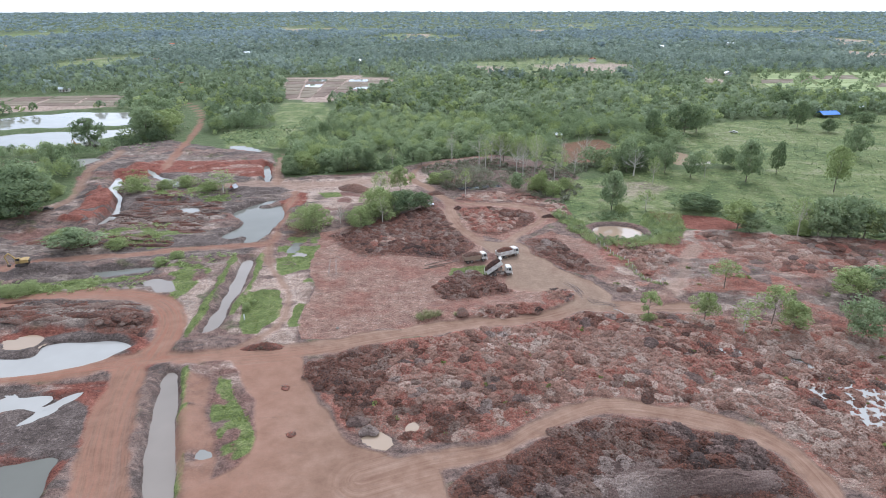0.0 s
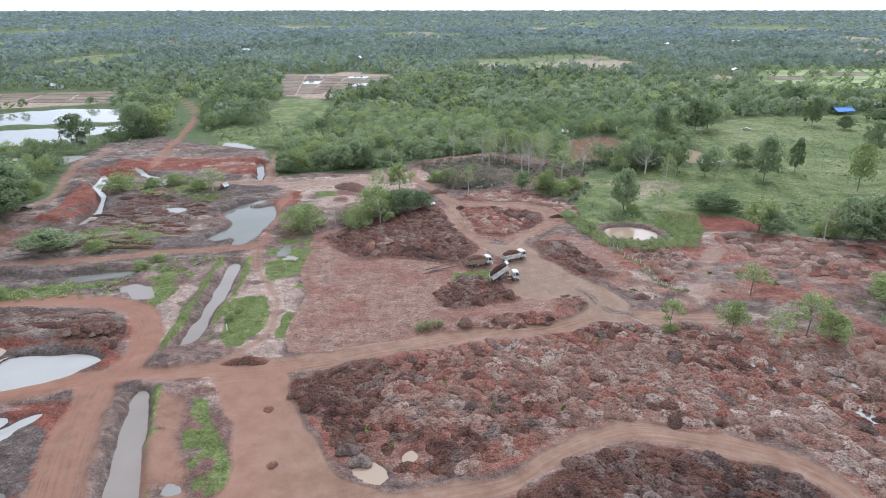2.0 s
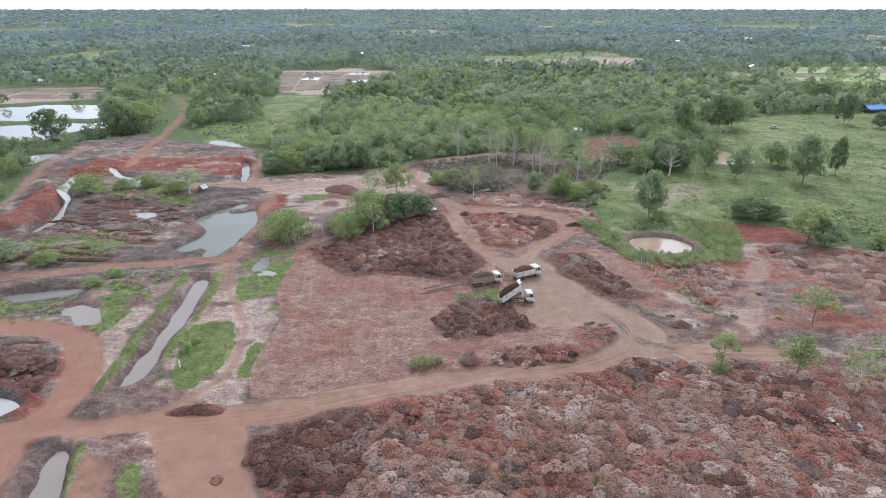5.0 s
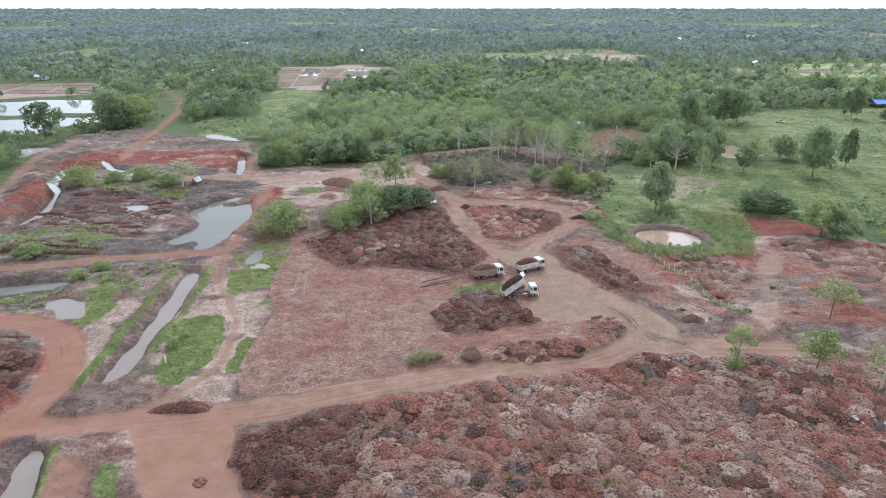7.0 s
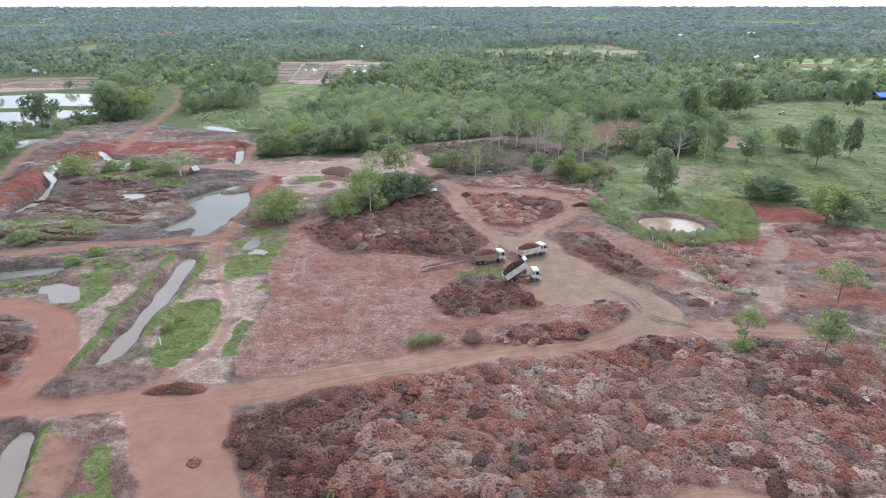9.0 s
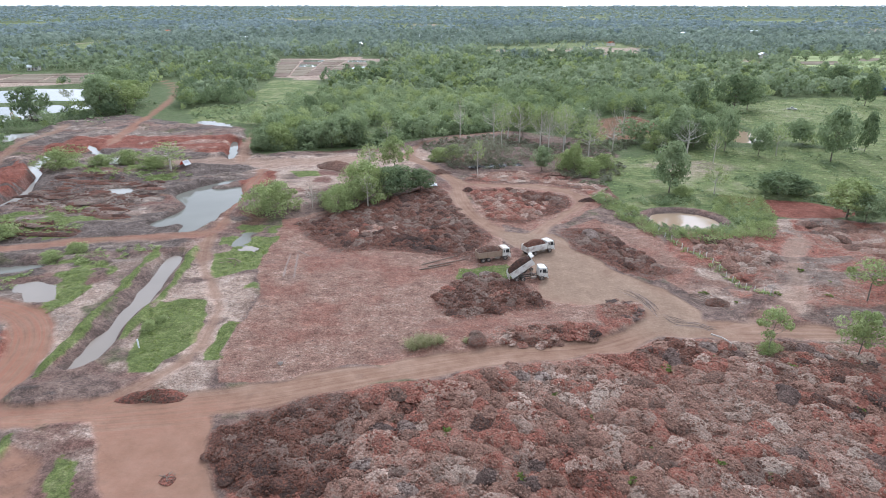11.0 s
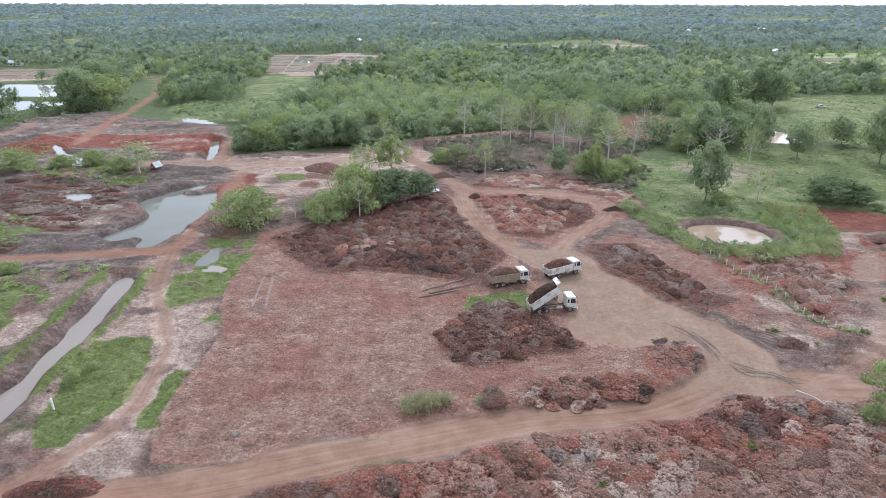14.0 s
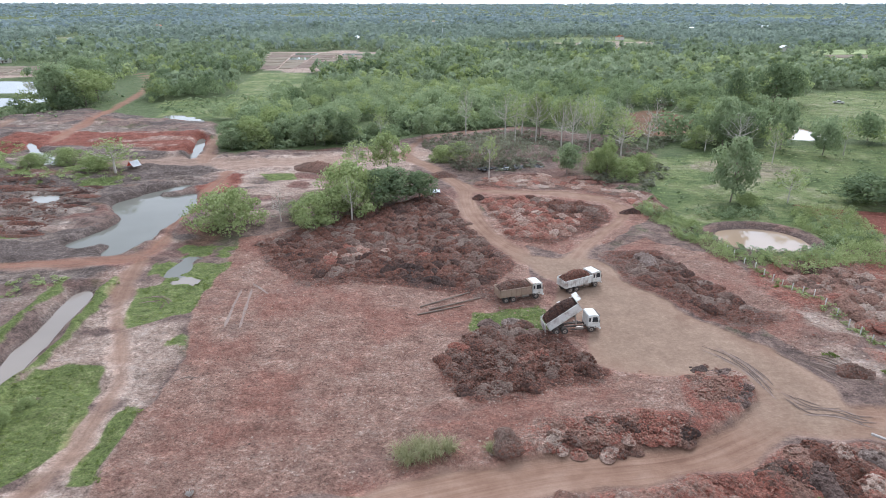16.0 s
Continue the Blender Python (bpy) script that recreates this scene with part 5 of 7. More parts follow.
MEADOW_TREES = [
    ("bare", 93.9, 270, 13.5, 19), ("broad", 92.7, 278, 17, 16), ("dark", 101, 282, 12, 14), ("sparse", 98.8, 256.1, 13, 7), ("broad", 111, 275.3, 16, 12),
    ("broad", 120.7, 267.3, 11, 10), ("broad", 143.9, 258.8, 20, 17), ("dark", 165.6, 273.2, 16, 9), ("light", 175.2, 241.8, 21, 16), ("dark", 241.2, 391.9, 18, 14),
    ("dark", 254, 378, 9, 13), ("broad", 225.2, 306.5, 18, 15), ("dark", 293.4, 404.1, 9, 19), ("dark", 130.1, 355.3, 18, 14), ("dark", 157.2, 373, 20, 24),
    ("broad", 168, 380, 18, 18), ("dark", 266.8, 463, 16, 22), ("sparse", 128, 268, 12, 8), ("broad", 150, 290, 9, 9),
]
CENTRE_TREES = [
    ("bare", 37.3, 277, 17, 10), ("bare", 39.6, 270, 18, 11), ("sparse", 45.5, 270.3, 17, 9), ("sparse", 53.6, 262, 13, 12), ("bare", 5.2, 300, 18, 8),
    ("sparse", 10.3, 240.2, 12, 6), ("bare", 19.6, 294, 17, 12), ("sparse", 26, 298, 16, 11), ("light", 33, 300, 16, 12), ("dry", 4.8, 247.8, 8, 10), ("dry", 13.5, 251.2, 10, 12),
    ("dry", 1.5, 254.5, 7, 8), ("dry", 21, 252, 8, 10), ("broad", 33.1, 243, 9, 8), ("bush", 42.9, 245, 7, 10), ("bush", 48.7, 238.9, 6, 11), ("light", 44, 241, 10, 6), ("broad", -11, 292, 9, 9),
]
CENTRE_MORE = [
    ("bare", 30, 288, 17, 11), ("bare", 48, 282, 16, 12), ("sparse", 58, 280, 14, 10), ("bare", 66, 275, 13, 10), ("sparse", 22, 282, 15, 9), ("bare", 62, 290, 15, 11), ("light", 2, 253, 7, 8), ("dry", 10, 256, 9, 12), ("dry", 18, 258, 9, 11),
    ("bush", -3, 258, 5, 8), ("light", 40, 292, 15, 11), ("sparse", 50, 294, 16, 11), ("broad", 60, 305, 12, 12), ("dry", 30, 262, 6, 10), ("bush", 56, 248, 5, 9), ("bare", 78, 305, 14, 11),
]
CLUMP_TREES = [
    ("bush", -49.1, 195.5, 8.5, 14), ("bush", -31, 199, 7, 12), ("light", -27, 202, 8, 9), ("bush", -24.5, 209, 11, 15), ("dark", -14.4, 217, 8.5, 13), ("dark", -8.5, 218, 7, 9),
    ("light", -18.8, 240, 12.7, 10), ("bare", -38.8, 200, 7.5, 5), ("sparse", -23, 201, 10, 7), ("sparse", -27, 238, 11, 10), ("dry", -37, 203, 4, 8), ("dark", -19, 212, 9, 11),
]
WEST_TREES = [
    ("dark", -163, 206, 15, 22), ("dark", -170, 216, 18, 22), ("broad", -176, 226, 17, 20), ("dark", -185, 236, 16, 20), ("broad", -178, 206, 14, 20), ("sparse", -97.7, 241.3, 10, 13),
    ("bush", -104, 244, 4, 10), ("bush", -118.7, 253, 5, 10), ("bush", -127, 250, 4, 9), ("broad", -125, 174, 7, 16), ("bush", -135.9, 239.1, 6, 12), ("dark", -209.8, 338, 17, 16), ("broad", -183.5, 356, 20, 20),
    ("light", -174.9, 362.8, 17, 20), ("broad", -190, 372, 18, 20), ("light", -181, 385, 15, 18), ("broad", -211.2, 423.9, 18, 24), ("bush", -112, 176, 3, 9), ("bush", -91, 162, 2.5, 6), ("bush", -53.7, 130.5, 1.5, 3), ("bush", -52.7, 133.6, 1.2, 2.6), ("bush", -124.3, 138.5, 3, 8), ("bush", -121, 142, 2.5, 7), ("bush", -88, 167, 2.4, 6),
]
for rows, group in ((EAST_SITE, "trees beside the tipped soil"), (MEADOW_TREES, "trees of the pasture"), (CENTRE_TREES, "thin trees above the loop track"), (CENTRE_MORE, "thin trees above the loop track"), (CLUMP_TREES, "trees of the thicket"), (WEST_TREES, "trees round the west ponds")):
    for n_, (kind, x, y, h, w) in enumerate(rows):
        plant(kind, x, y, h, w * (0.82 if rows is MEADOW_TREES else 1), n_, group)


# ---- low growth ----
def scrub(name, label, polys, gap, tall, wide, material, cards=18, thin=0.0, leaf=0.42, mask=None):
    rows = []
    for p in polys:
        for x, y in scatter(p, gap, edge_gap=0):
            if rng.rand() < thin or (mask is not None and mask[np.searchsorted(GY, y) - 1, np.searchsorted(GX, x) - 1] < 0.55):
                continue
            k = rng.uniform(0.5, 1.3)
            rows.append((x, y, 0, tall * k, wide * k * rng.uniform(0.8, 1.2), rng.rand()))
    rows = np.array(rows)
    rows[:, 2] = height(rows[:, 0], rows[:, 1]) - 0.32 * rows[:, 3]
    return woods(name, rows, label, cards, leaf, material)


scrub("scrub", "tangled green creepers over the pond bank", [[(47, 212), (54, 200), (54, 188), (57, 180), (53, 178), (48, 190), (43, 212)], [(57, 182), (66, 181), (76, 184), (80, 192), (90, 192), (82, 178), (66, 174), (57, 177)], [(75, 198), (82, 212), (94, 209), (90, 192), (80, 190)]], 1.3, 2.3, 2.2, M_LEAF_LIGHT, 117, 0.1, 0.1)
scrub("scrub", "darker rank growth spilling down the pond bank", [[(55, 185.6), (62, 184.6), (69, 184), (75, 187), (79, 184), (68, 177), (57, 179)], [(77, 196), (80, 206), (90, 205), (88, 190), (79, 188)], [(46, 212), (52, 202), (54, 188), (50, 190), (44, 208)], [(55, 206), (64, 212), (76, 210), (74, 204), (60, 203)]], 1.7, 2.0, 2.2, M_LEAF, 99, 0.25, 0.13)
scrub("scrub", "low green scrub on the dug ground", [[(-128, 246), (-100, 248), (-88, 236), (-92, 228), (-128, 236)], [(-124, 184), (-104, 190), (-92, 182), (-110, 176)], [(-140, 188), (-124, 196), (-116, 186), (-138, 178)], GREEN_BAND, [(-128, 262), (-100, 262), (-96, 254), (-126, 252)], [(-160, 276), (-148, 282), (-140, 260), (-150, 252)], [(-120, 200), (-108, 206), (-98, 196), (-112, 190)], [(-85, 150), (-75, 160), (-68, 168), (-74, 172), (-90, 166)]], 2.1, 1.1, 2.1, M_LEAF_LIGHT, 81, 0.45, 0.14)
scrub("scrub", "bushes along the edge of the woodland", [[(-78, 272), (-27, 284), (-14, 300), (-20, 306), (-78, 290)], [(-14, 300), (8, 306), (30, 318), (30, 326), (-14, 312)], [(-88, 318), (-78, 272), (-72, 290), (-78, 330)]], 2.6, 3.6, 4.0, M_LEAF, 108, leaf=0.2)
scrub("scrub", "small bushes dotted over the pasture", MEADOWS[:2], 6, 0.8, 1.5, M_LEAF, 27, 0.3, 0.3)
scrub("grass", "tussocks of rough pasture grass", MEADOWS[:2], 4.6, 0.45, 2.0, M_LEAF_LIGHT, 9, 0.45, 0.3)
scrub("scrub", "low bushes on the rough ground beside the far track", [MEADOWS[3], [(-212, 322), (-166, 326), (-172, 400), (-204, 400)]], 4.2, 1.5, 2.6, M_LEAF, 27, 0.45, 0.3)
scrub("scrub", "rank weeds at the foot of the thin trees", [[(38, 236), (60, 258), (66, 250), (52, 224), (46, 222)], [(-2, 256), (26, 262), (28, 248), (0, 244)], [(60, 262), (90, 300), (64, 296), (30, 280), (40, 262)], [(-8, 264), (20, 272), (42, 282), (30, 306), (0, 298), (-11, 284)], [(48, 236), (40, 250), (56, 262), (62, 250)]], 2.2, 1.5, 2.4, M_LEAF_DRY, 54, 0.25, 0.24)
scrub("grass", "patches of bright green grass by the canal and tracks", GRASSES + WEST_GREENS + [STRIP, [(-69.5, 170), (-68, 170), (-64.5, 130), (-63.5, 114), (-65.5, 114), (-67, 148)], [(-61, 170), (-59.5, 170), (-56.5, 140), (-57.5, 128)], GREEN_BAND], 0.8, 0.16, 1.0, M_GRASS, 18, 0.62, 0.26, grass)
scrub("scrub", "rank green growth along the pasture edge", [[(118.8, 213.2), (139.7, 190.4), (154.3, 179.3), (168.2, 197.4), (155.4, 217.2), (133.1, 226.2)], [(108, 214), (118, 213), (130, 196), (112, 196)]], 2.4, 1.2, 2.6, M_LEAF, 45, 0.35, 0.26)
scrub("weeds", "weeds grown up along the wire fence", [[(53, 187), (55.4, 187), (58.2, 169), (61.8, 155.6), (65, 143), (63, 143), (59.8, 155.5), (56.2, 168.9)]], 1.0, 0.75, 1.6, M_LEAF_LIGHT, 45, 0.35, 0.2)
scrub("weeds", "tufts of weeds growing between the soil heaps", [HEAPS["main"][0], CHURN], 9, 0.8, 1.8, M_GRASS, 54, 0.55, 0.25)


# ---- vehicles ----
def bx(x0, x1, y0, y1, z0, z1, bevel=0.04, bm=None):
    bm = bm or bmesh.new()
    made = bmesh.ops.create_cube(bm, size=1, matrix=Matrix.LocRotScale(((x0 + x1) / 2, (y0 + y1) / 2, (z0 + z1) / 2), None, (x1 - x0, y1 - y0, z1 - z0)))
    if bevel:
        es = {e for v in made["verts"] for e in v.link_edges}
        bmesh.ops.bevel(bm, geom=list(es), offset=bevel, segments=2, affect="EDGES")
    return bm


def tube(p, q, r, r2=None, seg=12, bm=None):
    bm = bm or bmesh.new()
    p, q = Vector(p), Vector(q)
    m = Matrix.Translation((p + q) / 2) @ (q - p).to_track_quat("Z", "Y").to_matrix().to_4x4()
    bmesh.ops.create_cone(bm, cap_ends=True, segments=seg, radius1=r, radius2=r if r2 is None else r2, depth=(q - p).length, matrix=m)
    return bm


def prism(profile, y0, y1, bevel=0.05):
    """An outline in x, z drawn out across y."""
    bm = bmesh.new()
    a = [bm.verts.new((x, y0, z)) for x, z in profile]
    b = [bm.verts.new((x, y1, z)) for x, z in profile]
    bm.faces.new(a)
    bm.faces.new(b[::-1])
    for k in range(len(a)):
        bm.faces.new((a[k - 1], a[k], b[k], b[k - 1]))
    bmesh.ops.recalc_face_normals(bm, faces=bm.faces)
    if bevel:
        bmesh.ops.bevel(bm, geom=bm.edges[:], offset=bevel, segments=2, affect="EDGES")
    return bm


M_WHITE = plain("white_paint_dusty", (0.64, 0.62, 0.58), 0.5, wear=1.0, scale=1.3, dirt=(0.36, 0.27, 0.21))
M_BODY_TAN = plain("muddy_steel", (0.34, 0.245, 0.18), 0.7, wear=0.7, scale=1.5, dirt=(0.25, 0.15, 0.10))
M_BODY_WHITE = plain("worn_white_steel", (0.66, 0.63, 0.585), 0.6, wear=1.0, scale=0.8, dirt=(0.24, 0.155, 0.115))
M_FRAME = plain("chassis_steel", (0.085, 0.07, 0.06), 0.7, 0.2, wear=0.7)
M_TYRE = plain("rubber", (0.05, 0.045, 0.042), 0.85, wear=0.6)
M_RIM = plain("rim_steel", (0.35, 0.30, 0.26), 0.6, 0.4, wear=0.6)
M_GLASS = plain("dark_glass", (0.03, 0.035, 0.04), 0.08, wear=0.1)
M_RED = plain("red_paint", (0.55, 0.09, 0.05), 0.45, wear=0.4)
M_YELLOW = plain("yellow_paint", (0.42, 0.28, 0.10), 0.7, wear=1.0, scale=1.2)
M_BLUE = plain("blue_roof_sheet", (0.06, 0.20, 0.62), 0.45, wear=0.15, scale=0.5)
M_LAMP = plain("lamp_glass", (0.75, 0.72, 0.62), 0.15, wear=0.2)
M_SILVER = plain("grey_roof_sheet", (0.62, 0.64, 0.66), 0.4, 0.2, wear=0.3, scale=0.4)
M_TILE = plain("orange_roof_tiles", (0.45, 0.17, 0.09), 0.8, wear=0.4, scale=0.6)
M_WALL = plain("plaster_wall", (0.6, 0.57, 0.52), 0.9, wear=0.4, scale=0.4)
M_WOOD = plain("weathered_wood", (0.19, 0.145, 0.115), 0.9, wear=0.5)
M_PALE_WOOD = plain("bleached_wood", (0.44, 0.40, 0.36), 0.85, wear=0.6, scale=3.0)
M_SHEET = plain("white_plastic_sheet", (0.8, 0.82, 0.84), 0.35, wear=0.2)
M_BLACK = plain("black_plastic_sheet", (0.03, 0.032, 0.035), 0.3, wear=0.3)


def wheel(parent, x, y, r=0.52, w=0.34):
    t = part("wheel", tube((x, y - w / 2, r), (x, y + w / 2, r), r, seg=20), M_TYRE, parent)
    s = 1 if y > 0 else -1
    bmd = tube((x, y + s * (w * 0.5 - 0.03), r), (x, y + s * (w * 0.5 + 0.03), r), r * 0.56, r * 0.5, 14)
    part("hub", tube((x, y + s * (w * 0.5 + 0.01), r), (x, y + s * (w * 0.5 + 0.09), r), r * 0.2, r * 0.16, 10), M_FRAME, t)
    part("rim", bmd, M_RIM, t, "dusty steel rim")
    return t


def soil_load(name, x0, x1, y0, y1, z, rise, parent, material, seed):
    n, m = 22, 10
    bm = bmesh.new()
    vs = []
    for i in range(n + 1):
        for j in range(m + 1):
            u, v = i / n, j / m
            top = rise * math.sin(math.pi * min(1, max(0, u))) ** 0.5 * math.sin(math.pi * v) ** 0.5
            q = noise.fractal(Vector((u * 9 + seed, v * 5, 0)), 0.7, 2.1, 5) * 0.16
            vs.append(bm.verts.new((x0 + (x1 - x0) * u, y0 + (y1 - y0) * v, z + top + q)))
    for i in range(n):
        for j in range(m):
            a = i * (m + 1) + j
            bm.faces.new((vs[a], vs[a + m + 1], vs[a + m + 2], vs[a + 1]))
    return part(name, bm, material, parent, "dark soil load")


def dump_truck(label, at, heading, tilt, body_mat, load):
    """A ten-wheel tipper, front along +x, its body hinged at the rear."""
    root = new("dump_truck")
    cab = part("cab", prism([(1.95, 0.75), (1.95, 2.8), (2.15, 2.9), (3.25, 2.88), (3.62, 2.72), (3.86, 1.75), (3.9, 0.75)], -1.18, 1.18, 0.07), M_WHITE, root)
    bm = bmesh.new()
    for (xa, za), (xb, zb) in (((3.635, 2.62), (3.862, 1.8)),):
        q = [bm.verts.new(v) for v in ((xa + 0.03, -1.02, za), (xa + 0.03, 1.02, za), (xb + 0.03, 1.06, zb), (xb + 0.03, -1.06, zb))]
        bm.faces.new(q)
    bmesh.ops.solidify(bm, geom=bm.faces[:], thickness=0.02)
    part("windscreen", bm, M_GLASS, cab, "dark windscreen")
    for s in (-1, 1):
        door = part("door", bx(2.42, 3.62, s * 1.185 - 0.012, s * 1.185 + 0.012, 0.95, 2.72, 0), M_WHITE, cab)
        part("window", prism([(2.62, 1.78), (2.62, 2.58), (3.34, 2.58), (3.55, 1.78)], s * 1.20 - 0.012, s * 1.20 + 0.012, 0), M_GLASS, cab, "dark side window")
        part("quarter_window", bx(2.08, 2.36, s * 1.185 - 0.012, s * 1.185 + 0.012, 1.85, 2.5, 0), M_GLASS, cab, "small dark rear side window")
        part("mirror", bx(3.62, 3.72, s * 1.42 - 0.09, s * 1.42 + 0.09, 1.75, 2.25, 0.03), M_FRAME, cab)
        part("headlight", bx(3.88, 3.95, s * 0.86 - 0.17, s * 0.86 + 0.17, 0.82, 1.02, 0.02), M_LAMP, cab, "clear headlight")
        part("mudguard", prism([(1.95, 0.6), (1.95, 1.05), (3.25, 1.12), (3.25, 0.95), (3.05, 1.0), (2.2, 0.98), (2.05, 0.6)], s * 1.0 - 0.2, s * 1.0 + 0.2, 0.02), M_FRAME, root)
        part("chassis_rail", bx(-3.7, 3.6, s * 0.42 - 0.06, s * 0.42 + 0.06, 0.75, 1.02, 0.01), M_FRAME, root)
        part("side_guard", bx(-0.6, 1.7, s * 1.1 - 0.03, s * 1.1 + 0.03, 0.62, 0.74, 0.01), M_FRAME, root)
    part("grille", bx(3.87, 3.93, -0.66, 0.66, 1.12, 1.52, 0.02), M_FRAME, cab, "dark grille")
    part("bumper", bx(3.78, 4.05, -1.2, 1.2, 0.48, 0.78, 0.05), M_WHITE, root)
    part("cab_visor", bx(3.55, 3.8, -1.1, 1.1, 2.66, 2.74, 0.02), M_FRAME, cab)
    part("fuel_tank", bx(0.2, 1.4, -1.12, -0.62, 0.5, 1.0, 0.1), M_RIM, root)
    part("battery_box", bx(0.4, 1.2, 0.62, 1.1, 0.55, 1.0, 0.05), M_FRAME, root)
    for x in (2.6, -1.55, -2.85):
        part("axle", tube((x, -1.0, 0.52), (x, 1.0, 0.52), 0.09), M_FRAME, root)
    for s in (-1, 1):
        wheel(root, 2.6, s * 1.04, 0.52, 0.3)
        for x in (-1.55, -2.85):
            wheel(root, x, s * 0.92, 0.52, 0.6)
    # the tipping body, built in place and swung about its hinge
    hinge = Matrix.Translation((-3.35, 0, 1.08)) @ Matrix.Rotation(-radians(tilt), 4, "Y") @ Matrix.Translation((3.35, 0, -1.08))
    bm = bx(-3.95, 1.75, -1.2, 1.2, 1.1, 1.24, 0.02)
    for s in (-1, 1):
        bx(-3.9, 1.75, s * 1.2 - 0.04, s * 1.2 + 0.04, 1.1, 2.42, 0.02, bm)
        for k in range(7):
            bx(-3.7 + k * 0.88, -3.58 + k * 0.88, s * 1.28 - 0.05, s * 1.28 + 0.05, 1.12, 2.4, 0.015, bm)
        bx(-3.92, 1.78, s * 1.26 - 0.07, s * 1.26 + 0.07, 2.38, 2.5, 0.02, bm)
    bx(1.68, 1.78, -1.24, 1.24, 1.1, 2.85, 0.02, bm)
    bx(1.7, 2.5, -1.2, 1.2, 2.78, 2.86, 0.02, bm)
    bx(-3.6, 1.6, -0.5, -0.34, 0.98, 1.12, 0.01, bm)
    bx(-3.6, 1.6, 0.34, 0.5, 0.98, 1.12, 0.01, bm)
    bm.transform(hinge)
    body = part("dump_body", bm, body_mat, root, "dirt-stained steel tipping body")
    bm = bx(-4.02, -3.95, -1.2, 1.2, 1.12, 2.4, 0.02)
    for k in range(4):
        bx(-4.1, -4.0, -0.98 + k * 0.62, -0.86 + k * 0.62, 1.15, 2.36, 0.01, bm)
    if tilt:
        bm.transform(Matrix.Translation((-3.98, 0, 2.4)) @ Matrix.Rotation(radians(tilt * 0.8), 4, "Y") @ Matrix.Translation((3.98, 0, -2.4)))
    bm.transform(hinge)
    part("tailgate", bm, body_mat, body)
    if load:
        ld = soil_load("soil_load", -3.85, 1.65, -1.14, 1.14, 2.3, 1.25 if load > 1 else 0.8, body, M_HEAP_DARK, at[0])
        ld.data.transform(hinge)
    if tilt:
        top = hinge @ Vector((0.9, 0, 1.1))
        part("tipping_ram", tube((0.6, 0, 0.9), top, 0.13, 0.08), M_RIM, root, "raised hydraulic ram")
    root.matrix_basis = pose(at[0], at[1], float(height(*at)) + 0.02, 0, 0, heading)
    return tagged(root, label, "truck", "tipper trucks in the yard")


def stand(front, rear):
    """Centre and heading of a truck from where its south front and rear wheels stand."""
    (ax, ay), (bx_, by) = front, rear
    h = math.atan2(ay - by, ax - bx_)
    mx, my = (ax + bx_) / 2, (ay + by) / 2
    return (mx + 0.125 * math.cos(h) - 1.15 * math.sin(h), my + 0.125 * math.sin(h) + 1.15 * math.cos(h)), math.degrees(h)


for front, rear, tilt, mat, load, label in (
    ((20.3, 152.2), (15.0, 151.4), 34, M_BODY_WHITE, 2, "white dump truck with its tipping body raised over the yard"),
    ((24.4, 167.8), (19.6, 165.2), 0, M_BODY_WHITE, 2, "white dump truck with a dusty body loaded with soil"),
    ((13.5, 163.1), (8.3, 161.3), 0, M_BODY_TAN, 2, "white-cabbed dump truck with a tan muddy body beside soil heaps"),
):
    at, head = stand(front, rear)
    dump_truck(label, at, head, tilt, mat, load)


# ---- smaller things of the site ----
def lump_mesh(seed, flat=0.7, div=2):
    bm = bmesh.new()
    bmesh.ops.create_icosphere(bm, subdivisions=div, radius=1)
    for v in bm.verts:
        k = 1 + 0.3 * noise.fractal(v.co * 1.6 + Vector((seed * 7, 0, 0)), 0.8, 2.0, 3)
        v.co = Vector((v.co.x * k, v.co.y * k, v.co.z * k * flat))
    return bm


def set_down(root, x, y, turn=0.0, lift=0.0):
    root.matrix_basis = pose(x, y, float(height(x, y)) + lift, 0, 0, turn)
    return root


def tractor(x, y, turn):
    """A farm tractor: bonnet, canopy, big rear wheels."""
    root = new("tractor")
    part("bonnet", prism([(0.2, 0.75), (0.2, 1.45), (1.75, 1.4), (1.9, 1.25), (1.9, 0.7)], -0.36, 0.36, 0.06), M_RED, root, "red bonnet")
    part("canopy", bx(-1.0, 0.7, -0.75, 0.75, 2.35, 2.45, 0.03), M_WHITE, root, "white canopy")
    for px in (-0.85, 0.5):
        for s in (-1, 1):
            part("post", tube((px, s * 0.62, 0.9), (px, s * 0.66, 2.36), 0.035, seg=8), M_FRAME, root)
    part("seat", bx(-0.75, -0.3, -0.25, 0.25, 1.05, 1.25, 0.04), M_FRAME, root)
    part("steering_wheel", tube((0.05, 0, 1.5), (0.1, 0, 1.53), 0.2, seg=14), M_FRAME, root)
    part("chassis", bx(-1.0, 1.7, -0.25, 0.25, 0.5, 0.85, 0.04), M_FRAME, root)
    for s in (-1, 1):
        part("mudguard", bx(-1.15, 0.0, s * 0.85 - 0.22, s * 0.85 + 0.22, 1.42, 1.5, 0.02), M_RED, root)
        wheel(root, -0.6, s * 0.9, 0.72, 0.42)
        wheel(root, 1.45, s * 0.72, 0.42, 0.24)
    return tagged(set_down(root, x, y, turn), "red tractor with a white canopy parked behind the tipped body", "tractor")


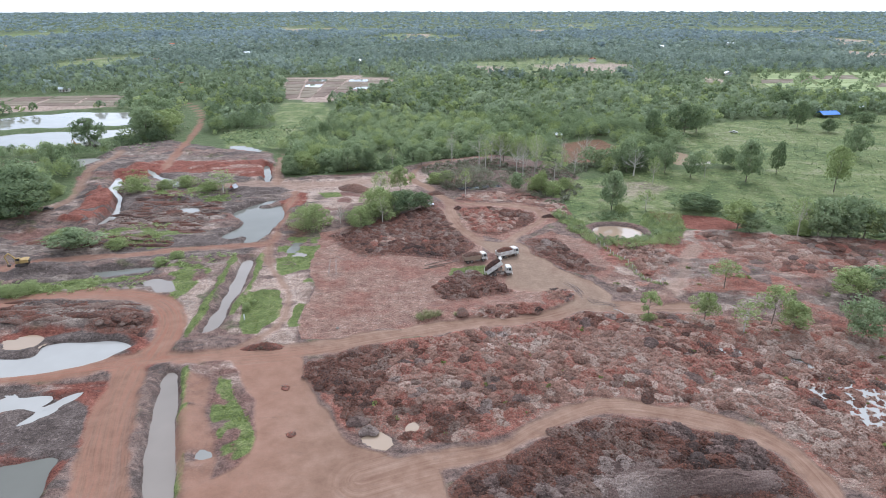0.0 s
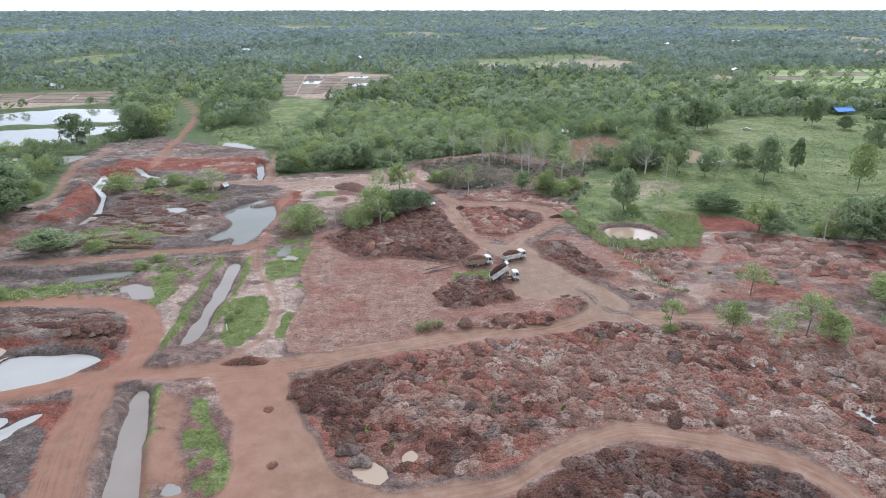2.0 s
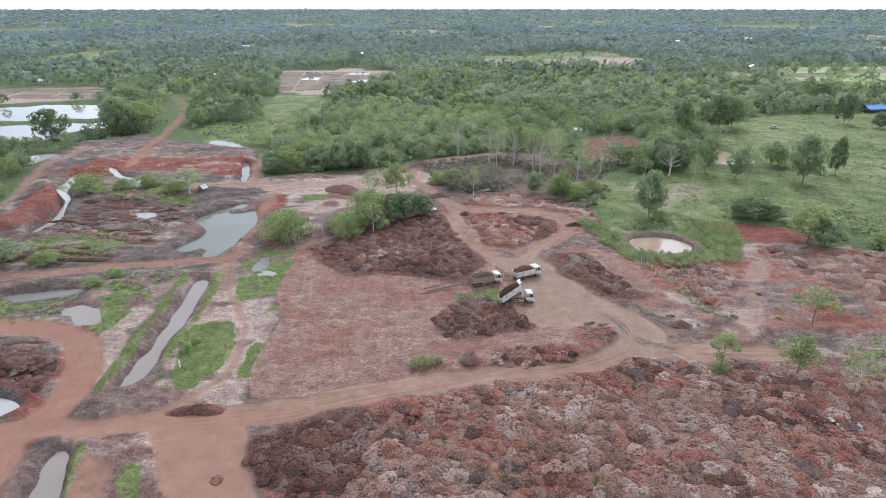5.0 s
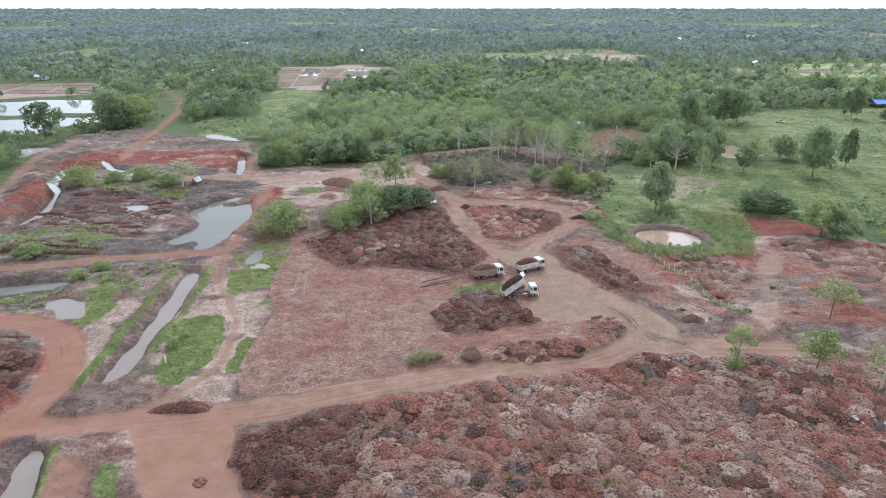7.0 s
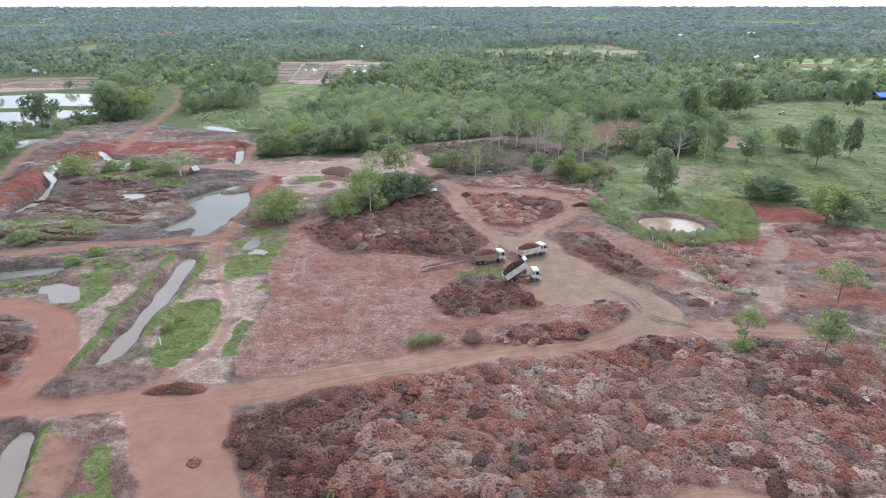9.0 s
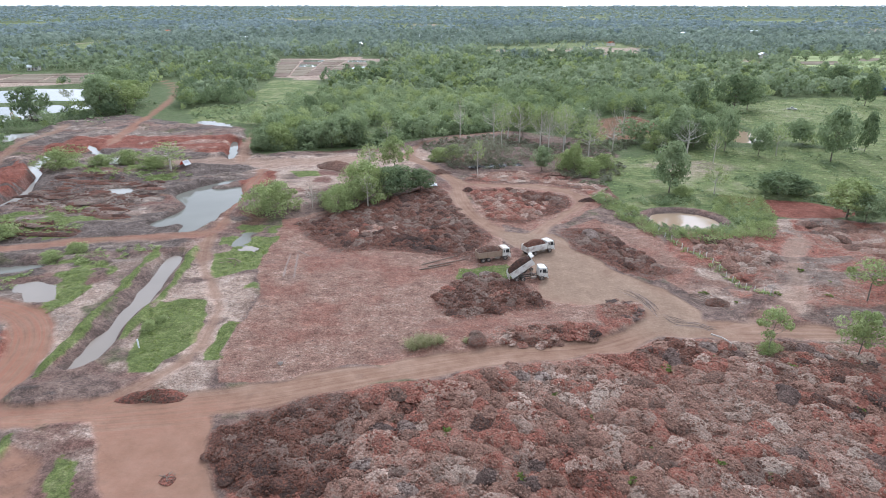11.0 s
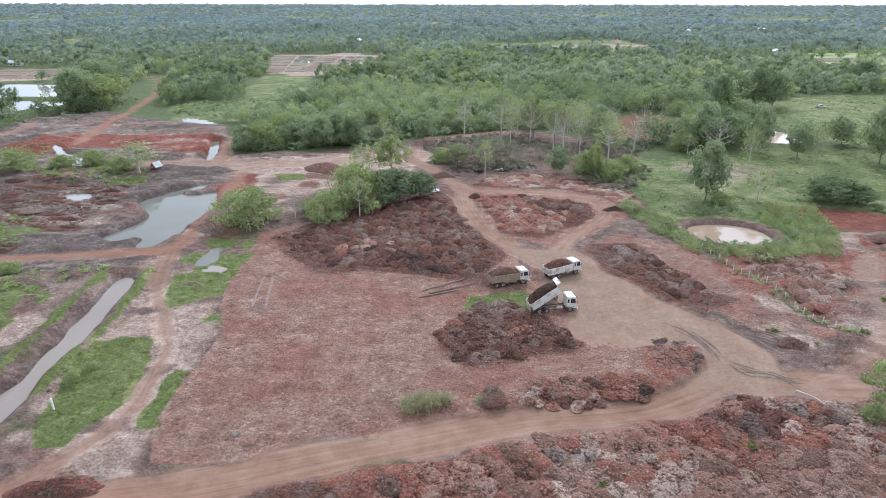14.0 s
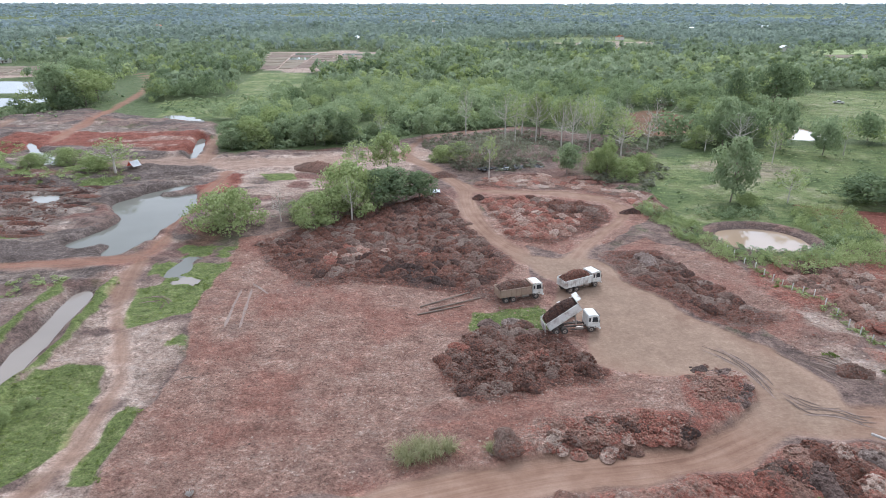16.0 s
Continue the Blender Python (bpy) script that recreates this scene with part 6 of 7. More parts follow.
def excavator(x, y, turn, reach, label):
    """A tracked digger: boom, stick and bucket."""
    root = new("excavator")
    for s in (-1, 1):
        part("track", prism([(-1.9, 0.35), (-1.55, 0.02), (1.55, 0.02), (1.9, 0.35), (1.6, 0.8), (-1.6, 0.8)], s * 1.15 - 0.28, s * 1.15 + 0.28, 0.08), M_TYRE, root)
    part("undercarriage", bx(-1.0, 1.0, -0.9, 0.9, 0.45, 0.95, 0.05), M_FRAME, root)
    body = part("body", prism([(-2.1, 1.0), (-2.1, 2.0), (-1.7, 2.15), (0.3, 2.05), (1.2, 1.6), (1.2, 1.0)], -1.3, 1.3, 0.08), M_YELLOW, root)
    cab = part("cab", prism([(0.0, 1.1), (0.0, 2.85), (1.15, 2.85), (1.5, 1.9), (1.5, 1.1)], 0.35, 1.3, 0.06), M_YELLOW, root)
    part("cab_window", prism([(0.15, 1.95), (0.15, 2.7), (1.08, 2.7), (1.32, 1.95)], 1.295, 1.32, 0), M_GLASS, cab)
    part("counterweight", bx(-2.45, -2.0, -1.25, 1.25, 1.05, 1.9, 0.12), M_FRAME, root)
    a, b, c = Vector((1.0, 0, 1.6)), Vector((3.0, 0, 4.3)), Vector((3.2 + reach, 0, 3.4))
    d = c + Vector((-0.5, 0, -2.6))
    bm = tube(a, b, 0.3, 0.26, 8)
    tube(b, c, 0.26, 0.2, 8, bm)
    part("boom", bm, M_YELLOW, root)
    part("stick", tube(c, d, 0.2, 0.14, 8), M_YELLOW, root)
    part("boom_ram", tube((1.3, 0.3, 1.3), b - Vector((0.4, -0.2, 0.6)), 0.08, seg=8), M_RIM, root)
    part("bucket", prism([(d.x + 0.2, d.z + 0.1), (d.x + 0.3, d.z - 0.8), (d.x - 0.4, d.z - 0.9), (d.x - 0.8, d.z - 0.3)], -0.5, 0.5, 0.04), M_FRAME, root)
    return tagged(set_down(root, x, y, turn), label, "excavator")


def pickup(x, y, turn, paint, label):
    root = new("pickup_truck")
    part("body", prism([(-2.5, 0.4), (-2.5, 1.0), (0.9, 1.0), (2.3, 0.92), (2.5, 0.75), (2.5, 0.4)], -0.86, 0.86, 0.08), paint, root)
    part("cabin", prism([(-0.9, 0.95), (-0.7, 1.62), (0.5, 1.62), (1.15, 0.95)], -0.78, 0.78, 0.08), paint, root)
    part("glazing", prism([(-0.78, 1.05), (-0.62, 1.52), (0.42, 1.52), (0.92, 1.05)], -0.8, 0.8, 0), M_GLASS, root)
    part("load_bed", bx(-2.4, -1.0, -0.75, 0.75, 0.98, 1.02, 0.01), M_FRAME, root)
    for px in (-1.5, 1.55):
        for s in (-1, 1):
            wheel(root, px, s * 0.78, 0.36, 0.22)
    return tagged(set_down(root, x, y, turn), label, "car")


def house(name, x, y, turn, size, roof_mat, wall_mat, label, open_sides=False):
    """A gabled house or shed: walls or posts under a pitched roof."""
    lx, ly, h = size
    root = new(name)
    if open_sides:
        for px in (-0.46, -0.15, 0.15, 0.46):
            for py in (-0.45, 0.45):
                part("post", bx(px * lx - 0.1, px * lx + 0.1, py * ly - 0.1, py * ly + 0.1, -0.3, h, 0.01), M_WOOD, root)
    else:
        for s in (-1, 1):
            part("wall", bx(-lx / 2, lx / 2, s * ly / 2 - 0.1, s * ly / 2 + 0.1, -0.3, h, 0), wall_mat, root)
            part("gable_wall", prism([(-0.1, -0.3), (-0.1, h), (0.1, h), (0.1, -0.3)], -ly / 2 + 0.1, ly / 2 - 0.1, 0), wall_mat, root).location.x = s * (lx / 2 - 0.1)
        part("door", bx(-0.5, 0.5, -ly / 2 - 0.14, -ly / 2 - 0.1, 0, 2.0, 0), M_WOOD, root)
        for px in (-0.3, 0.3):
            part("window", bx(px * lx - 0.6, px * lx + 0.6, -ly / 2 - 0.13, -ly / 2 - 0.1, 0.9, 1.9, 0), M_GLASS, root)
    rise = ly * 0.24
    for s in (-1, 1):
        bm = bmesh.new()
        q = [bm.verts.new(v) for v in ((-lx / 2 - 0.6, 0, h + rise), (lx / 2 + 0.6, 0, h + rise), (lx / 2 + 0.6, s * (ly / 2 + 0.7), h - 0.25), (-lx / 2 - 0.6, s * (ly / 2 + 0.7), h - 0.25))]
        bm.faces.new(q)
        bmesh.ops.recalc_face_normals(bm, faces=bm.faces)
        bmesh.ops.solidify(bm, geom=bm.faces[:], thickness=0.1)
        part("roof_slope", bm, roof_mat, root)
    part("ridge_cap", bx(-lx / 2 - 0.6, lx / 2 + 0.6, -0.25, 0.25, h + rise - 0.02, h + rise + 0.1, 0.02), roof_mat, root)
    return tagged(set_down(root, x, y, turn), label, "house" if not open_sides else "shed")


def tarp_shelter(x, y, turn):
    """Two sloping sheets, one red and one white, over bent poles."""
    root = new("tarp_shelter")
    for side, mat, text in ((-1, M_SHEET, "white sheet"), (1, M_RED, "red sheet")):
        bm = bmesh.new()
        rows = []
        for i in range(7):
            u = i / 6 * 2 - 1
            rows.append([bm.verts.new((u * 1.5, side * (0.06 + 1.3 * v), 1.7 - 1.55 * v - 0.12 * math.sin(math.pi * v) * (1 + 0.5 * math.cos(u * 4)))) for v in (0, 0.25, 0.5, 0.75, 1)])
        for p, q in zip(rows, rows[1:]):
            for k in range(4):
                bm.faces.new((p[k], q[k], q[k + 1], p[k + 1]))
        bmesh.ops.solidify(bm, geom=bm.faces[:], thickness=0.03)
        part("tarpaulin", bm, mat, root, text)
    for u in (-1.4, 1.4):
        part("pole", tube((u, 0, -0.2), (u, 0, 1.74), 0.04, seg=8), M_WOOD, root)
    part("ridge_pole", tube((-1.6, 0, 1.66), (1.6, 0, 1.66), 0.04, seg=8), M_WOOD, root)
    tagged(set_down(root, x, y, turn), "small red and white tarpaulin shelter by the pond", "shelter")


def stupa(x, y, tall, label):
    root = new("stupa")
    z = 0.0
    for k, (w, h) in enumerate(((3.2, 1.0), (2.6, 0.9), (2.0, 0.9))):
        part("plinth", bx(-w, w, -w, w, z - 0.2, z + h, 0.06), M_SHEET, root)
        z += h
    bm = bmesh.new()
    prof = [(1.7, 0), (1.85, 0.5), (1.6, 1.3), (1.1, 2.0), (0.8, 2.4), (0.6, 3.2), (0.35, 5.0), (0.12, tall - z)]
    rings = [[bm.verts.new((r * math.cos(t * math.pi / 8), r * math.sin(t * math.pi / 8), z + h)) for t in range(16)] for r, h in prof]
    for p, q in zip(rings, rings[1:]):
        for t in range(16):
            bm.faces.new((p[t], p[(t + 1) % 16], q[(t + 1) % 16], q[t]))
    bm.faces.new(rings[-1])
    part("spire", bm, M_SHEET, root, smooth=True)
    return tagged(set_down(root, x, y), label, "stupa")


tractor(17.0, 157.0, 25)
excavator(-132.4, 157.4, 200, 1.0, "yellow tracked excavator digging at the edge of the ditch")
excavator(-217, 337, 150, 1.6, "yellow excavator loading soil beside the far pond")
far_truck = dump_truck("white dump truck with its body raised beside the far pond", (-209.2, 338.5), 185, 42, M_BODY_WHITE, False)
far_truck["group"] = ""
del far_truck["group"]
pickup(-160.5, 215.5, 30, M_FRAME, "dark pickup parked on the track under the trees")
pickup(191.2, 376.6, -20, M_WHITE, "white pickup parked out on the pasture")
house("shed", 288.2, 437, 12, (14, 8, 2.8), M_BLUE, M_WALL, "open shed with a bright blue sheet roof on the pasture", True)
tarp_shelter(-94.2, 245.6, 68)
house("farm_building", -284.4, 571.5, 5, (17, 8, 3.2), M_SILVER, M_WALL, "long farm building with a pale metal roof")
house("house", -268, 626, 20, (11, 8, 3.0), M_TILE, M_WALL, "house with an orange tiled roof among trees")
house("house", -236, 640, -10, (9, 7, 3.0), M_SILVER, M_WALL, "small house with a grey metal roof among trees")
house("house", -372, 590, 15, (9, 7, 3.0), M_SILVER, M_WALL, "small house with a grey metal roof at the wood's edge")
house("hut", 71.7, 362, 10, (6, 4, 2.4), M_SILVER, M_WOOD, "field hut with a grey sheet roof by the red plot")
house("hut", 104, 372, -15, (7, 4, 2.4), M_SILVER, M_WOOD, "field hut with a weathered roof in the scrub")
house("shed", 330, 470, 0, (12, 6, 2.6), M_SILVER, M_WALL, "grey-roofed open shed beyond the pasture", True)
stupa(-11, 945, 15, "white pointed stupa rising above the woodland")
stupa(-45.7, 1000, 14, "pale grey stupa among the far trees")
for k, (x, y, w) in enumerate(((-420, 900, 10), (-330, 1050, 12), (-120, 880, 10), (220, 900, 9), (420, 1200, 14), (600, 1300, 14), (-560, 1300, 14), (330, 700, 9))):
    house("house", x, y, k * 37, (w, 7, 3.4), M_SILVER if k % 3 else M_TILE, M_WALL, "distant pale-roofed house among the woods").location.z += 3.0

# fence along the east strip
FENCE = smooth_line([(54.4, 184.5), (55.7, 175.4), (57.2, 168.5), (59, 162.3), (60.8, 155.3), (62.1, 148.9), (64, 143)], 3)
M_POST = plain("pale_concrete", (0.66, 0.64, 0.60), 0.85, wear=0.4, scale=1.5)
fence = new("fence")
for k, (x, y) in enumerate(FENCE):
    z = float(height(x, y))
    part("post", bx(x - 0.07, x + 0.07, y - 0.07, y + 0.07, z - 0.2, z + 1.3 + 0.1 * math.sin(k * 3), 0.02), M_POST, fence)
for lift in (0.6, 1.1):
    for (xa, ya), (xb, yb) in zip(FENCE, FENCE[1:]):
        part("wire", tube((xa, ya, float(height(xa, ya)) + lift), (xb, yb, float(height(xb, yb)) + lift), 0.012, seg=4), M_RIM, fence)
tagged(fence, "wire fence on pale concrete posts between soil strips", "fence")

# a bleached fallen trunk
bm = bmesh.new()
LOG = [(46.6, 128.4), (47.0, 127.7), (47.7, 126.9), (48.3, 126.1), (48.8, 125.3)]
for k, (p, q) in enumerate(zip(LOG, LOG[1:])):
    tube((*p, float(height(*p)) + 0.75), (*q, float(height(*q)) + 0.75), 0.17 - 0.02 * k, 0.15 - 0.02 * k, 10, bm)
tagged(part("fallen_trunk", bm, M_PALE_WOOD, None), "bleached fallen tree trunk lying on the soil heaps", "log")

# lumps of grey clay, brash on the junction, sheets and tins
for x, y, r, mat, label in (
    (-17, 81.6, 1.7, M_HEAP_GREY, "large lump of grey clay beside a puddle"), (-14.4, 79.0, 1.6, M_HEAP_GREY, "large lump of grey clay beside a puddle"), (-2.6, 77.8, 1.2, M_HEAP_DARK, "dark lump of clay at the heaps' foot"),
    (36.5, 178.5, 2.2, M_HEAP_GREY, "grey clay heap beside the yard"),
    (5.2, 153.8, 1.5, M_HEAP_GREY, "grey clay lump on the dark heaps"), (8.6, 154.2, 1.4, M_HEAP_GREY, "grey clay lump on the dark heaps"), (5.4, 126.2, 1.9, M_HEAP_DARK, "dark crumbly soil heap at the road's edge"),
):
    ob = ob_of("clay_lump", mesh_np("clay_lump", *heap_mesh(int(abs(x * 7)) + 90, 13, 28), True), mat)
    ob.matrix_basis = Matrix.LocRotScale((x, y, float(height(x, y)) + r * 0.15), Euler((0, 0, x)), (r * 1.15, r, r * 0.55))
    tagged(ob, label, "clay lump")
for x, y in ((-29.4, 78.3), (-34.2, 93.6)):
    root = new("brash_pile")
    for k in range(16):
        a, r = rng.uniform(0, 6.28), rng.uniform(0.3, 0.9)
        p = (rng.uniform(-0.5, 0.5), rng.uniform(-0.6, 0.6), rng.uniform(0.04, 0.35))
        part("stick", tube(p, (p[0] + math.cos(a) * r, p[1] + math.sin(a) * r, rng.uniform(0.03, 0.4)), 0.05, 0.03, 6), M_WOOD, root)
    part("soil", lump_mesh(x, 0.3), M_HEAP, root)
    tagged(set_down(root, x, y), "small pile of broken sticks and soil on the dirt junction", "brash pile")


def sheet(x, y, sx, sy, mat, label, seed):
    bm = bmesh.new()
    bmesh.ops.create_grid(bm, x_segments=14, y_segments=10, size=0.5)
    for v in bm.verts:
        w = noise.fractal(Vector((v.co.x * 5 + seed, v.co.y * 5, 0)), 0.9, 2, 4)
        v.co = Vector((v.co.x * sx * (1 + 0.2 * w), v.co.y * sy * (1 + 0.25 * w), 0.35 + 0.45 * w))
    bmesh.ops.solidify(bm, geom=bm.faces[:], thickness=0.05)
    ob = part("plastic_sheet", bm, mat, None)
    ob.matrix_basis = pose(x, y, float(height(x, y)) - 0.05, 0, 0, seed * 23)
    return tagged(ob, label, "sheet")


sheet(-5, 223, 2.6, 3.0, M_SHEET, "crumpled white plastic sheet at the thicket's edge", 1)
for k, (x, y) in enumerate(((10, 247.5), (15, 249.5), (20, 251), (25, 252.5))):
    sheet(x, y, 5.5, 3.2, M_BLACK, "crumpled black plastic sheet below the thin trees", k + 2)
sheet(16, 248.6, 3.0, 1.5, M_SHEET, "torn white plastic sheet on the black one", 9)
sheet(-27, 119.5, 0.5, 0.7, M_PALE_WOOD, "pale scrap of sheet lying on the graded soil", 4)

# faint soil ridges beside the yard, built as bars, and a stump in the grass
for (xa, ya), (xb, yb) in (((-5.6, 159.7), (2.4, 164.9)), ((-4.2, 158.8), (4.2, 162.9)), ((-6, 157), (1.5, 160.5))):
    ob = part("log", tube((xa, ya, float(height(xa, ya)) + 0.12), (xb, yb, float(height(xb, yb)) + 0.05), 0.14, 0.1, 10), M_WOOD, None)
    tagged(ob, "faint grey ridge on the graded soil, built as a tapered bar", "log")
# piece of white dead wood, built as a plain upright post
tagged(set_down(part("marker_post", bx(-0.12, 0.12, -0.08, 0.08, -0.2, 1.7, 0.02), M_SHEET, None), -52.4, 124.0), "white dead stump in the grass by the canal, built as a post", "post")
for x, y, r, h, mat, label in ((41, 64.5, 17.5, 2.6, M_HEAP_GREY, "long smooth bank of grey clayey soil among the heaps"), (53.7, 142.0, 2.9, 1.0, M_HEAP_DARK, "dark soil mound beside the wheel ruts"), (-40, 247.5, 8.5, 2.0, M_HEAP_PALE, "low brown spoil mound on the pale ground"), (-43.5, 110.3, 5.0, 1.3, M_HEAP, "low soil mound with dry weeds between the tracks"), (42, 208, 2.6, 1.0, M_HEAP_DARK, "black soil heap beside the loop track"), (6.5, 219.5, 2.6, 1.0, M_HEAP_DARK, "black soil heap at the track fork"), (-3, 240, 4.5, 1.5, M_HEAP_DARK, "brown soil heap beside the red track"), (8, 262, 7, 1.2, M_HEAP_DARK, "low brown soil mound beside the forest track")):
    v, f = heap_mesh(int(abs(x)) + 40, 14, 30)
    ob = ob_of("soil_mound", mesh_np("soil_mound", v, f), mat)
    ob.matrix_basis = Matrix.LocRotScale((x, y, float(height(x, y)) - 0.06 * h - 0.05), Euler((0, 0, 0.1)), (r * 0.9, r * (0.4 if r == 5.0 else 0.24 if r == 17.5 else 0.7), h))
    tagged(ob, label, "soil mound")
plant("dry", -43.5, 110.3, 1.2, 3.5, 0)

# wheel marks as thin strips laid on the soil, some pale, some dark
M_MARK = plain("pressed_pale_soil", (0.24, 0.172, 0.14), 0.95, wear=0.9, scale=1.5, dirt=(0.16, 0.10, 0.08))


def wheel_marks(line, mat, width=0.24, label="pale tyre mark pressed into the soil"):
    pts = np.array(smooth_line(line, 10))
    px, py = pts[:, 0], pts[:, 1]
    dx, dy = np.gradient(px), np.gradient(py)
    ln = np.hypot(dx, dy) + 1e-9
    half = width * (0.35 + 1.1 * fbm(px, py, 1.7, 3, 2)) * np.minimum(1, np.arange(len(px)) / 3) * np.minimum(1, np.arange(len(px))[::-1] / 3)
    ring = np.concatenate([np.stack([px - dy / ln * half, py + dx / ln * half], -1), np.stack([px + dy / ln * half, py - dx / ln * half], -1)])
    v = np.column_stack([ring, height(ring[:, 0], ring[:, 1]) + 0.04])
    n_ = len(px)
    f = np.array([(k, n_ + k, n_ + k + 1, k + 1) for k in range(n_ - 1)])
    tagged(ob_of("tyre_mark", mesh_np("tyre_mark", v, f, True), mat), label, "tyre mark", kind="structure")


for line in ([(-35.2, 152.8), (-36.1, 159.1), (-37.0, 167.0)], [(-32.8, 152.3), (-34.0, 159.7), (-35.3, 167.0)], [(-35.9, 169.1), (-33.6, 166.6), (-31.7, 164.3)]):
    wheel_marks(line, M_MARK, 0.22)
M_RUT = plain("dark_rut", (0.105, 0.07, 0.053), 0.95, wear=0.8, scale=1.2, dirt=(0.19, 0.128, 0.10))
RUTS = [  # sweeps of wheels turning off the yard, and old ruts of the field
    [(35.2, 148.2), (38.3, 145.1), (39.7, 141.0), (39.8, 136.5)], [(37.5, 147.8), (39.4, 143.4), (40.1, 139.4), (40.6, 136.5)], [(45.2, 147.9), (47.7, 145.2), (49.8, 142.3), (50.9, 138.1)],
    [(47.6, 147.0), (51.4, 144.4), (53.6, 140.4), (55.1, 136.7)], [(41.7, 133.8), (46.3, 133.2), (47.8, 131.6), (51.1, 131.8)], [(41.0, 137.2), (43.0, 133.8), (47.3, 133.5)],
    [(-36.4, 139.6), (-34.3, 140.9), (-32.3, 140.5)], [(-52.4, 163.4), (-49.5, 164.6), (-46.8, 162.8), (-47.2, 159.6)], [(-51.6, 161.9), (-49.4, 163.2), (-47.8, 162.2), (-48.2, 159.9)],
]
for k, line in enumerate(RUTS):
    for j, off in enumerate((-1.0, -0.7, -0.25, 0.1, 0.55, 0.8)[: 6 if k < 6 else 2]):
        a_, b_ = (j % 3) * 0.16, 1 - ((j + k) % 3) * 0.14
        pts = smooth_line([(x + off * (0.5 + 0.5 * math.sin(k + y)), y + off) for x, y in line], 4)
        pts = pts[int(a_ * len(pts)): max(4, int(b_ * len(pts)))]
        wheel_marks(pts[::3], M_RUT if (j + k) % 4 else M_MARK, 0.1, "tyre rut pressed into the soil")


# arching tussocks of long grass at the edge of the graded field
def tussock(x, y, size, seed):
    rs = np.random.RandomState(seed)
    pieces = []
    for _ in range(170):
        a, lean, ln = rs.rand() * 6.28, rs.uniform(0.3, 1.2), size * rs.uniform(0.6, 1.1)
        bx0, by0 = rs.normal(size=2) * size * 0.16
        t = np.linspace(0, 1, 5)
        r = lean * ln * t ** 1.5 * 0.8
        z = ln * (1.1 * t - 0.75 * lean * t ** 2.2)
        w = 0.035 * (1 - t * 0.85)
        mid_ = np.stack([bx0 + np.cos(a) * r, by0 + np.sin(a) * r, np.maximum(z, 0.02)], -1)
        side = np.stack([-np.sin(a) * w, np.cos(a) * w, w * 0], -1)
        v = np.concatenate([mid_ - side, mid_ + side])
        pieces.append((v, np.array([(k, k + 1, 6 + k, 5 + k) for k in range(4)])))
    v, f = join(pieces)
    ob = ob_of("grass_tussock", mesh_np("grass_tussock", v, f, True, np.full(len(v), 0.6)), M_TUSSOCK)
    ob.matrix_basis = pose(x, y, float(height(x, y)) - 0.03)
    tagged(ob, "arching tussock of pale green grass by the dirt road", "grass tussock", "tussocks by the road")


M_TUSSOCK = leaf_material("tussock_blades", (0.22, 0.21, 0.10), (0.33, 0.31, 0.17), (0.45, 0.42, 0.26))
for k, (x, y, size) in enumerate(((-6, 125.2, 2.6), (-4.4, 125.9, 2.2), (-2.6, 125.0, 2.6), (-1.0, 125.6, 2.2), (-5.2, 124.2, 2.0), (-3.6, 124.4, 2.2), (3.6, 125.6, 1.3))):
    tussock(x, y, size, k + 3)

# ---- crumbs of soil strewn over the graded and tipped ground ----
def clods(name, label, polys, count, lo, hi, material, seed):
    rs = np.random.RandomState(seed)
    base = np.array([(1, 0, 0), (-1, 0, 0), (0, 1, 0), (0, -1, 0), (0, 0, 1), (0, 0, -1)], float)
    tri = np.array([(0, 2, 4), (2, 1, 4), (1, 3, 4), (3, 0, 4), (2, 0, 5), (1, 2, 5), (3, 1, 5), (0, 3, 5)])
    area = np.array([np.prod(np.ptp(np.array(p), axis=0)) for p in polys])
    pts = []
    for p, share in zip(polys, area / area.sum()):
        q = np.array(p)
        xy = rs.uniform(q.min(0), q.max(0), (int(count * share), 2))
        pts.append(xy[inside(xy[:, 0], xy[:, 1], p) > 0.3])
    xy = np.concatenate(pts)
    xy = xy[road[np.searchsorted(GY, xy[:, 1]) - 1, np.searchsorted(GX, xy[:, 0]) - 1] < 0.3]
    n = len(xy)
    s = lo + (hi - lo) * rs.rand(n) ** 3
    v = base[None] * s[:, None, None] * rs.uniform(0.6, 1.4, (n, 6, 1)) + rs.normal(size=(n, 6, 3)) * s[:, None, None] * 0.15
    turn = rs.rand(n) * 6.28
    c, d = np.cos(turn)[:, None], np.sin(turn)[:, None]
    x = xy[:, 0, None] + v[..., 0] * c - v[..., 1] * d
    y = xy[:, 1, None] + v[..., 0] * d + v[..., 1] * c
    z = height(xy[:, 0], xy[:, 1])[:, None] + v[..., 2] * 0.4 + s[:, None] * 0.08
    me = mesh_np(name, np.stack([x, y, z], -1).reshape(-1, 3), (tri[None] + 6 * np.arange(n)[:, None, None]).reshape(-1, 3))
    return tagged(ob_of(name, me, material), label, "soil crumbs", kind="stuff")


clods("soil_crumbs", "crumbs and lumps of red and grey soil strewn over the graded field", [FIELD, FIELD_EAST], 24000, 0.06, 0.22, M_HEAPS_PALE, 31)
clods("soil_crumbs", "lumps of soil strewn over the churned ground", [CHURN, FIELD_LOOP], 10000, 0.06, 0.3, M_HEAPS, 32)
clods("soil_crumbs", "dark crumbs of peaty soil round the tipped heaps", [HEAPS[k][0] for k in ("n", "loop", "e", "mid")], 5000, 0.08, 0.35, M_HEAPS_DARK, 33)


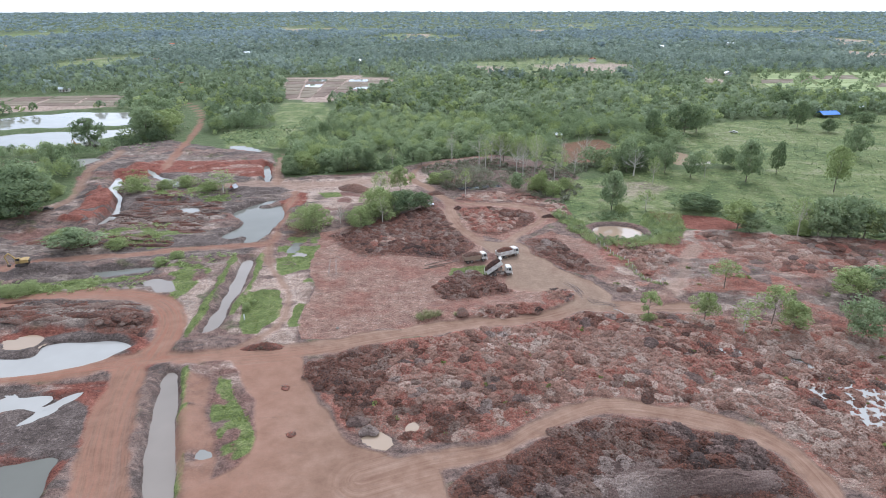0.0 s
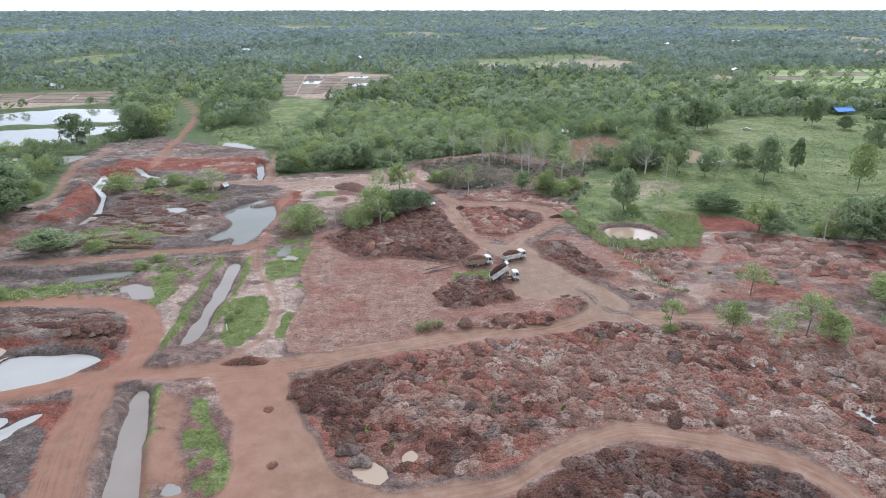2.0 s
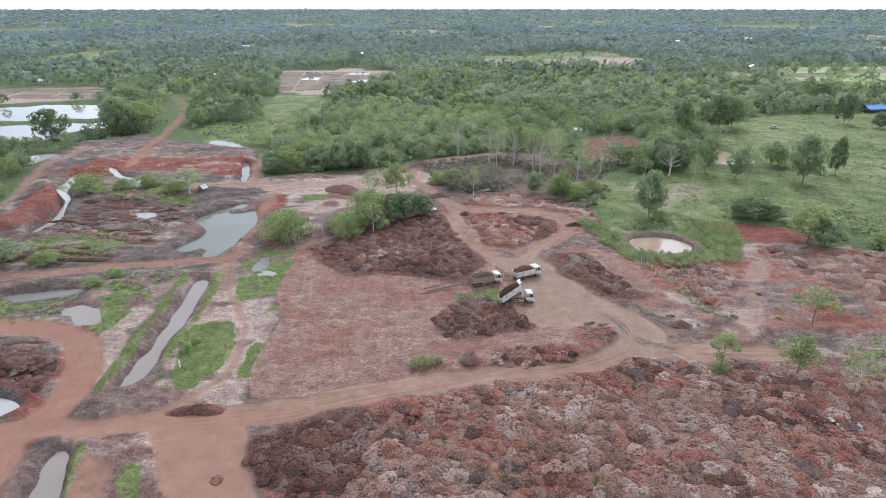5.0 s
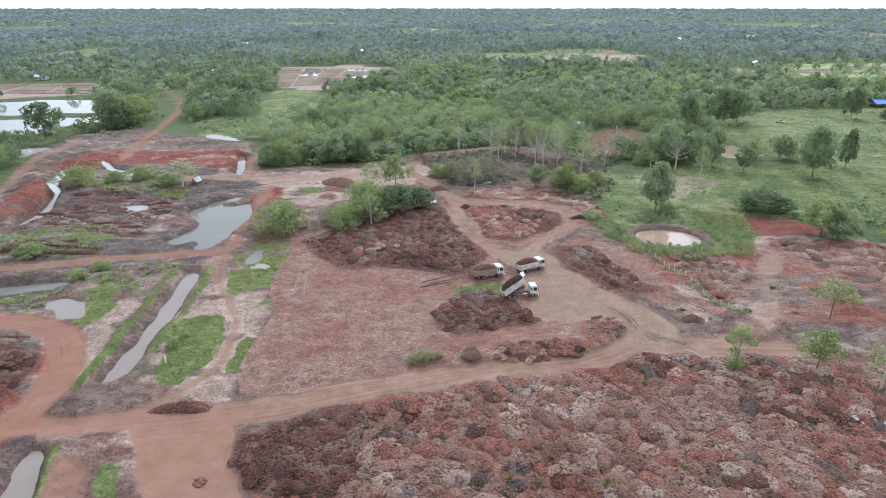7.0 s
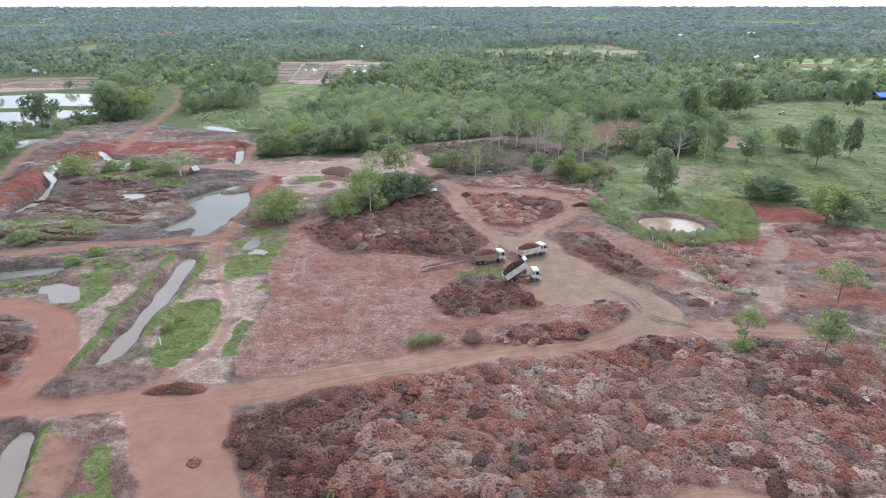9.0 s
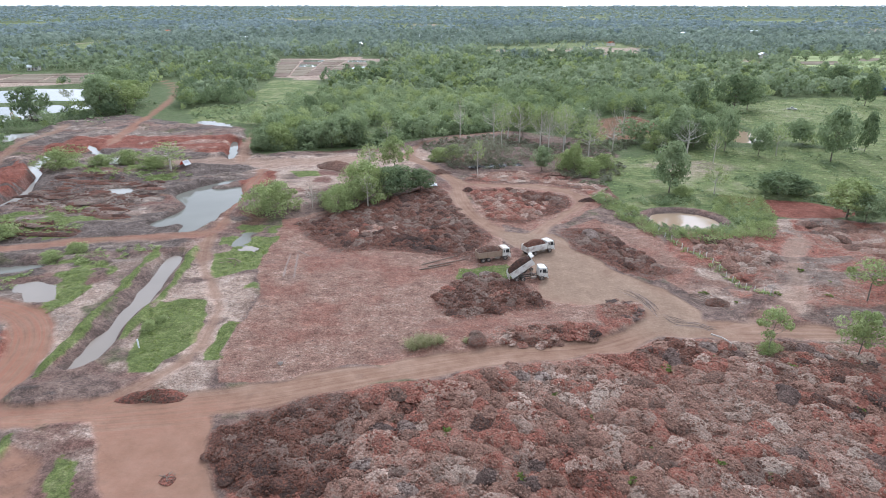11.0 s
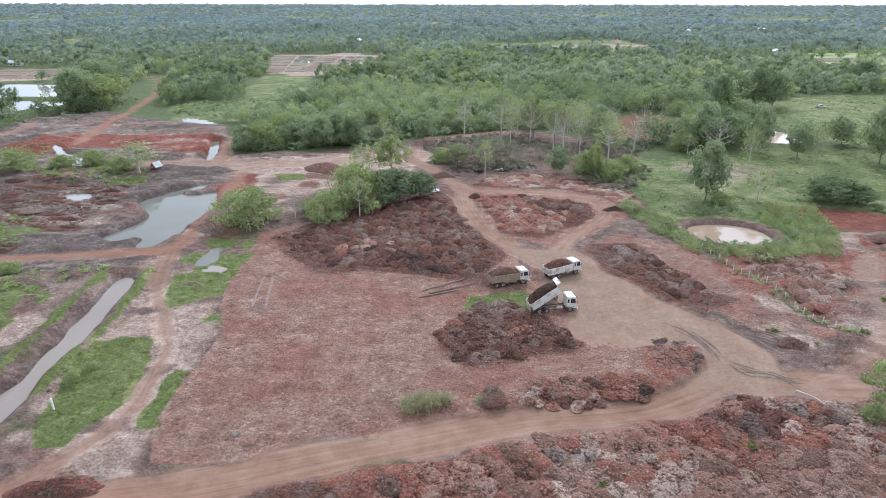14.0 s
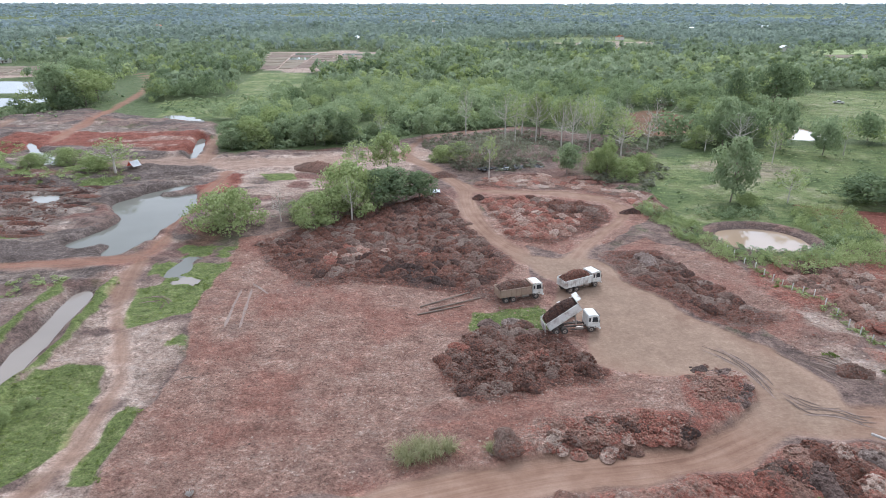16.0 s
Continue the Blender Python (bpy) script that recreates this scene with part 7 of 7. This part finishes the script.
def heap_crumbs(name, label, dark_one, per, material, seed):
    """Lumps lying on the slopes of the heaps."""
    rs = np.random.RandomState(seed)
    base = np.array([(1, 0, -0.4), (0, 1, -0.4), (-1, 0, -0.4), (0, -1, -0.4), (0.55, 0.2, 0.6), (-0.1, 0.6, 0.7), (-0.6, -0.1, 0.55), (0.1, -0.55, 0.65)], float)
    tri = np.array([(0, 1, 4), (1, 5, 4), (1, 2, 5), (2, 6, 5), (2, 3, 6), (3, 7, 6), (3, 0, 7), (0, 4, 7), (4, 5, 6), (4, 6, 7)])
    rows = np.array([(x, y, r, h) for x, y, r, h, d in heap_list if d == dark_one])
    close = rows[:, 1] + np.abs(rows[:, 0] - 12) * 0.5 < 150
    rows = np.concatenate([np.repeat(rows[close], per, axis=0), np.repeat(rows[~close], per // 7, axis=0)])
    n = len(rows)
    k, a = np.sqrt(rs.rand(n)) * 0.85, rs.rand(n) * 6.28
    x, y = rows[:, 0] + np.cos(a) * k * rows[:, 2], rows[:, 1] + np.sin(a) * k * rows[:, 2]
    z = height(rows[:, 0], rows[:, 1]) - 0.12 + rows[:, 3] * (1 - k ** 1.7) ** 0.95
    s = 0.10 + 0.24 * rs.rand(n) ** 2.0
    v = base[None] * s[:, None, None] * rs.uniform(0.75, 1.25, (n, 8, 1))
    c, d = np.cos(a * 7)[:, None], np.sin(a * 7)[:, None]
    pts = np.stack([x[:, None] + v[..., 0] * c - v[..., 1] * d, y[:, None] + v[..., 0] * d + v[..., 1] * c, z[:, None] + v[..., 2] - 0.03], -1)
    me = mesh_np(name, pts.reshape(-1, 3), (tri[None] + 8 * np.arange(n)[:, None, None]).reshape(-1, 3))
    return tagged(ob_of(name, me, material), label, "soil crumbs", kind="stuff")


heap_list += [(5.4, 126.2, 1.9, 0.9, 1), (53.7, 142.0, 2.2, 0.9, 1), (36.5, 178.5, 2.2, 1.3, 2), (5.2, 153.8, 1.5, 0.9, 2), (8.6, 154.2, 1.4, 0.8, 2)]
heap_crumbs("soil_crumbs", "crumbling lumps lying on the tipped soil heaps", 0, 42, M_CRUMBS, 41)
heap_crumbs("soil_crumbs", "pale lumps lying on the pinkish soil heaps", 3, 42, M_CRUMBS_PALE, 44)
heap_crumbs("soil_crumbs", "grey lumps lying on the clayey soil heaps", 2, 42, M_CRUMBS_GREY, 43)
heap_crumbs("soil_crumbs", "dark lumps lying on the peaty soil heaps", 1, 42, M_CRUMBS_DARK, 42)

clods("soil_crumbs", "dark lumps of dug soil over the west workings", RIDGE_LAND, 9000, 0.12, 0.6, M_HEAPS_DARK, 34)


# ---- far plots of farmland ----
def plots(corners, across, along_, mats, label, name="field_plot"):
    """A block of plots between low bunds. corners: four, in order."""
    a, b, c, d = (np.array(p, float) for p in corners)
    at = lambda u, v: (a * (1 - u) + b * u) * (1 - v) + (d * (1 - u) + c * u) * v
    for i in range(across):
        for j in range(along_):
            g = 0.045
            u0, u1, v0, v1 = (i + g) / across, (i + 1 - g) / across, (j + g) / along_, (j + 1 - g) / along_
            sway = rng.uniform(-0.02, 0.02, 4)
            ring = [at(u0 + sway[0], v0), at(u1 + sway[1], v0 + sway[2]), at(u1, v1 + sway[3]), at(u0, v1)]
            top = max(float(height(*p)) for p in ring) + 0.25
            bm = bmesh.new()
            lo = [bm.verts.new((*p, top - 1.2)) for p in ring]
            hi = [bm.verts.new((*p, top)) for p in ring]
            bm.faces.new(hi)
            for k in range(4):
                bm.faces.new((lo[k - 1], lo[k], hi[k], hi[k - 1]))
            bmesh.ops.recalc_face_normals(bm, faces=bm.faces)
            tagged(part(name, bm, mats[rng.randint(len(mats))], None), label, "field", kind="structure")


def crop_material(name, a, b, c):
    n = Nodes(name, 0.95, spec=0.1)
    v = n.math("ADD", n.math("MULTIPLY", n.noise(0.06, 4), 0.6), n.math("MULTIPLY", n.noise(0.6, 4, 0.7), 0.4))
    return n.done(n.ramp(v, (0.35, a), (0.5, b), (0.65, c)))


M_STUBBLE = crop_material("stubble", (0.15, 0.118, 0.085), (0.205, 0.162, 0.118), (0.27, 0.22, 0.165))
M_TILLED = crop_material("tilled_soil", (0.13, 0.09, 0.07), (0.19, 0.135, 0.105), (0.25, 0.19, 0.15))
M_RICE = crop_material("young_rice", (0.21, 0.25, 0.11), (0.27, 0.305, 0.14), (0.34, 0.36, 0.19))
plots([(-420, 500), (-275, 494), (-300, 566), (-420, 545)], 4, 4, [M_STUBBLE, M_STUBBLE, M_TILLED], "bare tan farm plot between low bunds")
plots([(-143, 538), (-84, 562), (-58, 690), (-180, 702)], 5, 6, [M_STUBBLE, M_TILLED, M_STUBBLE, M_WATER_MILK], "flooded or bare farm plot between low bunds")
plots([(300, 540), (520, 540), (640, 780), (390, 760)], 4, 6, [M_RICE, M_RICE, M_RICE, M_RICE, M_STUBBLE], "bright green rice plot between low bunds")
